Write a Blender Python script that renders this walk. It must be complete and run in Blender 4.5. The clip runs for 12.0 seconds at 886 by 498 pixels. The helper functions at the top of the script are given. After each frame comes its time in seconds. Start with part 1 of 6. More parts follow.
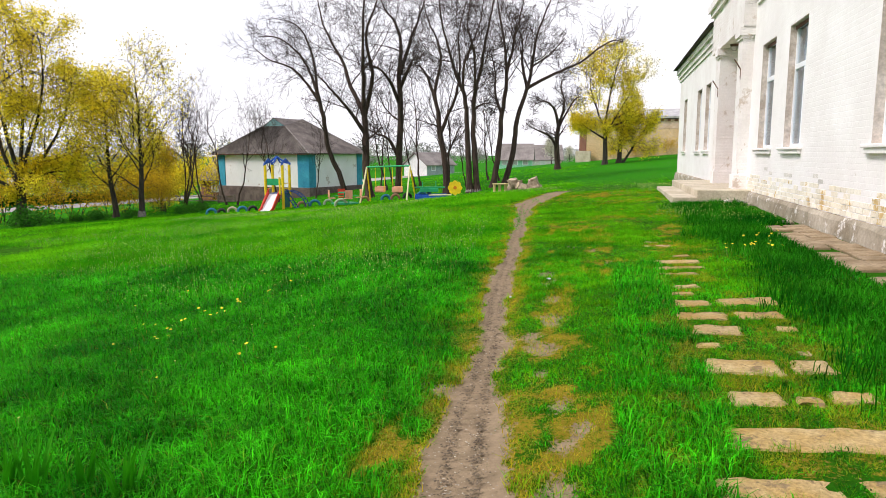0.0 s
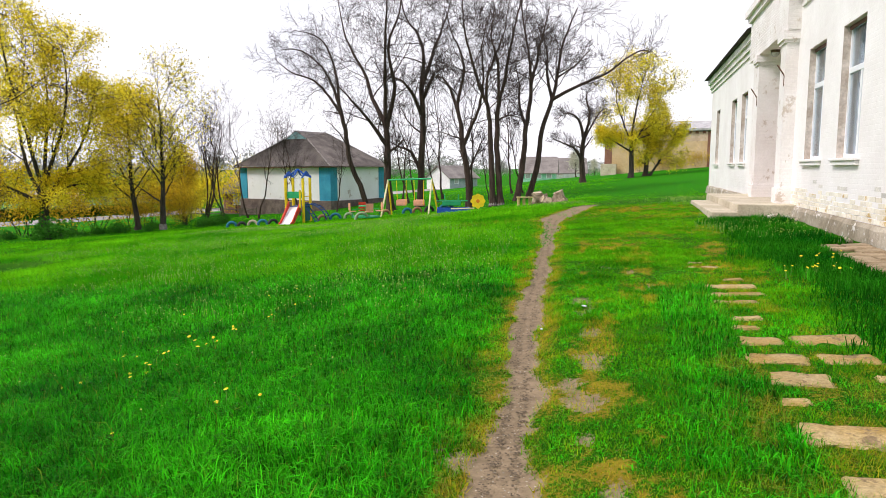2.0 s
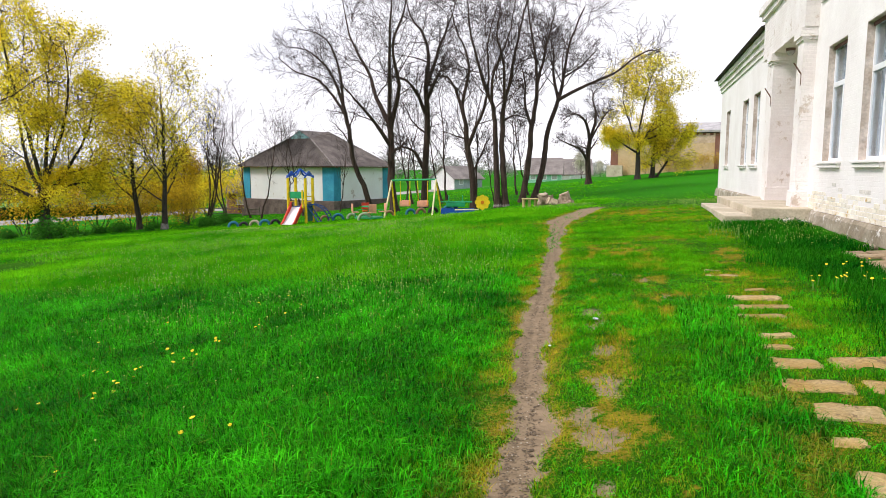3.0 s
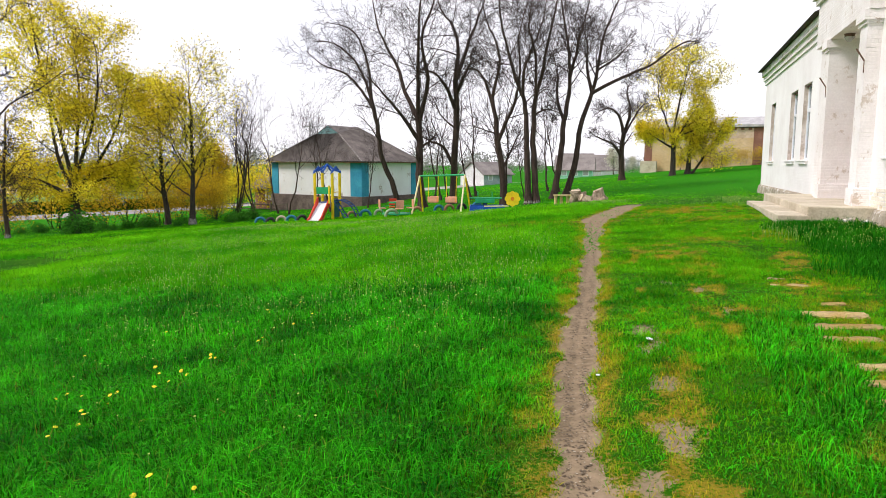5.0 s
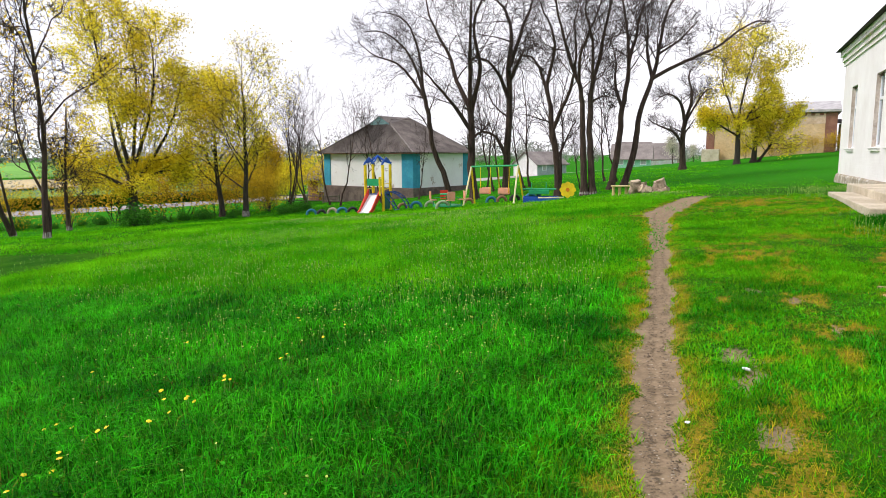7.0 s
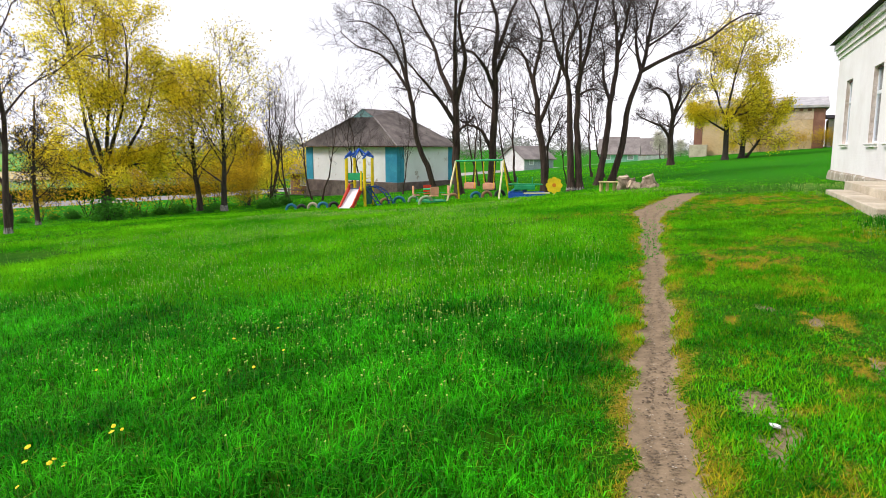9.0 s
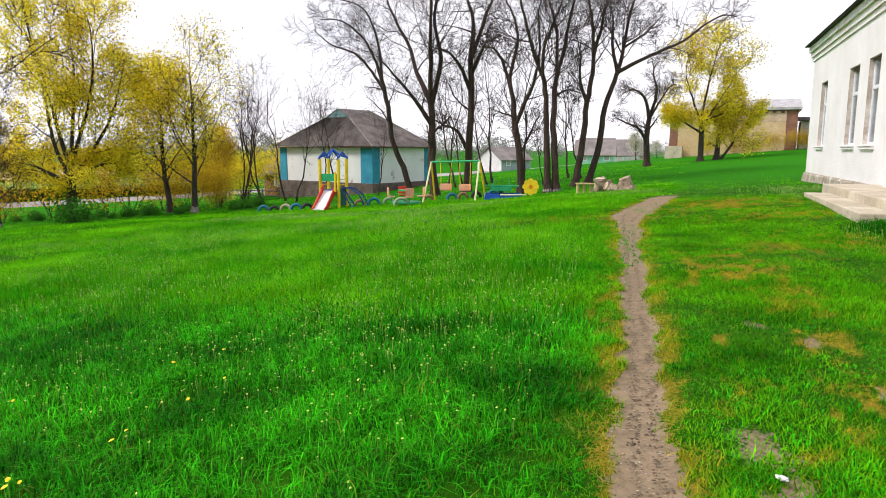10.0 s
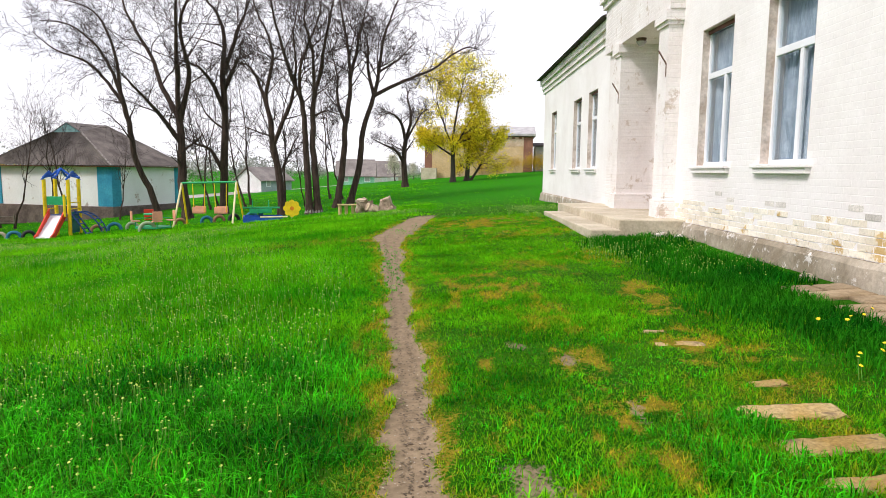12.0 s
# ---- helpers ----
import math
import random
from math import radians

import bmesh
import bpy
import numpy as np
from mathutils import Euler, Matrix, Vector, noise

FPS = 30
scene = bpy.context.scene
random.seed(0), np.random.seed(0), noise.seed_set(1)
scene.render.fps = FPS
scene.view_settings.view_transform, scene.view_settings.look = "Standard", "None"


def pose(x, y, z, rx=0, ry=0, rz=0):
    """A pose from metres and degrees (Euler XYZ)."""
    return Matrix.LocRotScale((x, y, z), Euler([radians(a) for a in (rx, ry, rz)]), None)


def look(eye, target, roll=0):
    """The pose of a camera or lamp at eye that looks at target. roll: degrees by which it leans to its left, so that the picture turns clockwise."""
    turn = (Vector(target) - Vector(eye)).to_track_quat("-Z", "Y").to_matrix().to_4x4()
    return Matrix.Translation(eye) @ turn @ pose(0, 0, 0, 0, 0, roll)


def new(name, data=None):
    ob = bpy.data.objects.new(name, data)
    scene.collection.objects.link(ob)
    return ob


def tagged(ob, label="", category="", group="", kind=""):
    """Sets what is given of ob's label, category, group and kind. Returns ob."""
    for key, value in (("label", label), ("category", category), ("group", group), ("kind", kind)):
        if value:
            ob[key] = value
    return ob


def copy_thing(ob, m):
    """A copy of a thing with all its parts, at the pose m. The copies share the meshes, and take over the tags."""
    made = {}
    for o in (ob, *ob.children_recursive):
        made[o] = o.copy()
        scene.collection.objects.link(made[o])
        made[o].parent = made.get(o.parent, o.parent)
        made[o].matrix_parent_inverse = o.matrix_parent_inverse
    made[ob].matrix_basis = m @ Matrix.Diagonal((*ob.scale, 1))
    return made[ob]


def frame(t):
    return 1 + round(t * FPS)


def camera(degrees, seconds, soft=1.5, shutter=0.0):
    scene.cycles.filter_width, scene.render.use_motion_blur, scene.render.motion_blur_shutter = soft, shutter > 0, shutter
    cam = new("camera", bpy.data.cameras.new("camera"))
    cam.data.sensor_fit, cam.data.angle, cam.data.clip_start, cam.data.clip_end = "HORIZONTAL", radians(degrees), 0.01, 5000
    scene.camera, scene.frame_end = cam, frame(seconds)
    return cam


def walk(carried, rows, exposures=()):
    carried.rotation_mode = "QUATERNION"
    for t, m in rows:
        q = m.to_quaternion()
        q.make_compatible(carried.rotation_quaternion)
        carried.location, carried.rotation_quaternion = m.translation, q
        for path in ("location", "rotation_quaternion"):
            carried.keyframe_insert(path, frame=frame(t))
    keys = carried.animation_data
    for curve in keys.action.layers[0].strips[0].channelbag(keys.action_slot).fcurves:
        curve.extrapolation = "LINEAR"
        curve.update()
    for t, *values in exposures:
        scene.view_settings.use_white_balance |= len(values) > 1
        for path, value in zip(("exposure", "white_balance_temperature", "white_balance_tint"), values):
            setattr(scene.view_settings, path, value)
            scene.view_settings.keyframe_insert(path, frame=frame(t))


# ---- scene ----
cam = camera(67.2, 12.0, soft=0.65)
PATH = [
    (0, (-0.035, 0.465, 1.466), (-0.51, 2.387, 1.186), -0.2),
    (0.5, (-0.039, 0.625, 1.454), (-0.577, 2.533, 1.189), -0.2),
    (1, (-0.123, 0.853, 1.458), (-0.695, 2.752, 1.204), 0.1),
    (1.5, (-0.215, 1.071, 1.44), (-0.76, 2.979, 1.191), 0.2),
    (2, (-0.228, 1.329, 1.436), (-0.77, 3.239, 1.195), -0.2),
    (2.5, (-0.237, 1.613, 1.448), (-0.8, 3.517, 1.213), -0.1),
    (3, (-0.328, 1.842, 1.43), (-0.883, 3.748, 1.191), 0.1),
    (4.8, (-0.533, 2.602, 1.427), (-1.153, 4.487, 1.178), 0.2),
    (5, (-0.558, 2.671, 1.412), (-1.195, 4.55, 1.16), 0.2),
    (5.5, (-0.634, 2.886, 1.425), (-1.33, 4.742, 1.162), -0.1),
    (6, (-0.718, 3.084, 1.418), (-1.468, 4.918, 1.149), 0.0),
    (6.5, (-0.809, 3.279, 1.415), (-1.577, 5.105, 1.141), 0.1),
    (7, (-0.808, 3.497, 1.419), (-1.591, 5.316, 1.139), -0.3),
    (7.5, (-0.791, 3.682, 1.415), (-1.575, 5.501, 1.135), -0.3),
    (7.7, (-0.81, 3.767, 1.408), (-1.573, 5.594, 1.122), -0.0),
    (9.5, (-1.05, 4.787, 1.412), (-1.785, 6.623, 1.112), 0.1),
    (10, (-1.086, 5.033, 1.428), (-1.771, 6.888, 1.132), 0.2),
    (10.5, (-1.095, 5.26, 1.447), (-1.689, 7.148, 1.159), 0.1),
    (11, (-1.106, 5.382, 1.464), (-1.56, 7.311, 1.192), 0.3),
    (11.5, (-1.136, 5.383, 1.473), (-1.368, 7.354, 1.226), 0.5),
    (12, (-1.127, 5.47, 1.444), (-1.131, 7.457, 1.213), 0.6),
]
walk(cam, [(t, look(eye, target, roll)) for t, eye, target, roll in PATH], exposures=[(0, 0.42, 6350, 17), (12, 0.42, 6350, 17)])

# ---- world, sun, exposure ----
SUN_EL, SUN_AZ = 48.0, 238.0
world = bpy.data.worlds.new("overcast")
scene.world = world
world.use_nodes = True
wt = world.node_tree
wt.nodes.clear()


def node(tree, kind, **kw):
    n = tree.nodes.new(kind)
    for k, v in kw.items():
        n.inputs[k.replace("_", " ")].default_value = v
    return n


sky = wt.nodes.new("ShaderNodeTexSky")
sky.sky_type = "NISHITA"
sky.sun_disc = False
sky.sun_elevation = radians(SUN_EL)
sky.sun_rotation = radians(SUN_AZ)
sky.air_density, sky.dust_density = 1.4, 3.0
sky_scale = wt.nodes.new("ShaderNodeVectorMath")
sky_scale.operation = "SCALE"
sky_scale.inputs["Scale"].default_value = 0.12
coord = wt.nodes.new("ShaderNodeTexCoord")
stretch = wt.nodes.new("ShaderNodeMapping")
stretch.inputs["Scale"].default_value = (1.0, 1.0, 3.2)
cloud = node(wt, "ShaderNodeTexNoise", Scale=1.7, Detail=5.0, Roughness=0.5)
ramp = wt.nodes.new("ShaderNodeValToRGB")
ramp.color_ramp.elements[0].position, ramp.color_ramp.elements[0].color = 0.43, (0.60, 0.655, 0.775, 1)
ramp.color_ramp.elements[1].position, ramp.color_ramp.elements[1].color = 0.62, (0.95, 0.95, 0.95, 1)
mix = wt.nodes.new("ShaderNodeMix")
mix.data_type = "RGBA"
mix.inputs[0].default_value = 0.9
bg = node(wt, "ShaderNodeBackground", Strength=0.98)
wout = wt.nodes.new("ShaderNodeOutputWorld")
wt.links.new(sky.outputs[0], sky_scale.inputs[0])
wt.links.new(coord.outputs["Generated"], stretch.inputs[0])
wt.links.new(stretch.outputs[0], cloud.inputs["Vector"])
wt.links.new(cloud.outputs[0], ramp.inputs[0])
wt.links.new(sky_scale.outputs[0], mix.inputs[6])
height = wt.nodes.new("ShaderNodeSeparateXYZ")
veil = wt.nodes.new("ShaderNodeMapRange")
veil.inputs[1].default_value, veil.inputs[2].default_value = 0.06, 0.34
haze = wt.nodes.new("ShaderNodeMix")
haze.data_type = "RGBA"
haze.inputs[6].default_value = (0.95, 0.95, 0.96, 1)
wt.links.new(coord.outputs["Generated"], height.inputs[0])
wt.links.new(height.outputs[2], veil.inputs[0])
wt.links.new(veil.outputs[0], haze.inputs[0])
wt.links.new(ramp.outputs[0], haze.inputs[7])
wt.links.new(haze.outputs[2], mix.inputs[7])
wt.links.new(mix.outputs[2], bg.inputs[0])
wt.links.new(bg.outputs[0], wout.inputs[0])

sun_data = bpy.data.lights.new("sun", "SUN")
sun_data.energy, sun_data.angle, sun_data.color = 2.3, radians(14), (1.0, 0.96, 0.9)
sun = new("sun", sun_data)
az, el = radians(SUN_AZ), radians(SUN_EL)
sun.matrix_world = look((math.sin(az) * math.cos(el) * 50, math.cos(az) * math.cos(el) * 50, math.sin(el) * 50), (0, 0, 0))

# ---- materials ----


def surf(name, c1, c2, scale=1.5, rough=0.8, fine=40.0, bump=0.3, depth=0.01, metal=0.0, grain=0.25, spec=0.3, translucent=0.0, island=0.0, objrand=0.0, wear=None, wear_at=0.62, stretch=(1, 1, 1)):
    """Two-scale surface: c1 and c2 mixed by broad noise, fine grain over it, bump, optional worn patches."""
    m = bpy.data.materials.new(name)
    m.use_nodes = True
    t = m.node_tree
    b = t.nodes["Principled BSDF"]
    b.inputs["Roughness"].default_value = rough
    b.inputs["Metallic"].default_value = metal
    b.inputs["Specular IOR Level"].default_value = spec
    geo = t.nodes.new("ShaderNodeNewGeometry")
    mp = t.nodes.new("ShaderNodeMapping")
    mp.inputs["Scale"].default_value = stretch
    t.links.new(geo.outputs["Position"], mp.inputs[0])
    n1 = node(t, "ShaderNodeTexNoise", Scale=scale, Detail=4.0, Roughness=0.6)
    n2 = node(t, "ShaderNodeTexNoise", Scale=fine, Detail=3.0, Roughness=0.65)
    t.links.new(mp.outputs[0], n1.inputs["Vector"])
    t.links.new(mp.outputs[0], n2.inputs["Vector"])
    r = t.nodes.new("ShaderNodeValToRGB")
    r.color_ramp.elements[0].position, r.color_ramp.elements[0].color = 0.36, (*c1, 1)
    r.color_ramp.elements[1].position, r.color_ramp.elements[1].color = 0.64, (*c2, 1)
    t.links.new(n1.outputs[0], r.inputs[0])
    col = r.outputs[0]
    if wear:
        n3 = node(t, "ShaderNodeTexNoise", Scale=scale * 2.3, Detail=6.0, Roughness=0.75)
        t.links.new(mp.outputs[0], n3.inputs["Vector"])
        wr = t.nodes.new("ShaderNodeMapRange")
        wr.inputs[1].default_value, wr.inputs[2].default_value = wear_at, wear_at + 0.05
        t.links.new(n3.outputs[0], wr.inputs[0])
        wm = t.nodes.new("ShaderNodeMix")
        wm.data_type = "RGBA"
        wm.inputs[7].default_value = (*wear, 1)
        t.links.new(wr.outputs[0], wm.inputs[0])
        t.links.new(col, wm.inputs[6])
        col = wm.outputs[2]
    hsv = t.nodes.new("ShaderNodeHueSaturation")
    g = t.nodes.new("ShaderNodeMapRange")
    g.inputs[1].default_value, g.inputs[2].default_value = 0.25, 0.75
    g.inputs[3].default_value, g.inputs[4].default_value = 1 - grain, 1 + grain
    t.links.new(n2.outputs[0], g.inputs[0])
    val = g.outputs[0]
    for amount, source in ((island, geo.outputs["Random Per Island"]), (objrand, None)):
        if amount:
            if source is None:
                source = t.nodes.new("ShaderNodeObjectInfo").outputs["Random"]
            k = t.nodes.new("ShaderNodeMapRange")
            k.inputs[3].default_value, k.inputs[4].default_value = 1 - amount, 1 + amount
            t.links.new(source, k.inputs[0])
            mu = t.nodes.new("ShaderNodeMath")
            mu.operation = "MULTIPLY"
            t.links.new(val, mu.inputs[0])
            t.links.new(k.outputs[0], mu.inputs[1])
            val = mu.outputs[0]
    t.links.new(val, hsv.inputs["Value"])
    t.links.new(col, hsv.inputs["Color"])
    t.links.new(hsv.outputs[0], b.inputs["Base Color"])
    if bump:
        bp = node(t, "ShaderNodeBump", Strength=bump, Distance=depth)
        t.links.new(n2.outputs[0], bp.inputs["Height"])
        t.links.new(bp.outputs[0], b.inputs["Normal"])
    if translucent:
        tr = t.nodes.new("ShaderNodeBsdfTranslucent")
        t.links.new(hsv.outputs[0], tr.inputs[0])
        ms = t.nodes.new("ShaderNodeMixShader")
        ms.inputs[0].default_value = translucent
        t.links.new(b.outputs[0], ms.inputs[1])
        t.links.new(tr.outputs[0], ms.inputs[2])
        t.links.new(ms.outputs[0], t.nodes["Material Output"].inputs[0])
    return m


def attr_mix(m, attribute, colour, power=1.0, ragged=False):
    """Blend a colour over the base colour where a mesh attribute says so; ragged: with a crumbly edge."""
    t = m.node_tree
    b = t.nodes["Principled BSDF"]
    old = b.inputs["Base Color"].links[0].from_socket
    a = t.nodes.new("ShaderNodeAttribute")
    a.attribute_name = attribute
    k = t.nodes.new("ShaderNodeMath")
    k.operation = "MULTIPLY"
    k.use_clamp = True
    k.inputs[1].default_value = power
    t.links.new(a.outputs["Fac"], k.inputs[0])
    w = t.nodes.new("ShaderNodeMix")
    w.data_type = "RGBA"
    n = node(t, "ShaderNodeTexNoise", Scale=9.0, Detail=5.0, Roughness=0.7)
    g = t.nodes.new("ShaderNodeNewGeometry")
    t.links.new(g.outputs["Position"], n.inputs["Vector"])
    r = t.nodes.new("ShaderNodeValToRGB")
    r.color_ramp.elements[0].position, r.color_ramp.elements[0].color = 0.3, tuple(c * 0.7 for c in colour) + (1,)
    r.color_ramp.elements[1].position, r.color_ramp.elements[1].color = 0.7, tuple(c * 1.25 for c in colour) + (1,)
    t.links.new(n.outputs[0], r.inputs[0])
    t.links.new(k.outputs[0], w.inputs[0])
    t.links.new(old, w.inputs[6])
    t.links.new(r.outputs[0], w.inputs[7])
    if ragged:
        crumb = node(t, "ShaderNodeTexNoise", Scale=38.0, Detail=4.0, Roughness=0.75)
        t.links.new(g.outputs["Position"], crumb.inputs["Vector"])
        spread = t.nodes.new("ShaderNodeMath")
        spread.operation = "MULTIPLY_ADD"
        spread.inputs[1].default_value, spread.inputs[2].default_value = 2.6, -1.3
        t.links.new(crumb.outputs[0], spread.inputs[0])
        total = t.nodes.new("ShaderNodeMath")
        total.operation = "ADD"
        t.links.new(spread.outputs[0], total.inputs[0])
        t.links.new(k.outputs[0], total.inputs[1])
        edge = t.nodes.new("ShaderNodeMapRange")
        edge.inputs[1].default_value, edge.inputs[2].default_value = 0.3, 0.62
        t.links.new(total.outputs[0], edge.inputs[0])
        t.links.new(edge.outputs[0], w.inputs[0])
    for link in list(old.links):
        if link.to_node != w:
            t.links.new(w.outputs[2], link.to_socket)
    return m


def brick_bump(m, length, course, strength=0.5):
    """Relief of brick courses under paint, on a wall along y or x."""
    t = m.node_tree
    b = t.nodes["Principled BSDF"]
    g = t.nodes.new("ShaderNodeNewGeometry")
    s = t.nodes.new("ShaderNodeSeparateXYZ")
    add = t.nodes.new("ShaderNodeMath")
    add.operation = "ADD"
    c = t.nodes.new("ShaderNodeCombineXYZ")
    t.links.new(g.outputs["Position"], s.inputs[0])
    t.links.new(s.outputs[0], add.inputs[0])
    t.links.new(s.outputs[1], add.inputs[1])
    t.links.new(add.outputs[0], c.inputs[0])
    t.links.new(s.outputs[2], c.inputs[1])
    wob = node(t, "ShaderNodeTexNoise", Scale=6.0, Detail=3.0)
    t.links.new(g.outputs["Position"], wob.inputs["Vector"])
    mixv = t.nodes.new("ShaderNodeMix")
    mixv.data_type = "VECTOR"
    mixv.inputs[0].default_value = 0.012
    t.links.new(c.outputs[0], mixv.inputs[4])
    t.links.new(wob.outputs[1], mixv.inputs[5])
    br = node(t, "ShaderNodeTexBrick", Scale=1.0)
    br.inputs["Color1"].default_value = (1, 1, 1, 1)
    br.inputs["Color2"].default_value = (0.75, 0.75, 0.75, 1)
    br.inputs["Mortar"].default_value = (0, 0, 0, 1)
    br.inputs["Mortar Size"].default_value = 0.007
    br.inputs["Mortar Smooth"].default_value = 0.6
    br.inputs["Brick Width"].default_value = length
    br.inputs["Row Height"].default_value = course
    t.links.new(mixv.outputs[1], br.inputs["Vector"])
    bp = node(t, "ShaderNodeBump", Strength=strength, Distance=0.006)
    t.links.new(br.outputs["Color"], bp.inputs["Height"])
    old = b.inputs["Normal"].links
    if old:
        t.links.new(old[0].from_socket, bp.inputs["Normal"])
    t.links.new(bp.outputs[0], b.inputs["Normal"])
    return m


# Base green is dark to paint shade between blades; sward lightens it beyond them.
M_EARTH = surf("earth and turf with blade shade", (0.011, 0.07, 0.002), (0.028, 0.11, 0.003), 0.9, 1.0, 30, 0.5, 0.015, spec=0.02)
attr_mix(M_EARTH, "sward", (0.022, 0.18, 0.003))
attr_mix(M_EARTH, "dry", (0.2, 0.15, 0.013), 0.75, True)
attr_mix(M_EARTH, "bare", (0.25, 0.185, 0.115), 1.0, True)
M_WHITEWASH = surf("whitewashed brick", (0.82, 0.775, 0.745), (0.90, 0.865, 0.84), 0.7, 0.85, 25, 0.25, 0.006, grain=0.05, wear=(0.66, 0.60, 0.54), wear_at=0.66)
brick_bump(M_WHITEWASH, 0.27, 0.082, 0.28)
M_PORTAL = surf("stained whitewashed portal brick", (0.78, 0.72, 0.68), (0.88, 0.84, 0.81), 0.9, 0.85, 25, 0.35, 0.008, grain=0.07, wear=(0.60, 0.51, 0.43), wear_at=0.59)
brick_bump(M_PORTAL, 0.27, 0.082, 0.9)
M_PLINTH = surf("stained cement plinth", (0.25, 0.205, 0.14), (0.46, 0.4, 0.31), 1.1, 0.9, 18, 0.5, 0.015, grain=0.2, wear=(0.66, 0.62, 0.56), wear_at=0.56)
M_BRICKBARE = surf("limewashed ochre brick", (0.78, 0.69, 0.53), (0.85, 0.80, 0.70), 0.9, 0.9, 30, 0.5, 0.008, grain=0.12, objrand=0.10, wear=(0.60, 0.42, 0.18), wear_at=0.57)
M_GREYBRICK = surf("bare grey brick", (0.56, 0.52, 0.47), (0.7, 0.66, 0.6), 3, 0.9, 40, 0.4, 0.006, objrand=0.2)
M_CONCRETE = surf("worn concrete", (0.44, 0.375, 0.265), (0.60, 0.53, 0.40), 1.3, 0.9, 22, 0.5, 0.012, grain=0.18, wear=(0.34, 0.29, 0.23), wear_at=0.6)
M_SLAB = surf("sandy concrete slab", (0.37, 0.24, 0.075), (0.46, 0.35, 0.18), 2.6, 0.95, 45, 1.0, 0.02, grain=0.35, spec=0.1, objrand=0.12, wear=(0.24, 0.17, 0.09), wear_at=0.56)
M_REVEAL = surf("stained plaster reveal", (0.44, 0.36, 0.29), (0.66, 0.58, 0.51), 3.5, 0.9, 20, 0.3)
M_PVC = surf("white window plastic", (0.82, 0.83, 0.85), (0.86, 0.87, 0.88), 1, 0.35, 10, 0.0, grain=0.02, spec=0.5)
M_SHEET = surf("rusty roof sheet", (0.06, 0.05, 0.05), (0.11, 0.085, 0.075), 1.2, 0.85, 20, 0.3, spec=0.1)
M_OLDWOOD = surf("red-brown painted wood", (0.12, 0.04, 0.03), (0.19, 0.07, 0.05), 2, 0.6, 30, 0.3)
M_CURTAIN = surf("pale blue curtain", (0.36, 0.43, 0.5), (0.52, 0.58, 0.64), 1.5, 0.9, 12, 0.2, stretch=(6, 6, 0.4))
# Room dimness is put into this grey.
M_DARK = surf("interior plaster with room dimness in its grey", (0.22, 0.22, 0.22), (0.3, 0.3, 0.3), 1, 0.9, 10, 0.0)
M_BARK = surf("grey-brown bark", (0.036, 0.022, 0.016), (0.085, 0.055, 0.041), 2.5, 0.95, 30, 0.8, 0.03, stretch=(3, 3, 0.6))
M_TWIG = surf("dark twig bark", (0.028, 0.019, 0.016), (0.06, 0.042, 0.036), 3, 0.9, 30, 0.0)
M_BARKDARK = surf("dark maple bark", (0.035, 0.028, 0.022), (0.075, 0.06, 0.048), 2.5, 0.95, 30, 0.8, 0.03, stretch=(3, 3, 0.6))
M_LIME = surf("limewashed trunk", (0.13, 0.11, 0.095), (0.36, 0.33, 0.3), 7, 0.95, 30, 0.5)
M_LEAFY = surf("young yellow-green maple leaves", (0.74, 0.58, 0.02), (0.92, 0.80, 0.05), 0.4, 0.7, 3, 0.0, island=0.4, translucent=0.6, spec=0.1)
M_LEAFO = surf("ochre spring leaves", (0.56, 0.35, 0.015), (0.74, 0.54, 0.03), 0.4, 0.7, 3, 0.0, island=0.35, translucent=0.6, spec=0.1)
M_LEAFG = surf("fresh green leaves", (0.03, 0.17, 0.01), (0.08, 0.3, 0.02), 0.5, 0.7, 3, 0.0, island=0.35, translucent=0.35, spec=0.2)
M_BLOSSOM = surf("pale blossom", (0.5, 0.47, 0.34), (0.66, 0.62, 0.5), 1, 0.8, 6, 0.0, island=0.2, translucent=0.3)
M_WHITEWALL = surf("flaking whitewashed clay wall", (0.78, 0.76, 0.74), (0.88, 0.87, 0.86), 0.4, 0.9, 12, 0.2, grain=0.06, wear=(0.52, 0.44, 0.38), wear_at=0.61)
M_BLUE = surf("teal blue painted corner", (0.03, 0.25, 0.38), (0.05, 0.33, 0.46), 1.0, 0.8, 12, 0.3, wear=(0.3, 0.42, 0.46), wear_at=0.66)
M_SLATE = surf("weathered asbestos slate", (0.10, 0.085, 0.075), (0.20, 0.17, 0.15), 0.8, 0.9, 14, 0.4, 0.01, island=0.12)
M_STONEBASE = surf("dark fieldstone base", (0.11, 0.08, 0.07), (0.2, 0.15, 0.13), 1.5, 0.9, 12, 0.6, 0.03)


def zero():
    return bmesh.new()


def box(bm, x0, y0, z0, x1, y1, z1, bevel=0.0):
    ret = bmesh.ops.create_cube(bm, size=1, matrix=Matrix.LocRotScale(((x0 + x1) / 2, (y0 + y1) / 2, (z0 + z1) / 2), None, (abs(x1 - x0), abs(y1 - y0), abs(z1 - z0))))
    if bevel:
        edges = {e for v in ret["verts"] for e in v.link_edges}
        bmesh.ops.bevel(bm, geom=list(edges), offset=bevel, segments=2, affect="EDGES", profile=0.5)
    return bm


def rod(bm, a, b, r, r2=None, n=8, caps=True):
    a, b = Vector(a), Vector(b)
    d = b - a
    q = d.to_track_quat("Z", "Y").to_matrix().to_4x4()
    bmesh.ops.create_cone(bm, cap_ends=caps, segments=n, radius1=r, radius2=r if r2 is None else r2, depth=d.length, matrix=Matrix.Translation((a + b) / 2) @ q)
    return bm


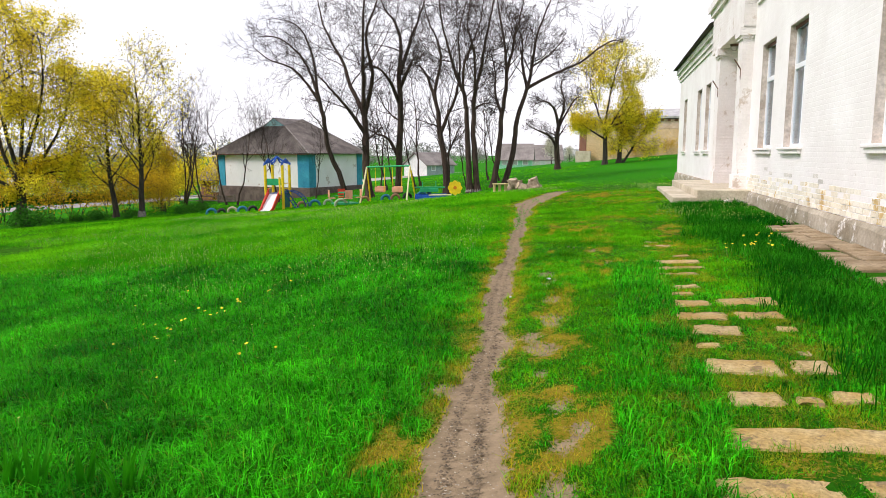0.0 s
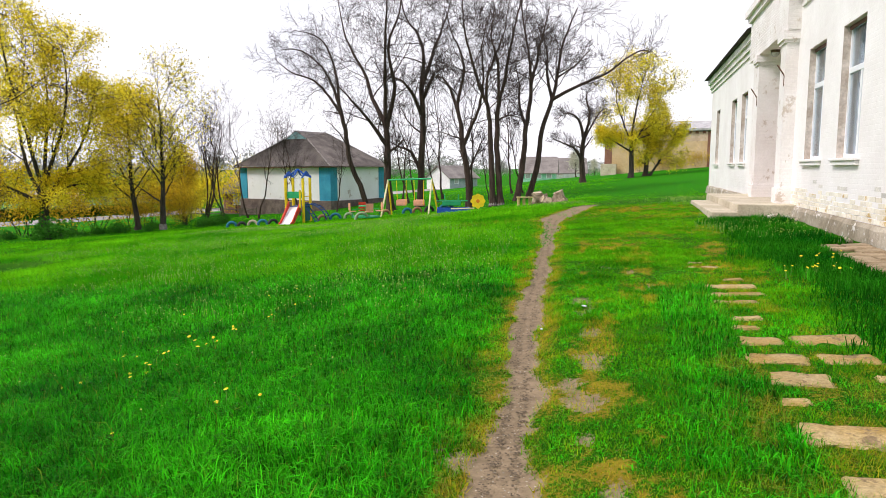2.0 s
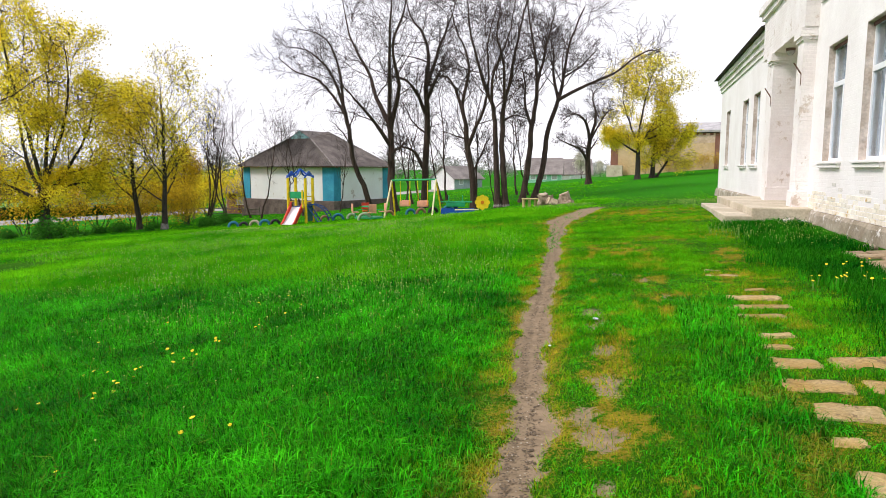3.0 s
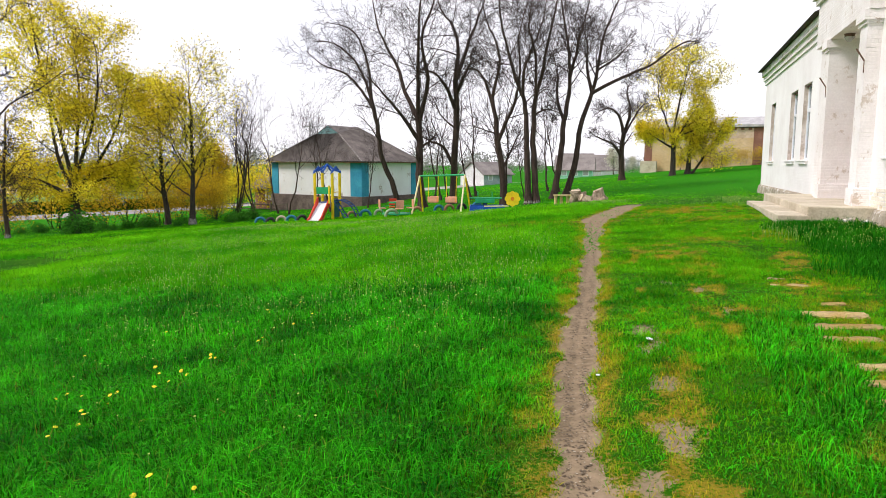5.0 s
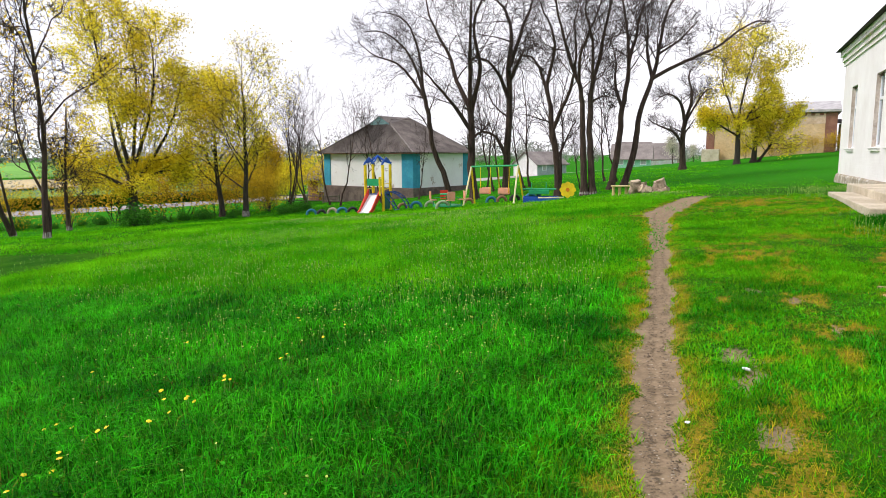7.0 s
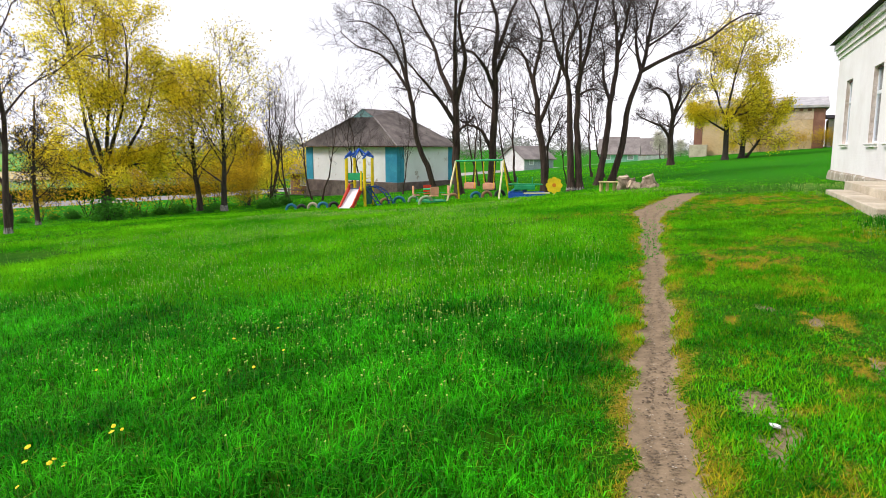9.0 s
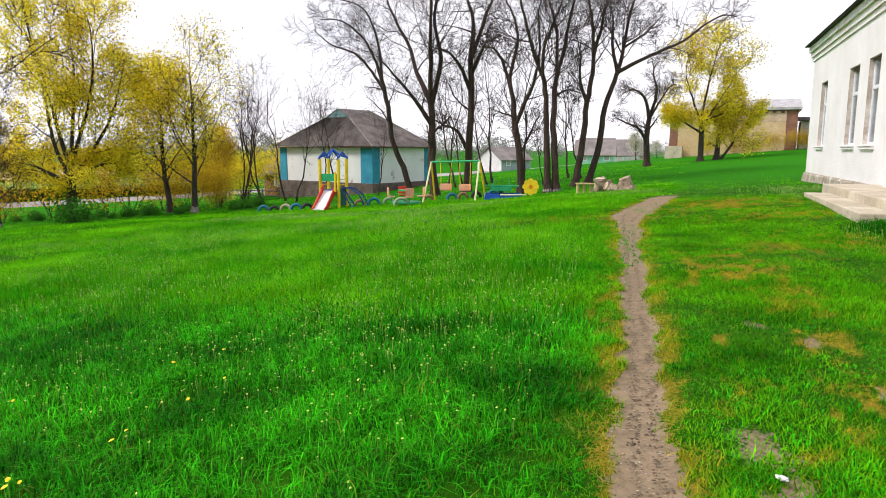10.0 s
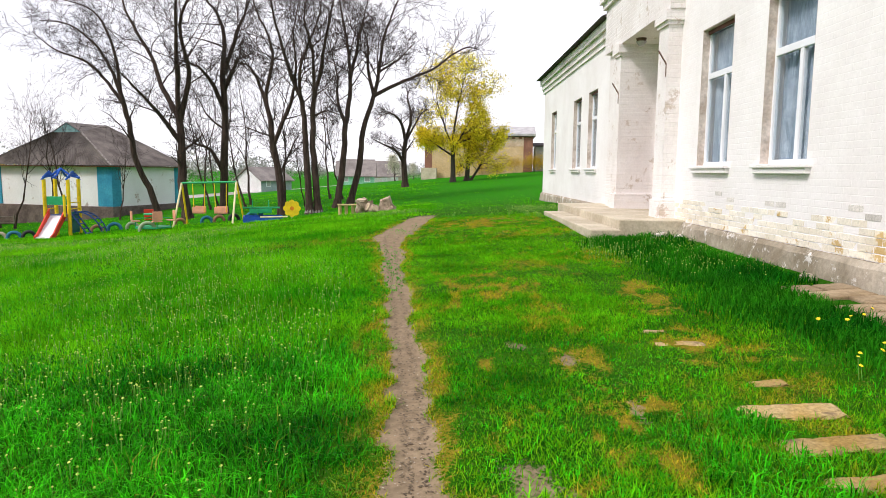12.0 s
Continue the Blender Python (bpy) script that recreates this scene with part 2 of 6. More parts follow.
def prism(bm, pts, axis, lo, hi):
    """Extrude a closed outline in the other two axes along axis (0, 1 or 2)."""
    def place(p, k):
        v = list(p)
        v.insert(axis, k)
        return v
    a = [bm.verts.new(place(p, lo)) for p in pts]
    b = [bm.verts.new(place(p, hi)) for p in pts]
    n = len(pts)
    for i in range(n):
        bm.faces.new((a[i], a[(i + 1) % n], b[(i + 1) % n], b[i]))
    bm.faces.new(a)
    bm.faces.new(b)
    bmesh.ops.recalc_face_normals(bm, faces=bm.faces)
    return bm


def part(name, bm, material, parent=None, label="", smooth=False):
    me = bpy.data.meshes.new(name)
    bm.to_mesh(me)
    bm.free()
    me.materials.append(material)
    if smooth:
        me.shade_smooth()
    ob = new(name, me)
    if parent:
        ob.parent = parent
    if label:
        ob["label"] = label
    return ob


def raw(name, verts, faces, material, parent=None, smooth=False):
    me = bpy.data.meshes.new(name)
    me.from_pydata(verts, [], faces)
    me.materials.append(material)
    if smooth:
        me.shade_smooth()
    ob = new(name, me)
    if parent:
        ob.parent = parent
    return ob


def thing(name, label, category, m=None, group="", kind=""):
    ob = new(name)
    if m is not None:
        ob.matrix_basis = m
    return tagged(ob, label, category, group, kind)


# ---- terrain ----
SPOTS = np.array([
    (-0.7, 3, 0.02), (-1.2, 8, 0.02), (-1.6, 13, 0.05), (-2.2, 19, 0.07), (-2, 24, 0.1), (0.5, 4, 0.11), (1.0, 9, 0.15), (3.2, 6, 0.27), (3.2, 16, 0.29), (1.5, 20, 0.31),
    (3.2, 36, 0.2), (-2.5, 5, -0.08), (-4.9, 7, -0.42), (-7.7, 12, -0.52), (-8, 24, -0.5), (-12, 12, -0.95), (-22.2, 24.5, -1.55), (-26, 21, -1.85), (-13.9, 38, -1.36),
    (-20.1, 36.5, -1.88), (-24.3, 37.7, -2.2), (-19.3, 47.8, -1.5), (-8.5, 38.5, -0.92), (-6.5, 41.5, -0.45), (-3.9, 32.7, -0.22), (-4.4, 59, 0.15), (-0.4, 66.8, 0.47), (4, 79, 1.2),
    (-36, 35, -2.92), (-27, 50, -2.2), (-58, 41, -3.6), (-47, 73, -3.5), (-19, 78, -0.9), (-30, 118, -2.2), (-5, 132, -0.6)])


def tps(r2):
    return 0.5 * r2 * np.log(r2 + 1e-9)


_p = SPOTS[:, :2]
_k = tps(((_p[:, None] - _p[None]) ** 2).sum(2)) + np.eye(len(_p)) * 1.5
_q = np.hstack([np.ones((len(_p), 1)), _p])
_a = np.block([[_k, _q], [_q.T, np.zeros((3, 3))]])
WEIGHTS = np.linalg.solve(_a, np.concatenate([SPOTS[:, 2], np.zeros(3)]))


def vnoise(x, y, seed=0):
    """Smooth value noise in 0..1 over arrays."""
    def h(i, j):
        v = np.sin(i * 127.1 + j * 311.7 + seed * 74.7) * 43758.5453
        return v - np.floor(v)
    i, j = np.floor(x), np.floor(y)
    u, v = x - i, y - j
    u, v = u * u * (3 - 2 * u), v * v * (3 - 2 * v)
    return (h(i, j) * (1 - u) + h(i + 1, j) * u) * (1 - v) + (h(i, j + 1) * (1 - u) + h(i + 1, j + 1) * u) * v


def fbm(x, y, seed=0):
    return 0.55 * vnoise(x, y, seed) + 0.3 * vnoise(x * 2.1, y * 2.1, seed + 1) + 0.15 * vnoise(x * 4.3, y * 4.3, seed + 2)


def relief(x, y):
    x, y = np.asarray(x, float), np.asarray(y, float)
    shape = x.shape
    xf, yf = np.clip(x.ravel(), -66, 24), np.clip(y.ravel(), -8, 136)
    z = np.empty(xf.shape)
    for s in range(0, len(xf), 20000):
        a, b = xf[s:s + 20000], yf[s:s + 20000]
        r2 = (a[:, None] - _p[None, :, 0]) ** 2 + (b[:, None] - _p[None, :, 1]) ** 2
        z[s:s + 20000] = tps(r2) @ WEIGHTS[:-3] + WEIGHTS[-3] + WEIGHTS[-2] * a + WEIGHTS[-1] * b
    return np.clip(z, -3.9, 1.7).reshape(shape)


PATH_Y = np.array([-10, 2.5, 3.5, 4.0, 4.45, 5.4, 7.0, 8.2, 10, 12.9, 15.7, 18.5, 19.5, 21, 25, 30])
PATH_X = np.array([-0.3, -0.55, -0.69, -0.76, -0.79, -0.89, -1.1, -1.22, -1.37, -1.66, -1.93, -2.2, -2.25, -2.1, -1.75, -1.2])
PATH_W = np.array([0.2, 0.2, 0.19, 0.17, 0.125, 0.115, 0.13, 0.135, 0.13, 0.14, 0.165, 0.23, 0.42, 0.4, 0.34, 0.05])
DRY = [(-0.18, 3.9, 0.22, 0.9, 0.95), (-0.5, 6.5, 0.17, 1.9, 0.8), (-0.2, 11.8, 0.25, 1.5, 0.6), (-0.7, 13.2, 0.5, 1.15, 0.95), (-0.08, 8.9, 0.24, 0.7, 0.95), (-0.82, 10.04, 0.1, 0.2, 0.9), (0.95, 12.3, 0.33, 0.9, 0.85),
       (-0.1, 10.3, 0.2, 0.4, 0.85), (0.8, 10.55, 0.36, 0.55, 0.9), (-0.75, 8.9, 0.17, 0.26, 0.8), (1.05, 15.5, 0.4, 0.9, 0.85), (-0.3, 21.3, 1.4, 2.0, 0.9), (-1.72, 11.5, 0.2, 0.6, 0.7), (-3.0, 19.0, 1.6, 0.8, 0.6),
       (0.6, 19.0, 1.3, 0.9, 0.65), (-1.02, 3.45, 0.16, 0.4, 0.9), (0.95, 4.7, 0.5, 2.4, 0.55), (0.2, 15.0, 0.5, 1.2, 0.6), (0.85, 9.0, 0.45, 1.4, 0.55), (-0.42, 5.3, 0.22, 0.8, 0.85)]
BARE = [(-0.25, 4.08, 0.09, 0.13), (-0.14, 3.84, 0.06, 0.1), (-0.22, 3.6, 0.06, 0.09), (-0.41, 4.7, 0.08, 0.12), (-0.46, 5.2, 0.11, 0.17), (-0.58, 5.52, 0.07, 0.14), (-0.48, 6.05, 0.11, 0.22), (-0.57, 6.95, 0.09, 0.2), (-0.62, 7.84, 0.12, 0.4),
        (-1.0, 4.37, 0.16, 0.15), (-0.72, 8.4, 0.14, 0.25), (-0.2, 3.1, 0.1, 0.2), (-0.5, 10.6, 0.1, 0.2), (-0.02, 9.05, 0.05, 0.3), (-0.2, 10.2, 0.06, 0.15)]


def masks(x, y):
    """Bare earth and dry grass, 0..1, at arrays of places."""
    n = fbm(x * 7, y * 4, 5) - 0.5 + 0.45 * (fbm(x * 23, y * 17, 6) - 0.5)
    off = np.abs(x - np.interp(y, PATH_Y, PATH_X) + 0.12 * (fbm(y * 1.3, x * 0 + 3, 8) - 0.5))
    w = np.interp(y, PATH_Y, PATH_W)
    bare = np.clip((w + 0.16 * n - off) / 0.05 + 0.5, 0, 1) * np.clip((26.5 - y) / 1.5, 0, 1)
    for cx, cy, rx, ry in BARE:
        d = np.sqrt(((x - cx) / rx) ** 2 + ((y - cy) / ry) ** 2)
        bare = np.maximum(bare, np.clip((1.0 + 2.0 * n - d) * 2.2, 0, 1) * 0.72)
    dry = np.clip(1 - (off - w) / 0.2 + 2.4 * n, 0, 1) * 0.85 * np.clip((27 - y) / 4, 0, 1)
    for cx, cy, rx, ry, s in DRY:
        d = np.sqrt(((x - cx) / rx) ** 2 + ((y - cy) / ry) ** 2)
        dry = np.maximum(dry, s * np.clip((0.95 - d + 3.6 * n) * 1.3, 0, 1))
    return bare, dry


def spaced(stops):
    out = [np.array([stops[0][0]])]
    for (a, _), (b, step) in zip(stops, stops[1:]):
        k = max(1, round((b - a) / step))
        out.append(np.linspace(a, b, k + 1)[1:])
    return np.concatenate(out)


gx = spaced([(-3000, 0), (-400, 260), (-80, 20), (-30, 2.5), (-8, 0.5), (-3, 0.16), (1.8, 0.05), (4, 0.2), (30, 2.5), (90, 15), (400, 60), (3000, 260)])
gy = spaced([(-3000, 0), (-300, 270), (-40, 20), (-4, 2), (2, 0.25), (12, 0.075), (26, 0.18), (45, 0.5), (90, 2), (400, 30), (3000, 260)])
GX, GY = np.meshgrid(gx, gy)
GZ = relief(GX, GY)
near = np.exp(-((GX + 4) / 14) ** 2 - ((GY - 12) / 18) ** 2)
b0, d0 = masks(GX, GY)
GZ = GZ + near * (0.05 * (fbm(GX * 0.9, GY * 0.9, 2) - 0.5) + 0.02 * (fbm(GX * 6, GY * 6, 4) - 0.5)) - 0.03 * b0 * near
nx, ny = len(gx), len(gy)
gme = bpy.data.meshes.new("ground")
idx = np.arange(nx * ny).reshape(ny, nx)
quads = np.stack([idx[:-1, :-1], idx[:-1, 1:], idx[1:, 1:], idx[1:, :-1]], -1).reshape(-1, 4)
gme.from_pydata(np.stack([GX, GY, GZ], -1).reshape(-1, 3).tolist(), [], quads.tolist())
sward = np.clip((GY - 26) / 16, 0, 1) + np.clip((-GX - 20) / 8, 0, 1) + np.clip((2 - GY) / 3, 0, 1)
for nm, arr in (("bare", b0), ("dry", d0), ("sward", np.clip(sward, 0, 1))):
    at = gme.attributes.new(nm, "FLOAT", "POINT")
    at.data.foreach_set("value", arr.ravel().astype(np.float32))
gme.materials.append(M_EARTH)
gme.shade_smooth()
ground = tagged(new("ground", gme), "grassy slope with a trodden earth path across it", "ground", kind="structure")


def gz(x, y):
    return float(relief(np.array([x]), np.array([y]))[0])


# ---- school building ----
WX, W_TOP, SILL, PL = 3.26, 3.88, 1.59, 0.57
Y_S, Y_N = -14.0, 35.6
EAST = 13.5
WINDOWS = [(9.1, 10.3), (13.65, 14.88), (15.97, 17.23), (25.11, 26.34), (27.43, 28.74), (32.27, 33.47)]
PORCH = (18.8, 21.65)
PX = 3.0


def pierced(name, y0, y1, z0, z1, x0, x1, openings, material, label):
    """A wall along y with rectangular holes (ya, yb, za, zb) through it."""
    bm = zero()
    ys = sorted({y0, y1, *[o for q in openings for o in q[:2]]})
    for a, b in zip(ys, ys[1:]):
        hole = [q for q in openings if q[0] <= (a + b) / 2 <= q[1]]
        if hole:
            q = hole[0]
            if q[2] > z0:
                box(bm, x0, a, z0, x1, b, q[2])
            if q[3] < z1:
                box(bm, x0, a, q[3], x1, b, z1)
        else:
            box(bm, x0, a, z0, x1, b, z1)
    bmesh.ops.remove_doubles(bm, verts=bm.verts, dist=0.0005)
    return tagged(part(name, bm, material), label, "wall", kind="structure")


holes = [(a, b, SILL, W_TOP) for a, b in WINDOWS]
wall_s = pierced("wall_west_south", Y_S, 18.25, PL, 5.0, WX, WX + 0.55, [h for h in holes if h[0] < 18], M_WHITEWASH, "whitewashed old brick school wall with tall windows")
wall_n = pierced("wall_west_north", 23.1, Y_N, PL, 5.0, WX, WX + 0.55, [h for h in holes if h[0] > 22], M_WHITEWASH, "whitewashed old brick school wall beyond the porch")
bm = zero()
box(bm, WX + 0.55, Y_N - 0.5, -0.4, EAST, Y_N, 5.0)
box(bm, WX + 0.55, Y_S, -0.4, EAST, Y_S + 0.5, 5.0)
box(bm, EAST - 0.5, Y_S + 0.5, -0.4, EAST, Y_N - 0.5, 5.0)
tagged(part("wall_rear", bm, M_WHITEWASH), "plain whitewashed gable and rear walls of the school", "wall", kind="structure")
# plinth: stepped cement base under the brick, lower edge follows the ground
for nm, y0, y1 in (("plinth_south", Y_S, 17.6), ("plinth_north", 24.3, Y_N + 0.08)):
    bm = zero()
    k = int((y1 - y0) / 0.35)
    rng = random.Random(4)
    rows = []
    for i in range(k + 1):
        y = y0 + (y1 - y0) * i / k
        j = rng.uniform(-0.012, 0.012)
        rows.append([bm.verts.new((WX + 0.3, y, PL)), bm.verts.new((WX - 0.045 + j, y, PL - 0.005 + j * 0.5)), bm.verts.new((WX - 0.085 + j, y, PL - 0.07 + j)), bm.verts.new((WX - 0.10 + rng.uniform(-0.015, 0.015), y, 0.3)), bm.verts.new((WX - 0.13, y, -0.3))])
    for a, b in zip(rows, rows[1:]):
        for i in range(4):
            bm.faces.new((a[i], a[i + 1], b[i + 1], b[i]))
    bmesh.ops.recalc_face_normals(bm, faces=bm.faces)
    tagged(part(nm, bm, M_PLINTH), "stained and crumbling cement plinth of the school", "plinth", kind="structure")

# cornice, eaves and roof
for nm, y0, y1 in (("cornice_south", Y_S, 17.98), ("cornice_north", 23.38, Y_N)):
    bm = zero()
    out = [(WX + 0.3, 4.9), (WX - 0.05, 4.9), (WX - 0.05, 5.06), (WX - 0.11, 5.06), (WX - 0.11, 5.25), (WX - 0.19, 5.25), (WX - 0.19, 5.47), (WX + 0.3, 5.47)]
    prism(bm, out, 1, y0, y1 + (0.25 if y1 > 30 else 0))
    if y1 > 30:
        box(bm, WX + 0.3, Y_N, 4.98, EAST, Y_N + 0.1, 5.47)
    # Stained brick; its warmer, darker colour also cancels green light off the grass.
    tagged(part(nm, bm, M_PORTAL), "stepped whitewashed brick cornice under the eaves", "cornice", kind="structure")
bm = zero()
zt = 7.9
xm = (WX + EAST) / 2
ov = 0.33
for y0, y1, hip in ((Y_S - ov, 18.0, 0), (23.36, Y_N + ov, 1)):
    xl, xr = WX - ov, EAST + ov
    top = [bm.verts.new((xm, y0, zt)), bm.verts.new((xm, y1 - (4.5 if hip else 0), zt))]
    lo = [bm.verts.new((xl, y0, 5.5)), bm.verts.new((xl, y1, 5.5)), bm.verts.new((xr, y1, 5.5)), bm.verts.new((xr, y0, 5.5))]
    bm.faces.new((lo[0], lo[1], top[1], top[0]))
    bm.faces.new((lo[2], lo[3], top[0], top[1]))
    bm.faces.new((lo[1], lo[2], top[1]))
    bm.faces.new((lo[3], lo[0], top[0]))
    bm.faces.new(lo)
bmesh.ops.recalc_face_normals(bm, faces=bm.faces)
roof = part("roof", bm, M_SHEET)
sol = roof.modifiers.new("thickness", "SOLIDIFY")
sol.thickness, sol.offset = 0.05, 1
tagged(roof, "dark rusty sheet-metal roof with overhanging eaves", "roof", kind="structure")

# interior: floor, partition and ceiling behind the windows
# Plain added inner faces; their dark grey stands for the unlit rooms.
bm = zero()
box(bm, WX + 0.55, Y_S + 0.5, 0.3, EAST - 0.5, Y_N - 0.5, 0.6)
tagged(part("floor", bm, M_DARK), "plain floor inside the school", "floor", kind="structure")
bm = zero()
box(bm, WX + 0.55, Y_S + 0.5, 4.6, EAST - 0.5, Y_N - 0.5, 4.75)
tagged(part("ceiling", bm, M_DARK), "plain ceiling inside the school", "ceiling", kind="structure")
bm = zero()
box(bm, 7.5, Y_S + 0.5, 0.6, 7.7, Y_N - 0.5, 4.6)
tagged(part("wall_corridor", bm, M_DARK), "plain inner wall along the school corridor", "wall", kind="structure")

# portal: projecting centre with loggia, attic and caps
y0, y1 = PORCH
bm = zero()
box(bm, PX, 18.25, 0.6, 3.9, y0, 4.46)
box(bm, PX, y1, 0.6, 3.9, 22.1, 4.46)
box(bm, PX - 0.04, 18.21, 4.2, 3.9, y0 + 0.04, 4.27)
box(bm, PX - 0.08, 18.17, 4.27, 3.9, y0 + 0.08, 4.46)
box(bm, PX - 0.04, y1 - 0.04, 4.2, 3.9, 22.14, 4.27)
box(bm, PX - 0.08, y1 - 0.08, 4.27, 3.9, 22.18, 4.46)
box(bm, PX - 0.04, 18.21, 0.6, 3.9, y0 + 0.04, 0.95)
box(bm, PX - 0.04, y1 - 0.04, 0.6, 3.9, 22.14, 0.95)
box(bm, PX + 0.1, 22.1, 0.6, 3.9, 23.1, 4.46)
tagged(part("portal_pillars", bm, M_PORTAL), "whitewashed brick pillars either side of the school porch", "pillar", kind="structure")
bm = zero()
box(bm, PX - 0.02, 18.15, 4.464, 3.9, 23.2, 5.6)
box(bm, PX - 0.10, 18.07, 5.6, 3.9, 23.28, 5.75)
box(bm, PX - 0.18, 17.99, 5.75, 3.9, 23.36, 5.95)
box(bm, PX + 0.06, 18.2, 5.95, 3.9, 23.15, 7.2)
tagged(part("attic_wall", bm, M_PORTAL), "whitewashed brick attic over the porch with corbelled bands", "wall", kind="structure")
wall_p = pierced("wall_porch", 17.6, 23.4, 0.3, 4.6, 3.904, 4.3, [(20.0, 21.55, 0.6, 3.5)], M_WHITEWASH, "recessed whitewashed wall behind the porch pillars")


def window(y0, y1):
    """A white window set into its reveal: frame, transom, mullion, panes, curtain behind."""
    w = thing("window_1", "tall white-framed school window with pale curtains behind", "window", kind="structure")
    x = WX + 0.12
    bm = zero()
    t = 0.06
    box(bm, x, y0, SILL, x + 0.06, y0 + t, W_TOP)
    box(bm, x, y1 - t, SILL, x + 0.06, y1, W_TOP)
    box(bm, x, y0 + t, SILL, x + 0.06, y1 - t, SILL + t)
    box(bm, x, y0 + t, W_TOP - t, x + 0.06, y1 - t, W_TOP)
    part("window_frame", bm, M_PVC, w)
    zt_ = SILL + (W_TOP - SILL) * 0.66
    ym = y0 + (y1 - y0) * 0.42
    part("transom", box(zero(), x - 0.004, y0 + t, zt_ - 0.05, x + 0.064, y1 - t, zt_ + 0.05, 0.006), M_PVC, w)
    part("mullion", box(zero(), x - 0.002, ym - 0.04, SILL + t, x + 0.062, ym + 0.04, zt_ - 0.05, 0.006), M_PVC, w)
    for a, b, c, d in ((y0 + t, ym - 0.04, SILL + t, zt_ - 0.05), (ym + 0.04, y1 - t, SILL + t, zt_ - 0.05), (y0 + t, y1 - t, zt_ + 0.05, W_TOP - t)):
        p = part("pane", box(zero(), x + 0.025, a, c, x + 0.037, b, d), M_GLASS, w)
        p.visible_shadow = False
    bm = zero()
    box(bm, WX - 0.10, y0 - 0.13, SILL - 0.055, x, y1 + 0.10, SILL - 0.004, 0.012)
    box(bm, WX - 0.07, y0 - 0.10, SILL - 0.13, WX + 0.1, y1 + 0.06, SILL - 0.055, 0.01)
    part("window_sill", bm, M_WHITEWASH, w)
    bm = zero()
    box(bm, WX + 0.004, y1 - 0.012, SILL, x, y1 - 0.001, W_TOP)
    box(bm, WX + 0.004, y0 + 0.001, SILL, x, y0 + 0.012, W_TOP)
    box(bm, WX + 0.004, y0 + 0.012, W_TOP - 0.012, x, y1 - 0.012, W_TOP - 0.001)
    part("reveal", bm, M_REVEAL, w, "stained bare plaster reveal")
    bm = zero()
    box(bm, x - 0.03, y0 + 0.013, W_TOP - 0.075, x - 0.004, y1 - 0.013, W_TOP - 0.013)
    part("old_frame_strip", bm, M_OLDWOOD, w, "strip of the old red-brown wooden frame")
    bm = zero()
    rows = []
    for i in range(41):
        yy = y0 - 0.05 + (y1 - y0 + 0.1) * i / 40
        dx = 0.035 * math.sin(i * 1.9) + 0.02 * math.sin(i * 0.7)
        rows.append((bm.verts.new((x + 0.14 + dx, yy, SILL - 0.1)), bm.verts.new((x + 0.14 + dx * 0.6, yy, W_TOP + 0.1))))
    for i, (a, b) in enumerate(zip(rows, rows[1:])):
        if not (5 < i < 9):
            bm.faces.new((a[0], b[0], b[1], a[1]))
    part("curtain", bm, M_CURTAIN, w, "pale blue gathered curtain", True)
    return w


def glass():
    m = bpy.data.materials.new("window glass")
    m.use_nodes = True
    t = m.node_tree
    t.nodes.remove(t.nodes["Principled BSDF"])
    tr = t.nodes.new("ShaderNodeBsdfTransparent")
    tr.inputs[0].default_value = (0.86, 0.9, 0.92, 1)
    gl = t.nodes.new("ShaderNodeBsdfGlossy")
    gl.inputs["Roughness"].default_value = 0.02
    fr = t.nodes.new("ShaderNodeLayerWeight")
    fr.inputs[0].default_value = 0.5
    pw = t.nodes.new("ShaderNodeMath")
    pw.operation = "POWER"
    pw.inputs[1].default_value = 5.0
    t.links.new(fr.outputs["Facing"], pw.inputs[0])
    k = t.nodes.new("ShaderNodeMapRange")
    k.inputs[3].default_value, k.inputs[4].default_value = 0.07, 1.0
    ms = t.nodes.new("ShaderNodeMixShader")
    t.links.new(pw.outputs[0], k.inputs[0])
    t.links.new(k.outputs[0], ms.inputs[0])
    t.links.new(tr.outputs[0], ms.inputs[1])
    t.links.new(gl.outputs[0], ms.inputs[2])
    t.links.new(ms.outputs[0], t.nodes["Material Output"].inputs[0])
    return m


M_GLASS = glass()
for a, b in WINDOWS:
    window(a, b)

# porch: platform and lower step, door, lamp, drain spouts
bm = zero()
box(bm, 2.06, 17.62, -0.2, 3.9, 24.3, 0.6, 0.02)
tagged(part("porch_platform", bm, M_CONCRETE), "worn concrete porch platform before the school door", "steps", kind="structure")
bm = zero()
box(bm, 1.5, 17.42, -0.2, 2.056, 23.2, 0.43, 0.02)
tagged(part("porch_step", bm, M_CONCRETE), "worn concrete lower step along the porch", "steps", kind="structure")

# ---- trees ----


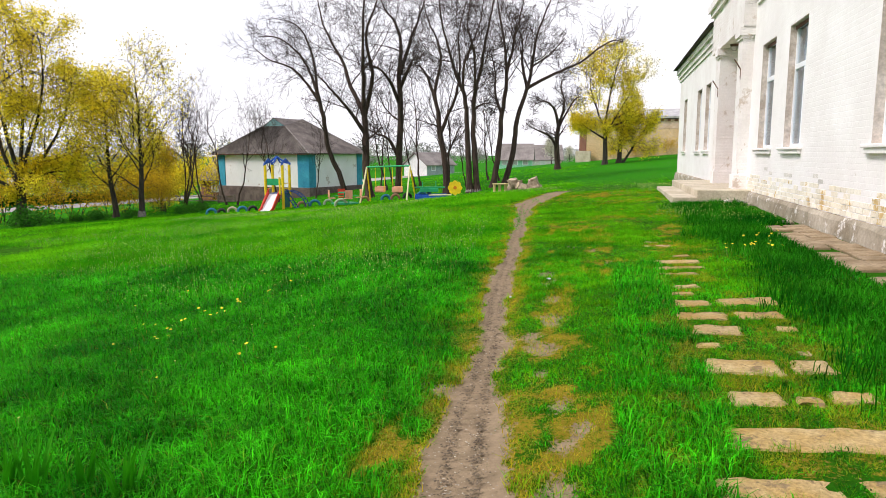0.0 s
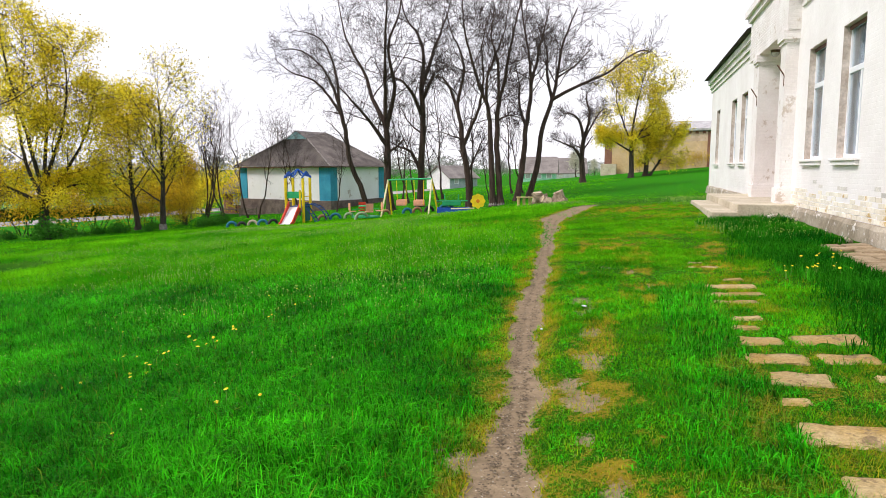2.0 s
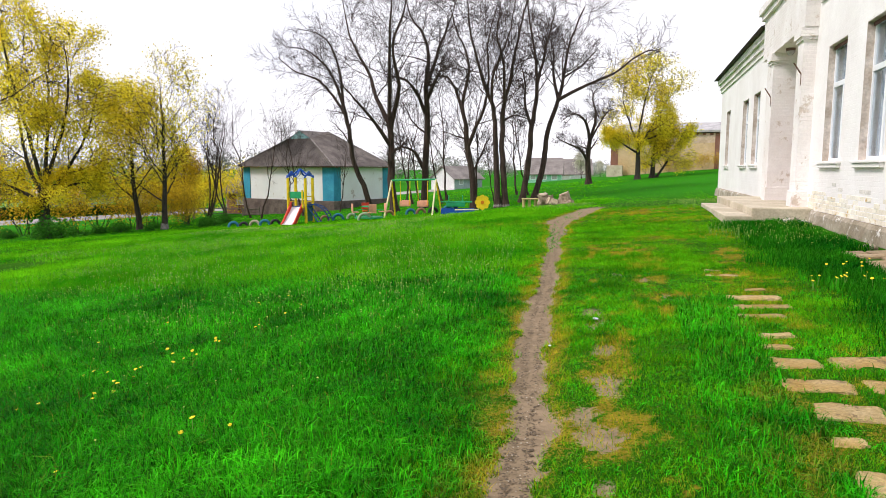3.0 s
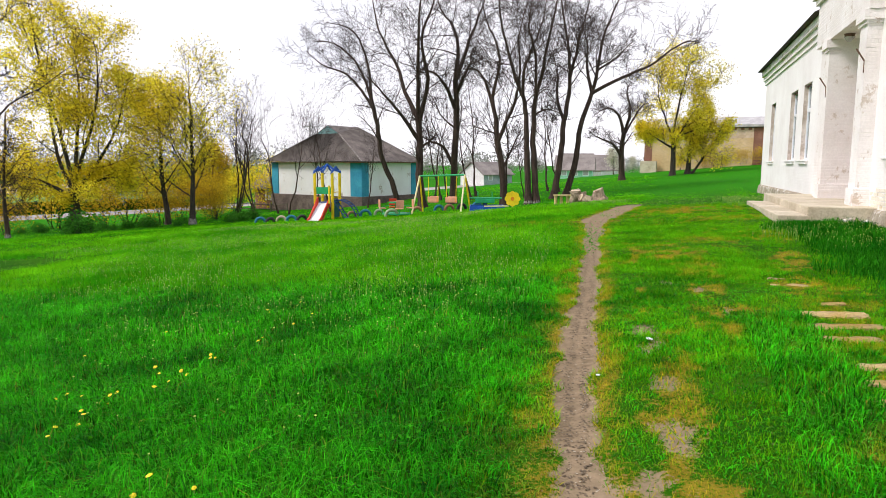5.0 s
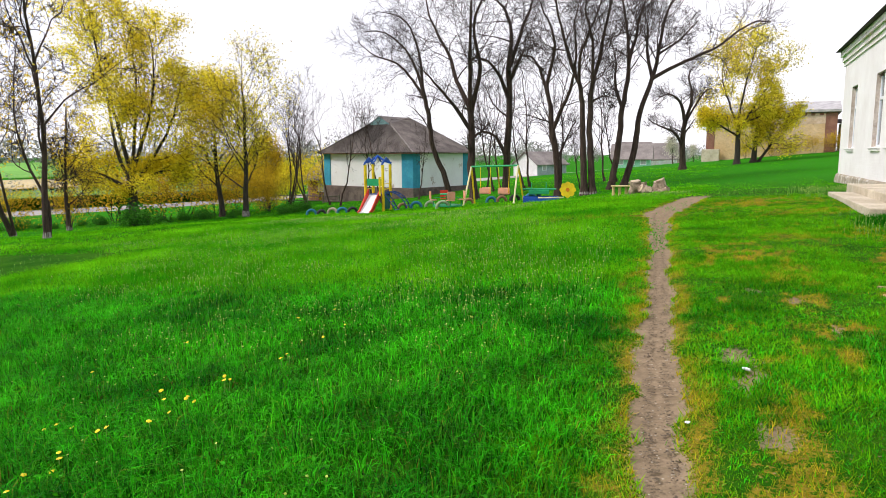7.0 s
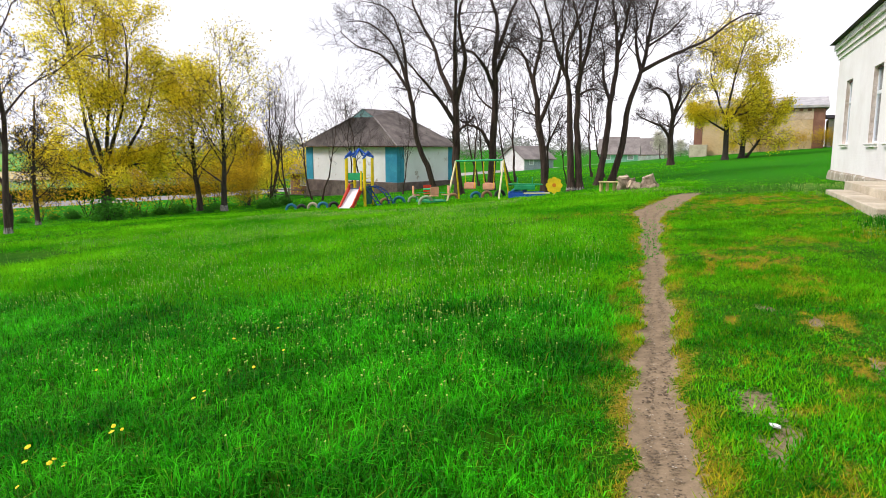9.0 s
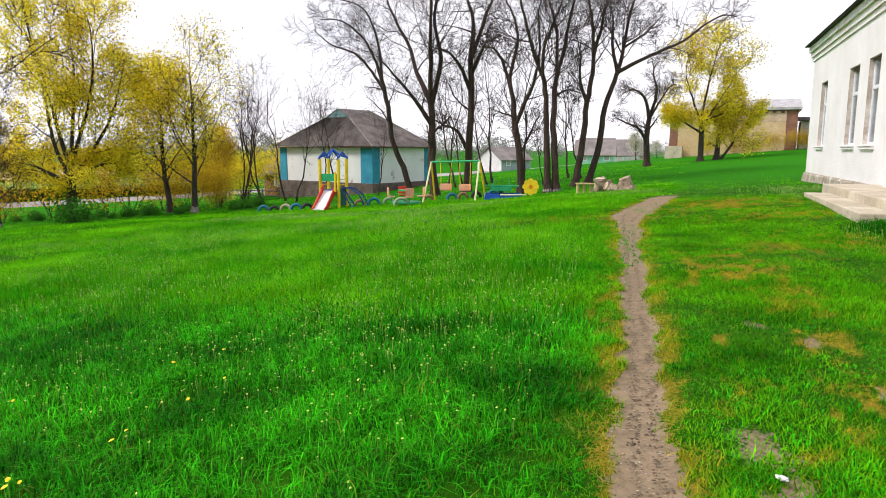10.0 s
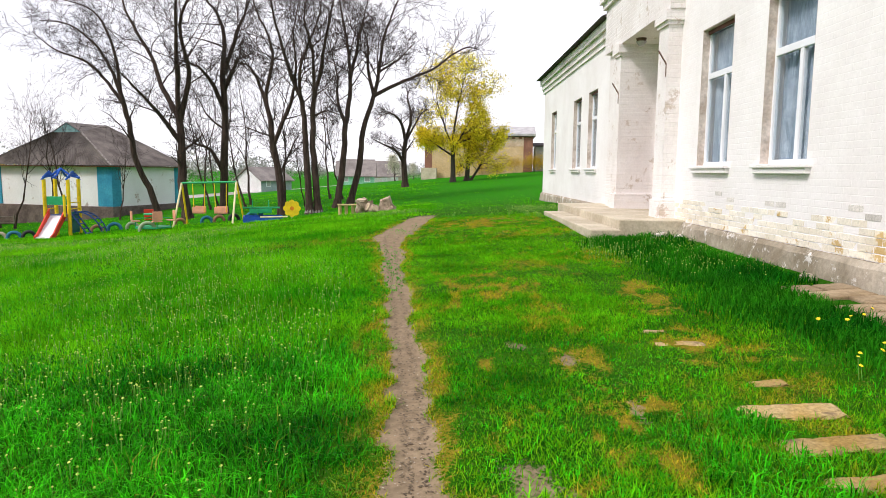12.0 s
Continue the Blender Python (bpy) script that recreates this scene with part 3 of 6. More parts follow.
class Limbs:
    """Collects tapered tubes as one mesh, and the tips where leaves grow."""

    def __init__(self, seed):
        self.rng = random.Random(seed)
        self.thick, self.thin, self.tips = ([], []), ([], []), []
        self.lean = self.rng.uniform(-0.08, 0.08)

    def tube(self, pts, radii, sides, thin):
        verts, faces = self.thin if thin else self.thick
        base = len(verts)
        ref = Vector((0.3, 0.9, 0.1))
        for i, (p, r) in enumerate(zip(pts, radii)):
            d = (pts[min(i + 1, len(pts) - 1)] - pts[max(i - 1, 0)]).normalized()
            u = d.cross(ref)
            if u.length < 1e-3:
                u = d.cross(Vector((1, 0, 0)))
            u.normalize()
            w = d.cross(u)
            for s in range(sides):
                a = 2 * math.pi * s / sides
                verts.append(p + u * (r * math.cos(a)) + w * (r * math.sin(a)))
        for i in range(len(pts) - 1):
            for s in range(sides):
                a, b = base + i * sides + s, base + i * sides + (s + 1) % sides
                faces.append((a, b, b + sides, a + sides))

    def branch(self, p, d, length, r, level, spec):
        rng = self.rng
        n = spec["segs"][level]
        step = length / n
        pts, radii = [p.copy()], [r]
        d = d.normalized()
        d0 = d.copy()
        for i in range(n):
            wob = spec["wobble"][level]
            d = (d + Vector((rng.gauss(0, wob), rng.gauss(0, wob), rng.gauss(0, wob) + spec["up"][level]))).normalized()
            if level == 0:
                d = (d * 0.72 + d0 * 0.28).normalized()
            p = p + d * step
            pts.append(p.copy())
            radii.append(max(spec["rmin"], r * (1 - ((i + 1) / n) ** 0.75 * spec["taper"][level])))
        self.tube(pts, radii, spec["sides"][level], level >= spec["thin"])
        if level >= spec["levels"] - 2:
            self.tips.extend(pts[1:])
        if level + 1 >= spec["levels"]:
            return
        k = spec["kids"][level]
        k = max(1, round(k * rng.uniform(0.75, 1.25)))
        turn = rng.uniform(0, 6.28)
        for j in range(k):
            f = spec["from"][level] + (1 - spec["from"][level]) * (j + rng.random()) / k
            q = min(f * n, n - 1e-3)
            i = int(q)
            at = pts[i].lerp(pts[i + 1], q - i)
            ax = (pts[i + 1] - pts[i]).normalized()
            turn += 2.4 + rng.uniform(-0.5, 0.5)
            side = ax.orthogonal().normalized()
            side = Matrix.Rotation(turn, 3, ax) @ side
            ang = radians(spec["angle"][level] * rng.uniform(0.7, 1.25))
            nd = ax * math.cos(ang) + side * math.sin(ang)
            nl = length * spec["ratio"][level] * rng.uniform(0.65, 1.2) * (1.15 - 0.45 * f)
            rr = radii[i] * spec["rratio"][level] * rng.uniform(0.8, 1.1)
            self.branch(at, nd, nl, max(rr, spec["rmin"]), level + 1, spec)


    def limb(self, pts, r0, r1, first, kids, spec, start=0.25, reach=0.42):
        """A bent limb through guide points (across, height), drifting in depth, with branches along it."""
        rng = self.rng
        on_ground = pts[0][1] < 0.2
        drift, sway = (0.0, 0.0) if on_ground else (rng.uniform(-0.35, 0.35), rng.uniform(0, 6.28))
        ctrl = []
        for i, (a, h) in enumerate(pts):
            q = ACROSS * a + Vector((0, 0, h))
            f = i / (len(pts) - 1)
            rise = math.hypot(a - pts[0][0], h - pts[0][1])
            ctrl.append(q + INTO * (self.lean * (h if on_ground else pts[0][1]) + drift * rise + 0.12 * math.sin(sway + 5 * f) * f * (not on_ground)))
        line = []
        for i in range(len(ctrl) - 1):
            p0, p1, p2, p3 = ctrl[max(i - 1, 0)], ctrl[i], ctrl[i + 1], ctrl[min(i + 2, len(ctrl) - 1)]
            for s in range(4):
                t = s / 4
                c = 0.5 * ((2 * p1) + (p2 - p0) * t + (2 * p0 - 5 * p1 + 4 * p2 - p3) * t * t + (3 * p1 - p0 - 3 * p2 + p3) * t ** 3)
                line.append(c + Vector((rng.gauss(0, 0.02), rng.gauss(0, 0.02), 0)) * min(1.0, i + t))
        line.append(ctrl[-1])
        n = len(line) - 1
        radii = [r0 + (r1 - r0) * (i / n) ** 0.8 for i in range(n + 1)]
        self.tube(line, radii, 9, False)
        length = sum((b - a).length for a, b in zip(line, line[1:]))
        turn = rng.uniform(0, 6.28)
        for j in range(kids):
            f = start + (1 - start) * (j + rng.random()) / kids
            i = min(int(f * n), n - 1)
            ax = (line[i + 1] - line[i]).normalized()
            turn += 2.4 + rng.uniform(-0.5, 0.5)
            side = Matrix.Rotation(turn, 3, ax) @ ax.orthogonal().normalized()
            ang = radians(rng.uniform(32, 68))
            nd = ax * math.cos(ang) + side * math.sin(ang) + Vector((0, 0, 0.15))
            self.branch(line[i], nd, min(3.6, length * reach) * rng.uniform(0.55, 1.2) * (1.2 - 0.5 * f), max(radii[i] * rng.uniform(0.3, 0.5), spec["rmin"]), first, spec)


ACROSS, INTO = Vector((0.926, 0.378, 0)), Vector((-0.378, 0.926, 0))
BARE_SPEC = dict(levels=5, thin=3, segs=(10, 7, 5, 3, 1), wobble=(0.16, 0.24, 0.3, 0.34, 0.3), up=(0.05, 0.10, 0.06, 0.03, 0.0), taper=(0.78, 0.8, 0.8, 0.8, 0.7), sides=(9, 6, 4, 3, 3),
                 kids=(9, 7, 6, 4, 0), angle=(48, 52, 56, 54, 45), ratio=(0.55, 0.48, 0.45, 0.46, 0), rratio=(0.62, 0.55, 0.5, 0.55, 0), rmin=0.009)
BARE_SPEC["from"] = (0.3, 0.22, 0.2, 0.15, 0)
LEAF_SPEC = dict(BARE_SPEC, levels=4, thin=2,  wobble=(0.05, 0.15, 0.2, 0.24, 0.28), kids=(18, 8, 6, 0, 0), angle=(55, 48, 48, 45, 40), ratio=(0.38, 0.5, 0.5, 0.4, 0), up=(0.08, 0.035, 0.01, 0, 0), rratio=(0.38, 0.5, 0.5, 0.5, 0))
LEAF_SPEC["from"] = (0.2, 0.2, 0.15, 0.1, 0)
SAPLING_SPEC = dict(BARE_SPEC, levels=4, thin=1, segs=(8, 5, 3, 2, 2), kids=(11, 6, 4, 0, 0), angle=(32, 35, 38, 30, 30), ratio=(0.45, 0.45, 0.5, 0.4, 0), up=(0.05, 0.12, 0.08, 0, 0), sides=(5, 3, 3, 3, 3), rmin=0.006)


def leaf_cloud(tips, count, size, seed, spread=0.25):
    """Small folded leaves scattered round the twig ends."""
    rg = np.random.default_rng(seed)
    t = np.array([tuple(v) for v in tips])
    c = t[rg.integers(0, len(t), count)] + rg.normal(0, spread, (count, 3))
    a = rg.normal(0, 1, (count, 3))
    a /= np.linalg.norm(a, axis=1)[:, None]
    b = np.cross(a, rg.normal(0, 1, (count, 3)))
    b /= np.linalg.norm(b, axis=1)[:, None]
    s = (size * rg.uniform(0.6, 1.3, count))[:, None]
    n = np.cross(a, b) * s * 0.18
    v = np.stack([c - a * s, c - b * s * 0.6 + n, c + a * s, c + b * s * 0.6 + n], 1).reshape(-1, 3)
    q = np.arange(count)[:, None] * 4
    f = np.concatenate([q + np.array([[0, 1, 2]]), q + np.array([[0, 2, 3]])])
    return v.tolist(), f.tolist()


def tree(name, label, x, y, stems, spec, seed, bark=None, leaves=None, group="", lime=0.0):
    """stems: (dx, dy, lean_x, lean_y, height, radius). leaves: (count, size, material, spread)."""
    ob = thing(name, label, "tree", Matrix.Translation((x, y, gz(x, y) - 0.08)), group)
    limbs = Limbs(seed)
    for dx, dy, lx, ly, h, r in stems:
        p, d = Vector((dx, dy, 0)), Vector((lx, ly, 1)).normalized()
        limbs.tube([p, p + d * 0.12, p + d * 0.4], [r * 1.6, r * 1.25, r], 9, False)
        limbs.branch(p + d * 0.02, d, h, r, 0, spec)
        if lime:
            rod_bm = zero()
            rod(rod_bm, p + d * 0.1, p + d * lime, r * 1.28, r * 1.03, 12, False)
            part("limewash_band", rod_bm, M_LIME, ob, "flaking limewash round the foot", True)
    raw("trunk", [tuple(v) for v in limbs.thick[0]], limbs.thick[1], bark or M_BARK, ob, True)
    if limbs.thin[0]:
        raw("twig_mass", [tuple(v) for v in limbs.thin[0]], limbs.thin[1], M_TWIG, ob)
    if leaves:
        n, size, material, spread = leaves
        v, f = leaf_cloud(limbs.tips, n, size, seed, spread)
        raw("crown", v, f, material, ob)
    return ob


GUIDED = dict(BARE_SPEC, segs=(10, 7, 5, 3, 2), sides=(9, 6, 4, 3, 3), kids=(9, 7, 8, 5, 0), ratio=(0.55, 0.5, 0.55, 0.6, 0), wobble=(0.16, 0.2, 0.2, 0.22, 0.24), up=(0.05, 0.08, 0.05, 0.03, 0.02), angle=(48, 50, 48, 44, 40), rmin=0.008)


def limbed_tree(name, label, x, y, limbs, r, seed, spec, first, kids, bark, leaves=None, group="", lime=0.0, feet=1):
    """A tree of hand-set main limbs; the first ones (feet) rise from the ground, the rest fork off them."""
    ob = thing(name, label, "tree", Matrix.Translation((x, y, gz(x, y) - 0.08)), group)
    made = Limbs(seed)
    for k, pts in enumerate(limbs):
        if k < feet:
            top = 0.62 if len(pts) < 6 else 0.16
            foot = ACROSS * pts[0][0]
            d = (ACROSS * (pts[1][0] - pts[0][0]) + Vector((0, 0, pts[1][1] - pts[0][1]))).normalized()
            made.tube([foot - d * 0.1, foot + d * 0.15, foot + d * 0.5], [r * 1.7, r * 1.25, r * 1.02], 10, False)
            made.limb([(pts[0][0], 0.05), *pts[1:]], r, r * top, first, kids if top < 0.5 else max(2, kids // 3), spec, 0.45)
            if lime:
                part("limewash_band", rod(zero(), foot + d * 0.08, foot + d * lime, r * 1.36, r * 1.05, 12, False), M_LIME, ob, "flaking limewash round the foot", True)
        else:
            made.limb(pts, r * (0.4 if leaves else 0.58 if len(pts) > 3 else 0.36), 0.022, first, kids, spec, 0.2, 0.5 if leaves else 0.42)
    raw("trunk", [tuple(v) for v in made.thick[0]], made.thick[1], bark, ob, True)
    raw("twig_mass", [tuple(v) for v in made.thin[0]], made.thin[1], M_TWIG, ob)
    if leaves:
        n, size, material, spread = leaves
        raw("crown", *leaf_cloud(made.tips, n, size, seed, spread), material, ob)
    return ob


limbed_tree("bare_tree", "bare tree leaning over, dark trunk beside the playground", -19.3, 47.8,
            [[(0, 0), (-0.5, 1.8), (-1.2, 3.5), (-1.5, 5.8), (-1.9, 7.6)], [(-1.9, 7.6), (-2.4, 9.1), (-3.1, 10.3), (-4.5, 11.4), (-6.0, 11.5)], [(-1.8, 7.0), (-2.6, 8.2), (-3.7, 9.4), (-5.5, 10.1), (-6.6, 11.1)], [(-1.9, 7.6), (-2.0, 9.4), (-2.5, 11.3), (-3.4, 12.4), (-5.0, 12.8)]],
            0.22, 3, GUIDED, 2, 13, M_BARK, group="bare trees")
limbed_tree("bare_tree", "thick-trunked tall bare tree behind the swing", -15.5, 42.7,
            [[(0, 0), (-0.2, 2.2), (-0.2, 4.3), (-0.3, 5.7)], [(-0.3, 5.7), (-1.1, 7.4), (-1.6, 9.1), (-2.5, 10.8), (-3.0, 12.4), (-3.3, 14.4)], [(-0.3, 5.7), (-0.3, 7.7), (-0.3, 10.1), (-0.2, 12.4), (-0.3, 15.1)], [(-0.2, 4.3), (-0.9, 5.3), (-1.8, 6.4), (-2.7, 7.4), (-3.4, 8.1)], [(-0.2, 5.6), (0.3, 8.1), (-0.1, 10.4), (0.6, 12.4), (0.8, 14.1)]],
            0.29, 5, GUIDED, 2, 13, M_BARK, group="bare trees")
limbed_tree("bare_tree", "tall bare tree with ascending limbs behind the swing", -13.8, 44.3,
            [[(-0.2, 0), (-0.1, 3.0), (0.0, 5.5), (-0.1, 7.9)], [(-0.1, 7.9), (0.1, 10.0), (-0.3, 11.4), (-1.0, 12.4), (-1.5, 14.1)], [(-0.1, 7.8), (0.8, 10.4), (1.3, 11.7), (2.0, 13.7)], [(-0.1, 6.2), (-0.8, 7.6), (-1.5, 8.3), (-2.4, 8.5)], [(-0.1, 6.9), (0.5, 8.3), (0.8, 8.8), (1.7, 9.2)], [(-0.1, 2.3), (-0.8, 3.7), (-1.7, 4.1), (-2.2, 4.4)]],
            0.26, 8, GUIDED, 2, 12, M_BARK, group="bare trees")
limbed_tree("bare_tree", "bare forked tree beside the yellow flower panel", -9.65, 40.4,
            [[(0, 0), (-0.1, 2.1), (-0.4, 3.7), (-0.5, 5.0)], [(-0.5, 5.0), (-0.7, 6.2), (-0.3, 8.0), (-0.5, 9.2), (-1.0, 10.4), (-1.4, 11.9)], [(-0.4, 3.7), (0.1, 5.0), (0.5, 6.2), (0.6, 7.4), (0.4, 9.2), (0.8, 11.0)], [(-0.5, 5.0), (-1.0, 6.8), (-1.5, 7.7), (-2.2, 7.8)], [(-0.1, 2.1), (0.5, 3.4), (1.0, 4.3)]],
            0.22, 12, GUIDED, 2, 11, M_BARK, group="bare trees")
limbed_tree("bare_tree", "bare double-trunked tree with limewashed foot", -7.8, 39.9,
            [[(-0.3, 0), (-0.4, 2.3), (-0.5, 4.1), (-0.6, 5.6), (-1.1, 6.8), (-1.6, 8.5), (-2.0, 10.0), (-2.1, 11.7)], [(0.15, 0), (0.0, 2.3), (-0.1, 4.4), (0.0, 5.9), (0.4, 7.4), (0.6, 8.8), (1.0, 10.6), (1.3, 12.0)], [(-0.1, 4.7), (-0.1, 6.5), (-0.3, 8.2), (-0.7, 9.4), (-0.6, 11.1)], [(0.0, 5.0), (0.7, 5.3), (1.5, 5.1)], [(-0.5, 4.9), (-0.8, 6.5), (-0.6, 8.0), (0.0, 9.4), (0.3, 11.4)]],
            0.2, 17, GUIDED, 2, 13, M_BARK, group="bare trees", lime=0.32, feet=2)
limbed_tree("bare_tree", "tall bare tree leaning beside the little bench", -6.75, 41.3,
            [[(-0.2, 0), (0.2, 2.3), (0.4, 4.5), (0.7, 6.0), (0.7, 7.6), (0.6, 8.7), (0.3, 10.5), (0.1, 12.3)], [(0.4, 4.5), (0.0, 5.7), (0.0, 6.9), (-0.3, 8.2)], [(0.7, 6.9), (1.2, 8.7), (1.6, 10.2), (2.0, 11.7)]],
            0.2, 23, GUIDED, 2, 14, M_BARK, group="bare trees")
limbed_tree("bare_tree", "bare tree leaning far out with a bent trunk", -6.35, 42.0,
            [[(0, 0), (0.6, 2.3), (0.8, 4.1), (1.4, 6.0), (1.7, 7.2), (1.9, 8.8), (2.3, 10.0), (2.9, 11.4)], [(1.4, 6.0), (2.5, 6.6), (3.6, 7.1), (4.5, 7.5), (5.5, 8.3), (6.3, 8.7), (6.9, 8.6)], [(1.7, 7.3), (2.9, 8.1), (3.9, 9.1)], [(1.4, 6.1), (1.2, 7.5), (1.3, 9.1), (0.9, 10.6)]],
            0.2, 29, GUIDED, 2, 12, M_BARK, group="bare trees")
limbed_tree("bare_tree", "small crooked bare tree on the open grass", -4.4, 59.1,
            [[(0.1, 0), (-0.1, 2.3), (0.0, 3.8)], [(0.0, 1.8), (-0.8, 2.9), (-2.0, 3.4), (-2.9, 3.8)], [(0.0, 3.8), (-0.6, 5.3), (-1.6, 5.8), (-2.5, 5.3)], [(0.0, 3.8), (0.4, 5.5), (0.1, 7.1), (0.3, 7.9)], [(0.0, 3.6), (1.0, 5.8), (1.7, 6.2)]],
            0.27, 31, GUIDED, 2, 12, M_BARK, group="bare trees")
limbed_tree("leafy_tree", "yellow-green maple in young leaf before the brick barn", -0.42, 66.8,
            [[(0, 0), (0.0, 2.0), (-0.1, 3.7)], [(-0.1, 3.3), (-1.0, 5.4), (-1.7, 7.3), (-1.5, 9.0)], [(-0.1, 3.7), (-0.1, 6.4), (0.2, 8.8), (0.3, 9.9)], [(0.0, 3.0), (1.1, 4.9), (2.2, 6.9), (2.6, 8.1)], [(-0.1, 2.5), (-1.7, 3.5), (-2.6, 4.2)], [(-0.1, 3.5), (1.9, 4.2), (3.3, 5.4)]],
            0.27, 41, dict(LEAF_SPEC, rmin=0.012, kids=(18, 7, 5, 0, 0), sides=(9, 5, 3, 3, 3), up=(0.08, 0.06, 0.03, 0, 0)), 1, 8, M_BARKDARK, (30000, 0.07, M_LEAFY, 0.27), "leafy trees")
tree("leafy_tree", "low spreading tree in young leaf before the brick barn", 0.9, 68.2, [(0, 0, 0.05, 0, 5.0, 0.28), (0.3, 0, 0.6, 0, 5.0, 0.14)], LEAF_SPEC, 43, M_BARKDARK, (12000, 0.075, M_LEAFY, 0.25), "leafy trees")
limbed_tree("leafy_tree", "large yellow-green maple in young leaf beside the road", -35.9, 34.9,
            [[(0, 0), (0.0, 1.9), (0.0, 3.4)], [(0.0, 2.6), (-0.7, 4.1), (-1.2, 5.9), (-1.6, 8.0), (-2.2, 10.0), (-2.9, 11.7)], [(0.0, 3.4), (-0.2, 5.9), (-0.4, 8.3), (-0.6, 10.7), (-0.6, 12.8)], [(0.1, 3.0), (0.4, 5.5), (0.7, 8.0), (0.7, 10.4), (0.6, 12.8)], [(0.1, 3.4), (1.1, 5.5), (1.9, 7.6), (2.4, 10.0), (2.3, 11.7)], [(0.1, 2.6), (1.3, 4.1), (2.5, 5.9), (3.3, 8.0), (3.6, 9.7)], [(-0.1, 2.3), (-1.3, 3.0), (-2.3, 3.4), (-3.4, 3.5)], [(0.1, 2.5), (1.6, 3.4), (3.1, 3.5)]],
            0.36, 47, dict(LEAF_SPEC, rmin=0.012, kids=(18, 7, 5, 0, 0), sides=(9, 5, 3, 3, 3), up=(0.08, 0.06, 0.03, 0, 0)), 1, 8, M_BARKDARK, (58000, 0.065, M_LEAFY, 0.27), "leafy trees")
ASCENDING = dict(LEAF_SPEC, sides=(9, 5, 3, 3, 3), kids=(20, 8, 5, 0, 0), angle=(42, 40, 44, 45, 40), up=(0.08, 0.07, 0.03, 0, 0), ratio=(0.46, 0.5, 0.5, 0.4, 0), rmin=0.011)
tree("leafy_tree", "maple in thin young leaf beside the road", -33.5, 40.3, [(0, 0, -0.03, 0, 8.3, 0.22)], ASCENDING, 53, M_BARKDARK, (17000, 0.07, M_LEAFY, 0.3), "leafy trees")
tree("leafy_tree", "maple with dense dark twigs in thin young leaf", -30.7, 39.4, [(0, 0, 0.0, 0, 8.8, 0.22)], ASCENDING, 59, M_BARKDARK, (9000, 0.065, M_LEAFY, 0.3), "leafy trees", lime=0.5)
tree("leafy_tree", "small ochre-leaved tree beside the road", -36.2, 49.0, [(0, 0, 0, 0, 5.5, 0.12)], LEAF_SPEC, 61, M_BARK, (14000, 0.055, M_LEAFO, 0.35), "leafy trees")
for x, y, h, s in ((-33.3, 25.2, 14.0, 67), (-26.0, 21.7, 11.0, 71), (-35.3, 29.8, 7.0, 73)):
    tree("roadside_tree", "bare grey tree with whitewashed foot beside the road", x, y, [(0, 0, 0.02, 0, h, 0.14), (0.12, 0, -0.1, 0, h * 0.7, 0.08)], dict(BARE_SPEC, angle=(32, 40, 48, 50, 45), ratio=(0.42, 0.48, 0.45, 0.46, 0)) if s != 73 else LEAF_SPEC, s, None, (1500, 0.06, M_LEAFO, 0.3), "roadside trees", lime=0.35)

# ---- house with the slate roof ----
HOUSE = pose(-23.2, 49.8, -1.15, 0, 0, -16.7)


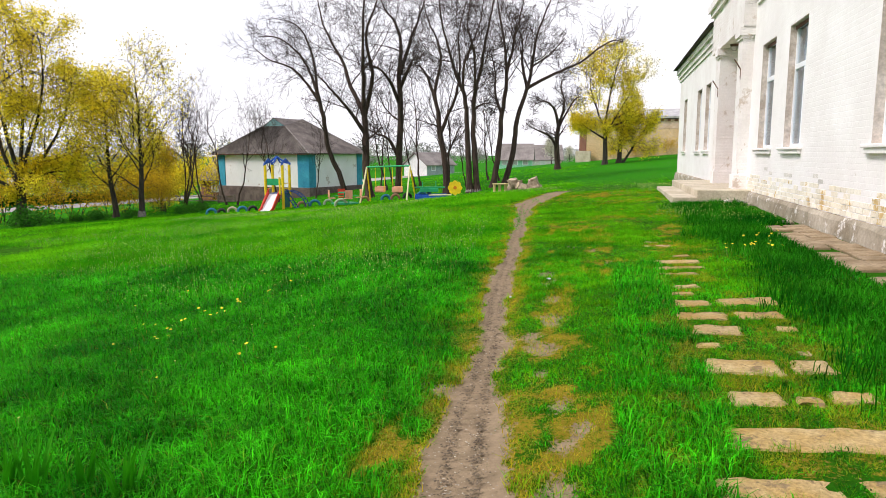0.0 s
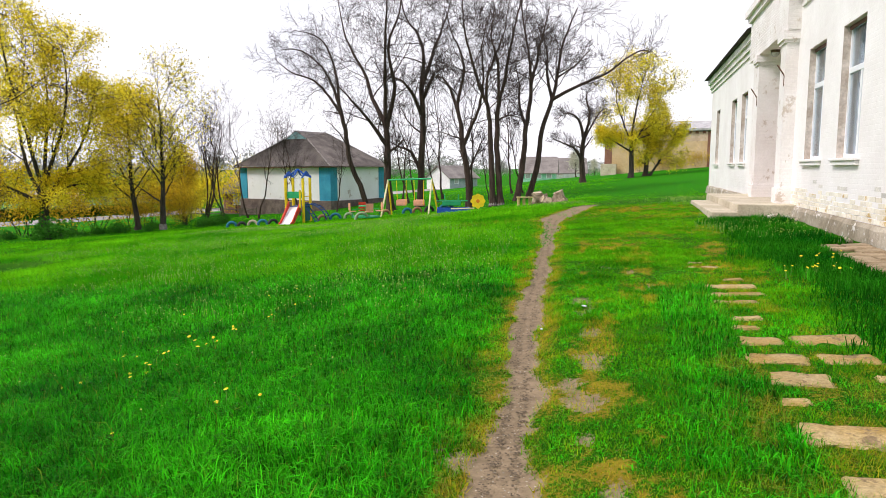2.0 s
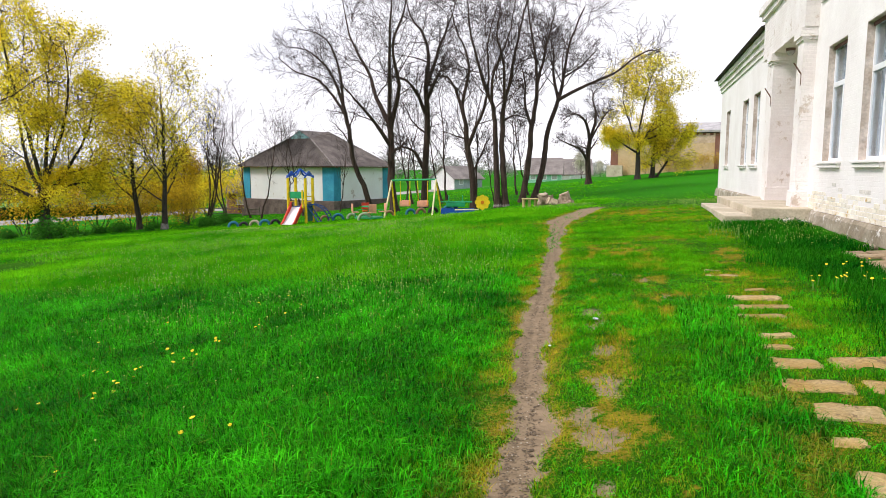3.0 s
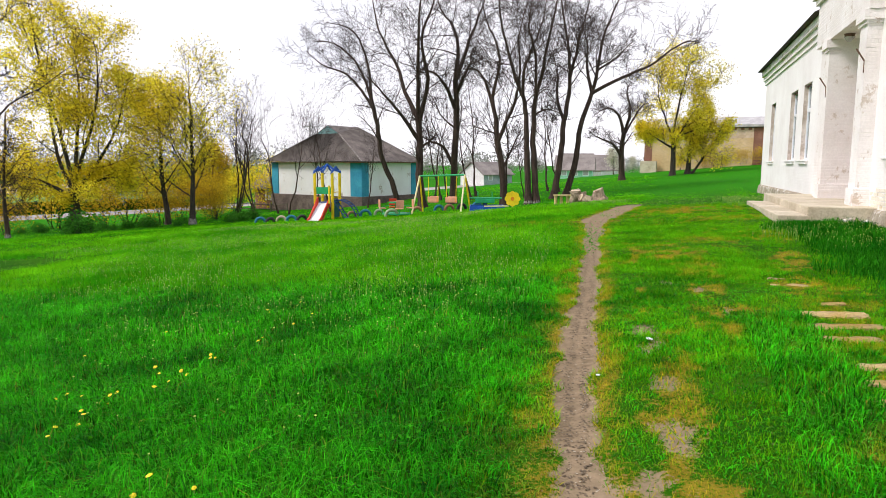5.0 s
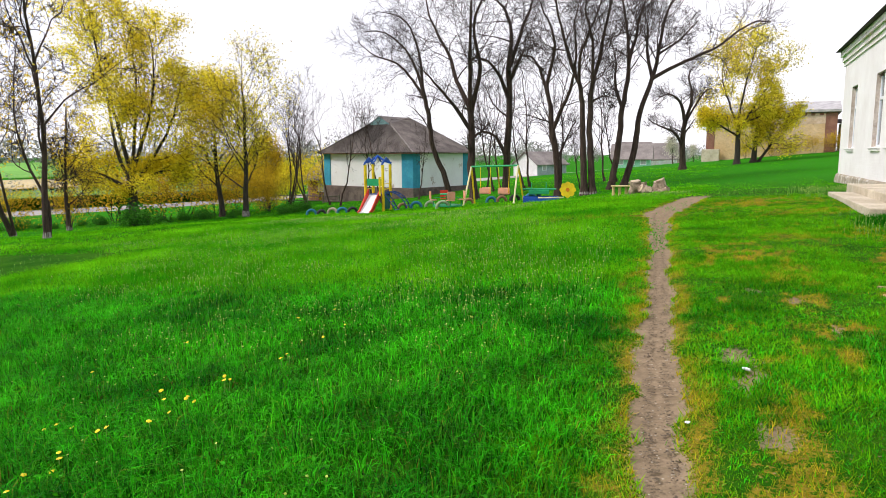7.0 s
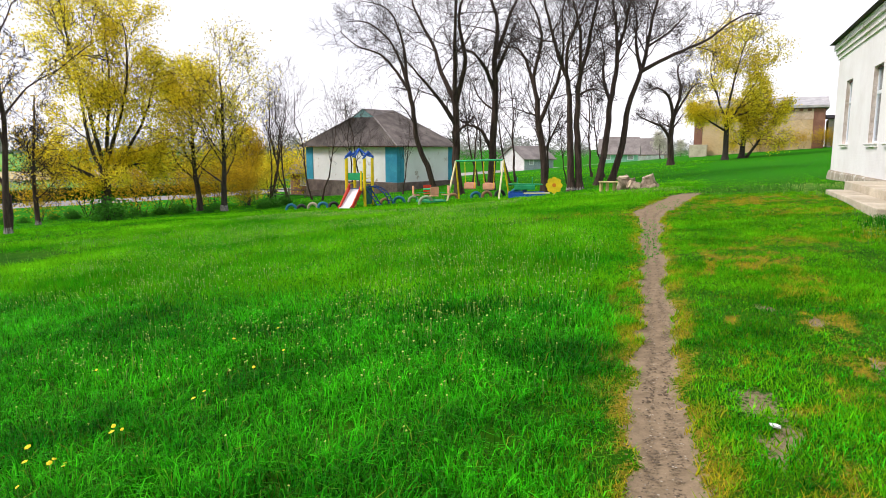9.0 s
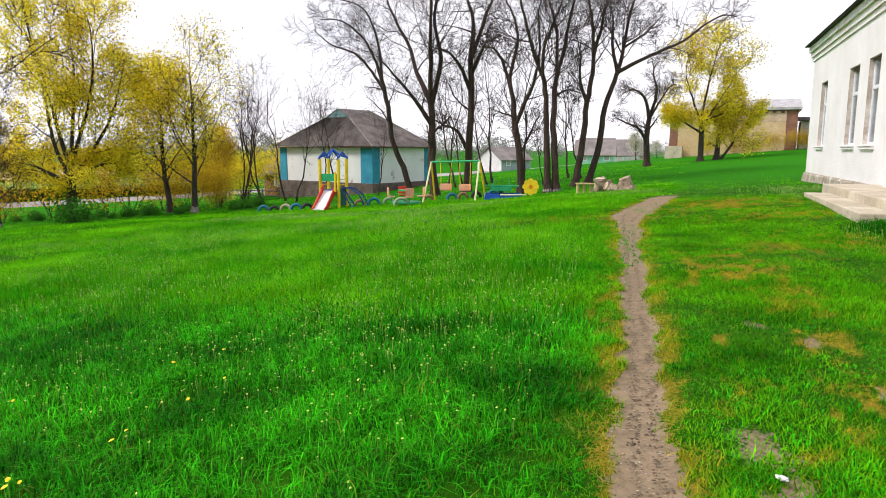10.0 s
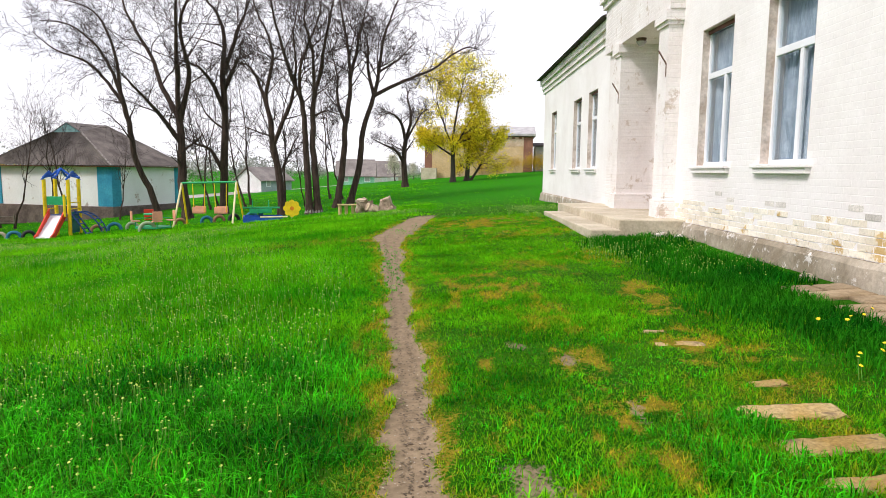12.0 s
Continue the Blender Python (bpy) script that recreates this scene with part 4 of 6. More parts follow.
def village_house():
    """Corner at the origin; the front runs along -x, the side along +y."""
    L, D, H, over = 10.3, 6.8, 2.75, 0.45
    h = thing("village_house", "whitewashed clay house with teal corners and grey slate roof", "house", HOUSE)
    for x0, y0, x1, y1 in ((-L, 0, 0, 0.4), (-L, D - 0.4, 0, D), (-L, 0.4, -L + 0.4, D - 0.4), (-0.4, 0.4, 0, D - 0.4)):
        part("wall", box(zero(), x0, y0, 0, x1, y1, H), M_WHITEWALL, h)
    bm = zero()
    box(bm, -L - 0.12, -0.12, -1.6, 0.12, D + 0.12, 0.02, 0.03)
    part("base", bm, M_STONEBASE, h, "dark stained stone base")
    for x0, y0, x1, y1 in ((-1.15, -0.06, 0.06, 0.3), (-0.3, 0.31, 0.062, 0.75), (-L - 0.06, -0.06, -L + 0.75, 0.3), (-0.3, D - 0.65, 0.06, D + 0.06)):
        part("corner_pilaster", box(zero(), x0, y0, 0.03, x1, y1, H - 0.02, 0.01), M_BLUE, h, "teal blue painted corner")
    # half-hipped slate roof of corrugated sheets: ridge along y
    zr, r0, r1 = 3.0, 2.0, 5.1
    xm = -L / 2
    g0 = 0.76
    def slope(a, b, c, d, name):
        """Corrugated sheet over the quad a b (eave) c d (ridge)."""
        bm = zero()
        a, b, c, d = map(Vector, (a, b, c, d))
        n = int((b - a).length / 0.13)
        nrm = (b - a).cross(d - a).normalized()
        prev = None
        for i in range(n + 1):
            f = i / n
            w = nrm * (0.06 if i % 2 else 0.0)
            lo, hi = a.lerp(b, f) + w, d.lerp(c, f) + w
            col = [bm.verts.new(lo.lerp(hi, k / 4) + nrm * (-0.012 * (k % 2))) for k in range(5)]
            if prev:
                for k in range(4):
                    bm.faces.new((prev[k], col[k], col[k + 1], prev[k + 1]))
            prev = col
        part(name, bm, M_SLATE, h)
    e = (-L - over, -over, H), (over, -over, H), (over, D + over, H), (-L - over, D + over, H)
    zg = H + (zr) * g0
    gl, gr = (xm - (L / 2 + over) * (1 - g0), r0 * 0.75, zg), (xm + (L / 2 + over) * (1 - g0), r0 * 0.75, zg)
    top0, top1 = (xm, r0 * 0.75, H + zr), (xm, r1, H + zr)
    slope(e[0], e[1], gr, gl, "roof_slope")
    slope(e[1], e[2], top1, gr, "roof_slope")
    slope(e[3], e[0], gl, top1, "roof_slope")
    slope(e[2], e[3], top1, top1, "roof_slope")
    bm = zero()
    for tri in ((gr, top0, top1), (gl, top1, top0)):
        bm.faces.new([bm.verts.new(v) for v in tri])
    part("upper_slope", bm, M_SLATE, h)
    bm = zero()
    prism(bm, [(gl[0] + 0.1, zg), (gr[0] - 0.1, zg), (xm, H + zr - 0.06)], 1, r0 * 0.75 + 0.03, r0 * 0.75 + 0.1)
    part("gablet", bm, M_TEALBOARD, h, "weathered teal boarded gablet")
    part("ridge_cap", rod(zero(), e[1], gr, 0.06, n=6), M_LIME, h, "pale mortar hip line")
    part("soffit", box(zero(), -L - over + 0.03, -over + 0.03, H - 0.08, over - 0.03, D + over - 0.03, H - 0.02), M_OLDWOOD, h)
    return h


M_TEALBOARD = surf("weathered teal boards", (0.10, 0.2, 0.2), (0.2, 0.33, 0.32), 1, 0.8, 14, 0.3)
M_FRAMEGREY = surf("weathered grey timber", (0.35, 0.33, 0.32), (0.5, 0.48, 0.46), 2, 0.8, 20, 0.3)
M_GLASSDARK = surf("dusty dark pane", (0.42, 0.41, 0.40), (0.5, 0.49, 0.48), 1, 0.25, 8, 0.0, spec=0.6)
village_house()

# ---- porch details ----
M_RUST = surf("rusty iron", (0.12, 0.07, 0.05), (0.22, 0.13, 0.09), 4, 0.8, 30, 0.3)
door = thing("door_1", "dark red-brown wooden double door in the porch", "door", kind="structure")
part("door_frame", box(box(box(zero(), 3.98, 20.0, 0.6, 4.1, 20.1, 3.5), 3.98, 21.45, 0.6, 4.1, 21.55, 3.5), 3.98, 20.1, 3.4, 4.1, 21.45, 3.5), M_OLDWOOD, door)
for a, b in ((20.11, 20.76), (20.78, 21.44)):
    leaf = part("door_leaf", box(zero(), 4.03, a, 0.61, 4.08, b, 3.39, 0.004), M_OLDWOOD, door)
    for z0, z1 in ((0.75, 1.4), (1.55, 2.3), (2.45, 3.25)):
        part("door_panel", box(zero(), 4.018, a + 0.1, z0, 4.035, b - 0.1, z1, 0.005), M_OLDWOOD, leaf)
part("handle", rod(zero(), (4.01, 20.73, 1.55), (4.01, 20.73, 1.7), 0.012), M_RUST, door, "iron pull handle")
lamp = thing("porch_lamp", "dark round lamp under the porch beam", "lamp", Matrix.Translation((3.25, 20.9, 4.46)))
part("lamp_base", rod(zero(), (0, 0, -0.07), (0, 0, 0.0), 0.1, 0.12, 12), M_RUST, lamp)
part("lamp_globe", rod(zero(), (0, 0, -0.17), (0, 0, -0.07), 0.05, 0.12, 12), M_GLASSDARK, lamp)
for y, z in ((18.3, 3.45), (21.75, 3.3)):
    sp = thing("flag_bracket", "bent grey iron flag bracket on the porch pillar", "bracket", Matrix.Translation((3.0, y, z)), "flag brackets")
    part("arm", rod(zero(), (0.02, 0, 0), (-0.16, 0.0, 0.28), 0.016), M_RUST, sp)
    part("stem", rod(zero(), (0.0, 0, -0.2), (0.0, 0, 0.03), 0.016), M_RUST, sp)

# old brick paving along the foot of the wall, and rubble by the step
rng = random.Random(21)
M_PAVE = surf("worn old paving brick", (0.2, 0.14, 0.075), (0.33, 0.25, 0.155), 3.5, 0.95, 25, 0.6, 0.01, objrand=0.2)
apron = thing("paving_apron", "crumbling strip of old paving along the wall foot", "paving", kind="structure")
pave_mesh = []
for k in range(3):
    bm = zero()
    w, d = rng.uniform(0.32, 0.36), rng.uniform(0.3, 0.335)
    box(bm, -w / 2, -d / 2, -0.08, w / 2, d / 2, 0.0, 0.015)
    me = bpy.data.meshes.new("paving_stone")
    bm.to_mesh(me)
    bm.free()
    me.materials.append(M_PAVE)
    pave_mesh.append(me)
y = 5.2
while y < 12.6:
    for x in (2.6, 2.96):
        if x < 2.7 and rng.random() < 0.2:
            continue
        px_, py_ = x + rng.uniform(-0.04, 0.04), y + rng.uniform(-0.03, 0.03)
        o = new("paving_stone", rng.choice(pave_mesh))
        o.matrix_basis = pose(px_, py_, gz(px_, py_) + 0.03 + rng.uniform(-0.008, 0.008), rng.uniform(-1, 1), rng.uniform(-5, -2), rng.uniform(-3, 3))
        o.parent = apron
    y += 0.34


def lump(r, seed, squash=0.6, cuts=2):
    bm = zero()
    bmesh.ops.create_icosphere(bm, subdivisions=cuts, radius=r)
    for v in bm.verts:
        k = noise.noise(v.co * (1.6 / r) + Vector((seed * 7.1, 0, 0)))
        v.co *= 1 + 0.35 * k
        v.co.z *= squash
    return bm


for i, (x, y, r) in enumerate(((2.75, 17.3, 0.14), (2.98, 17.1, 0.1), (2.55, 17.15, 0.07), (3.05, 16.7, 0.08), (2.9, 15.9, 0.06), (3.02, 14.2, 0.07), (2.96, 12.9, 0.1))):
    ob = part("stone", lump(r, i), M_PLINTH)
    ob.matrix_basis = pose(x, y, gz(x, y) + r * 0.25, 0, 0, i * 50)
    tagged(ob, "broken lump of plaster rubble by the wall", "stone", "rubble by the wall")

# ---- concrete slabs of the old walkway ----
rng = random.Random(5)
walkway = thing("walkway", "old walkway of broken concrete slabs sunk in grass", "walkway", kind="structure")
SLAB_ROWS = [(3.24, 0.42, 0.95, 0.3), (3.3, 0.98, 1.4, 0.26), (3.76, 0.54, 1.5, 0.36), (4.3, 0.63, 0.95, 0.3), (4.26, 0.97, 1.14, 0.2), (4.33, 1.16, 1.42, 0.24), (4.84, 0.58, 1.06, 0.37), (4.86, 1.09, 1.36, 0.34), (5.31, 0.57, 0.79, 0.2), (5.14, 1.2, 1.3, 0.16), (5.72, 0.6, 0.99, 0.36), (5.77, 1.2, 1.38, 0.2),
             (6.17, 0.52, 0.96, 0.36), (6.2, 0.98, 1.4, 0.33), (6.65, 0.54, 0.9, 0.36), (6.69, 0.93, 1.46, 0.38), (7.08, 0.57, 0.82, 0.2), (7.46, 0.62, 0.9, 0.24), (8.2, 0.5, 0.98, 0.22), (8.58, 0.5, 1.12, 0.29), (9.03, 0.51, 1.1, 0.28), (9.5, 0.75, 1.04, 0.2), (10.47, 0.47, 0.9, 0.22), (10.86, 0.5, 0.74, 0.13)]
SLABS = []
for k, (y, x0, x1, d) in enumerate(SLAB_ROWS):
    bm = zero()
    d *= 0.92
    w = x1 - x0
    n, m = max(6, round(w / 0.045)), max(4, round(d / 0.045))
    grid = [[None] * (m + 1) for _ in range(n + 1)]
    for i in range(n + 1):
        for j in range(m + 1):
            u, v = -w / 2 + w * i / n, -d / 2 + d * j / m
            # chipped rim: push the border in by noise, sink it and the broken corners
            rim = min(i, n - i, j, m - j)
            chip = 0.5 + 0.5 * noise.noise(Vector((u * 5 + k * 3.7, v * 5, k))) + 0.3 * noise.noise(Vector((u * 19, v * 19 + k * 1.3, 2.0)))
            pull = 0.075 * max(0.0, chip) if rim == 0 else 0.012 * chip if rim == 1 else 0.0
            corner = max(0.0, abs(u) / (w / 2) + abs(v) / (d / 2) - 1.8) * 0.1
            uu = u - math.copysign(pull * (0.3 if i in (0, n) else 0.15) + corner, u)
            vv = v - math.copysign(pull * (1 if j in (0, m) else 0.15) + corner * 0.6, v)
            top = 0.022 + 0.012 * noise.noise(Vector((u * 7, v * 7, k * 2.1))) + 0.007 * noise.noise(Vector((u * 26, v * 26, k))) - (0.016 if rim == 0 else 0.0)
            grid[i][j] = bm.verts.new((uu, vv, top))
    for i in range(n):
        for j in range(m):
            bm.faces.new((grid[i][j], grid[i + 1][j], grid[i + 1][j + 1], grid[i][j + 1]))
    rim = [e for e in bm.edges if e.is_boundary]
    ex = bmesh.ops.extrude_edge_only(bm, edges=rim)
    for v in ex["geom"]:
        if isinstance(v, bmesh.types.BMVert):
            v.co.z -= 0.09
            v.co.x *= 1.01
    bmesh.ops.recalc_face_normals(bm, faces=bm.faces)
    ob = part("slab", bm, M_SLAB, walkway)
    cx = (x0 + x1) / 2
    slope = math.degrees(math.atan((gz(x1, y) - gz(x0, y)) / w))
    ob.matrix_basis = pose(cx, y, gz(cx, y) - 0.012, rng.uniform(-2, 2), -slope, rng.uniform(-5, 5))
    SLABS.append((cx, y, w / 2, d / 2))

# ---- playground ----


def paint(name, c, rough=0.5):
    return surf(name, tuple(v * 0.85 for v in c), tuple(min(1, v * 1.1) for v in c), 3, rough, 30, 0.1, 0.003, grain=0.08, wear=tuple(v * 0.45 + 0.12 for v in c), wear_at=0.7)


M_YELLOW = paint("yellow paint", (0.85, 0.60, 0.01))
M_RED = paint("red paint", (0.62, 0.05, 0.02))
M_PINK = paint("faded orange-pink seat", (0.72, 0.33, 0.2))
M_GREENP = paint("green paint", (0.02, 0.35, 0.13))
M_BLUEP = paint("royal blue paint", (0.015, 0.09, 0.45))
M_NAVY = paint("dark blue paint", (0.02, 0.06, 0.2))
M_CREAM = paint("cream paint", (0.78, 0.68, 0.38))
M_SLIDE = surf("worn slide sheet", (0.72, 0.70, 0.70), (0.82, 0.78, 0.76), 2, 0.35, 20, 0.1, metal=0.0, grain=0.05)
M_TYRE = surf("black rubber", (0.02, 0.02, 0.022), (0.045, 0.045, 0.045), 4, 0.8, 40, 0.4)
M_DARKTEAL = paint("dark teal paint", (0.01, 0.16, 0.14))
M_ORANGE = paint("orange flower centre", (0.7, 0.22, 0.01))


def slide_tower(x, y, turn):
    z = gz(x, y)
    t = thing("slide_tower", "yellow playground tower with red slide and blue roof", "slide", pose(x, y, z - 0.03, 0, 0, turn))
    w = 0.54
    for i, (px_, py_) in enumerate(((-w, -w), (w, -w), (w, w), (-w, w))):
        part("post", rod(zero(), (px_, py_, 0), (px_, py_, 2.75), 0.085, n=10), M_YELLOW, t, "thick yellow post")
    part("platform", box(zero(), -w, -w, 1.0, w, w, 1.07, 0.01), M_NAVY, t)
    for a, b in (((-w, w), (w, w)), ((-w, -w), (w, -w))):
        for zz in (1.35, 1.65):
            part("rail", rod(zero(), (*a, zz), (*b, zz), 0.025), M_YELLOW, t)
    # arched roof of four blue bows
    for a0 in (0, 90):
        bm = zero()
        c, s = math.cos(radians(a0)), math.sin(radians(a0))
        pts = []
        for i in range(9):
            f = -1 + 2 * i / 8
            h = 2.78 + 0.42 * (1 - abs(f)) ** 1.0 + 0.06 * math.cos(f * 6)
            pts.append((f * 0.85 * c - 0 * s, f * 0.85 * s, h))
        for p, q in zip(pts, pts[1:]):
            rod(bm, p, q, 0.05, n=6)
        part("roof_bow", bm, M_BLUEP, t, "wavy royal blue roof bow")
    for sy in (-1, 1):
        bm = zero()
        prism(bm, [(-0.8, 2.72), (-0.4, 2.98), (0, 3.16), (0.4, 2.98), (0.8, 2.72), (0.6, 2.74), (0.3, 2.88), (0, 2.96), (-0.3, 2.88), (-0.6, 2.74)], 1, sy * w - 0.02, sy * w + 0.02)
        part("roof_board", bm, M_BLUEP, t)
    # slide to the left
    bm = zero()
    prism(bm, [(-w, 1.05), (-w, 1.0), (-1.75, 0.12), (-2.0, 0.1), (-2.0, 0.15), (-1.75, 0.17)], 1, -0.33, 0.33)
    part("chute", bm, M_SLIDE, t, "pale worn slide chute")
    for sy in (-0.36, 0.36):
        bm = zero()
        prism(bm, [(-w, 1.38), (-w, 0.95), (-1.75, 0.06), (-2.03, 0.05), (-2.03, 0.2), (-1.8, 0.3)], 1, sy - 0.03, sy + 0.03)
        part("chute_side", bm, M_RED, t, "red slide side")
    part("gate_board", box(zero(), -w - 0.03, -0.45, 1.55, -w + 0.03, 0.45, 1.95, 0.01), M_GREENP, t, "green board over the slide")
    for sy in (-0.45, 0.45):
        part("gate_post", rod(zero(), (-w - 0.25, sy, 1.0), (-w - 0.25, sy, 2.05), 0.06), M_YELLOW, t)
    # ladder and climbing arch on the next side
    def beside(name, bm, material, label=""):
        bm.transform(Matrix.Rotation(radians(-90), 4, "Z"))
        part(name, bm, material, t, label)
    for sy in (-0.5, 0.0):
        beside("ladder_rail", rod(zero(), (w, sy, 1.25), (w + 0.85, sy, 0.0), 0.035), M_NAVY)
    for i in range(5):
        f = 0.12 + 0.18 * i
        beside("rung", box(zero(), w + 0.85 * f - 0.07, -0.5, 1.25 * (1 - f) - 0.02, w + 0.85 * f + 0.07, 0.0, 1.25 * (1 - f) + 0.02, 0.004), M_NAVY)
    beside("side_panel", box(zero(), w - 0.05, -0.55, 0.2, w + 0.0, 0.55, 1.2, 0.01), M_DARKTEAL, "dark green side panel")
    for i in range(7):
        a = 0.12 + i * 0.22
        beside("arch_bar", rod(zero(), (w + 1.2 * math.sin(a), 0.08, 1.2 * math.cos(a)), (w + 1.2 * math.sin(a), 0.66, 1.2 * math.cos(a)), 0.03), M_NAVY)
    for sy in (0.1, 0.64):
        bm = zero()
        pts = [(w + 1.2 * math.sin(i * 0.2618), sy, 1.2 * math.cos(i * 0.2618)) for i in range(7)]
        for p, q in zip(pts, pts[1:]):
            rod(bm, p, q, 0.035, n=6)
        beside("arch_rail", bm, M_NAVY, "dark blue climbing arch")
    return t


slide_tower(-19.45, 37.4, 95)


def swing_set():
    a, b = Vector((-14.2, 38.7, gz(-14.2, 38.7))), Vector((-11.45, 38.55, gz(-11.45, 38.55)))
    d = (b - a)
    L = d.length
    t = thing("swing_set", "yellow and cream swing frame with green top bar", "swing", pose(*a, 0, 0, math.degrees(math.atan2(d.y, d.x))))
    H = 2.12
    dz = b.z - a.z
    part("top_bar", rod(zero(), (0.0, 0, H), (L, 0, H + dz * 0.4), 0.05), M_GREENP, t, "green top bar")
    for x, zf in ((0.0, 0), (L, dz)):
        for sy in (-0.95, 0.75):
            part("leg", rod(zero(), (x + (0.1 if x else -0.1), sy, zf - 0.15), (x, 0, H + (dz * 0.4 if x else 0)), 0.05), M_CREAM if sy < 0 else M_YELLOW, t)
    for xs in (0.85, 1.95):
        seat = part("seat", box(zero(), xs - 0.28, -0.18, 0.62, xs + 0.28, 0.18, 0.67, 0.015), M_PINK, t, "faded orange-pink swing seat")
        part("backrest", box(zero(), xs - 0.28, 0.15, 0.68, xs + 0.28, 0.19, 0.98, 0.015), M_PINK, seat)
        part("front_panel", box(zero(), xs - 0.28, -0.2, 0.66, xs + 0.28, -0.17, 0.95, 0.015), M_PINK, seat)
        for sx in (-0.27, 0.27):
            part("hanger", rod(zero(), (xs + sx, 0.0, 0.65), (xs + sx * 1.15, 0, H), 0.02), M_YELLOW, t, "yellow rigid hanger")
    return t


swing_set()


def carousel(x, y, turn):
    t = thing("merry_go_round", "small merry-go-round with pink and red seats", "merry-go-round", pose(x, y, gz(x, y), 0, 0, turn))
    part("base_ring", rod(zero(), (0, 0, 0.1), (0, 0, 0.17), 0.8, n=20), M_GREENP, t)
    part("hub", rod(zero(), (0, 0, 0), (0, 0, 0.75), 0.06), M_GREENP, t)
    part("table", rod(zero(), (0, 0, 0.72), (0, 0, 0.78), 0.42, n=16), M_GREENP, t)
    for i, m in enumerate((M_PINK, M_RED, M_PINK, M_PINK)):
        a = radians(90 * i)
        c = Vector((0.78 * math.cos(a), 0.78 * math.sin(a), 0))
        rot = Matrix.Rotation(a, 4, "Z")
        bm = box(zero(), -0.17, -0.22, 0.42, 0.17, 0.22, 0.47, 0.01)
        bm.transform(Matrix.Translation(c) @ rot)
        seat = part("seat", bm, m, t, "seat with a curved back")
        bm = box(zero(), 0.15, -0.22, 0.5, 0.19, 0.22, 0.92, 0.015)
        bm.transform(Matrix.Translation(c) @ rot)
        part("backrest", bm, m, seat)
        part("seat_leg", rod(zero(), c + Vector((0, 0, 0.1)), c + Vector((0, 0, 0.44)), 0.025), M_GREENP, t)
        part("spoke", rod(zero(), (0, 0, 0.6), c + Vector((0, 0, 0.55)), 0.02), M_GREENP, t)
    return t


carousel(-14.95, 37.0, 35)


def tyre(x, y, turn, r, material, label):
    bm = zero()
    n, m = 24, 9
    rings = []
    for i in range(n):
        a = 2 * math.pi * i / n
        ring = []
        for j in range(m):
            b = 2 * math.pi * j / m
            rr = r - 0.085 + 0.085 * math.cos(b)
            ring.append(bm.verts.new((rr * math.cos(a), 0.1 * math.sin(b), rr * math.sin(a))))
        rings.append(ring)
    for i in range(n):
        for j in range(m):
            bm.faces.new((rings[i][j], rings[(i + 1) % n][j], rings[(i + 1) % n][(j + 1) % m], rings[i][(j + 1) % m]))
    bmesh.ops.recalc_face_normals(bm, faces=bm.faces)
    ob = part("tyre", bm, material, smooth=True)
    ob.matrix_basis = pose(x, y, gz(x, y) + 0.04, 0, 0, turn)
    tagged(ob, label, "tyre", "half-sunk tyres round the playground")


M_TYBLUE = paint("faded blue painted rubber", (0.03, 0.17, 0.26), 0.8)
M_TYTAN = paint("faded tan painted rubber", (0.42, 0.36, 0.24), 0.8)
M_TYGREEN = paint("faded green painted rubber", (0.3, 0.38, 0.22), 0.8)
M_TYBROWN = paint("faded brown painted rubber", (0.3, 0.17, 0.09), 0.8)
kinds = {"b": (M_TYBLUE, "faded blue tyre half sunk in the grass"), "k": (M_TYRE, "black tyre half sunk in the grass"), "t": (M_TYTAN, "faded tan tyre half sunk in the grass"), "g": (M_TYGREEN, "pale green tyre half sunk in the grass"), "o": (M_TYBROWN, "brown tyre half sunk in the grass")}
for x, y, k, r in ((-24.2, 37.6, "b", 0.36), (-23.55, 37.7, "k", 0.3), (-22.9, 37.9, "t", 0.36), (-22.2, 37.9, "b", 0.36), (-21.6, 38.1, "k", 0.33), (-20.9, 38.4, "k", 0.3), (-18.6, 38.8, "o", 0.34), (-17.75, 38.9, "b", 0.38), (-16.9, 39.0, "g", 0.34), (-14.95, 36.35, "g", 0.42), (-14.6, 39.3, "o", 0.33), (-13.3, 39.5, "b", 0.33), (-12.7, 39.6, "o", 0.33), (-12.0, 39.8, "k", 0.33), (-11.1, 39.9, "b", 0.34)):
    tyre(x, y, 15 + (x * 13) % 30, r, *kinds[k])


def rocker(x, y):
    t = thing("spring_seesaw", "green double-seat rocker with grab bars", "seesaw", pose(x, y, gz(x, y), 0, 0, 15))
    part("board", box(zero(), -0.95, -0.14, 0.55, 0.95, 0.14, 0.62, 0.015), M_GREENP, t)
    part("body", box(zero(), -0.55, -0.2, 0.3, 0.55, 0.2, 0.54, 0.03), M_GREENP, t)
    for sx in (-0.4, 0.4):
        part("grab_bar", rod(rod(zero(), (sx, 0, 0.6), (sx, 0, 0.95), 0.025), (sx, -0.15, 0.93), (sx, 0.15, 0.93), 0.022), M_GREENP, t)
    part("spring", rod(zero(), (0, 0, -0.1), (0, 0, 0.32), 0.12, n=12), M_NAVY, t)


rocker(-10.5, 39.4)
sandbox = thing("sandbox", "low blue wooden sandbox frame on the grass", "sandbox", pose(-10.2, 38.7, gz(-10.2, 38.7) - 0.06, 0, 0, 16))
for a in ((-0.95, -0.75, 0.95, -0.69), (-0.95, 0.69, 0.95, 0.75), (-0.95, -0.685, -0.89, 0.685), (0.89, -0.685, 0.95, 0.685)):
    part("board", box(zero(), a[0], a[1], -0.1, a[2], a[3], 0.27, 0.01), M_BLUEP, sandbox)

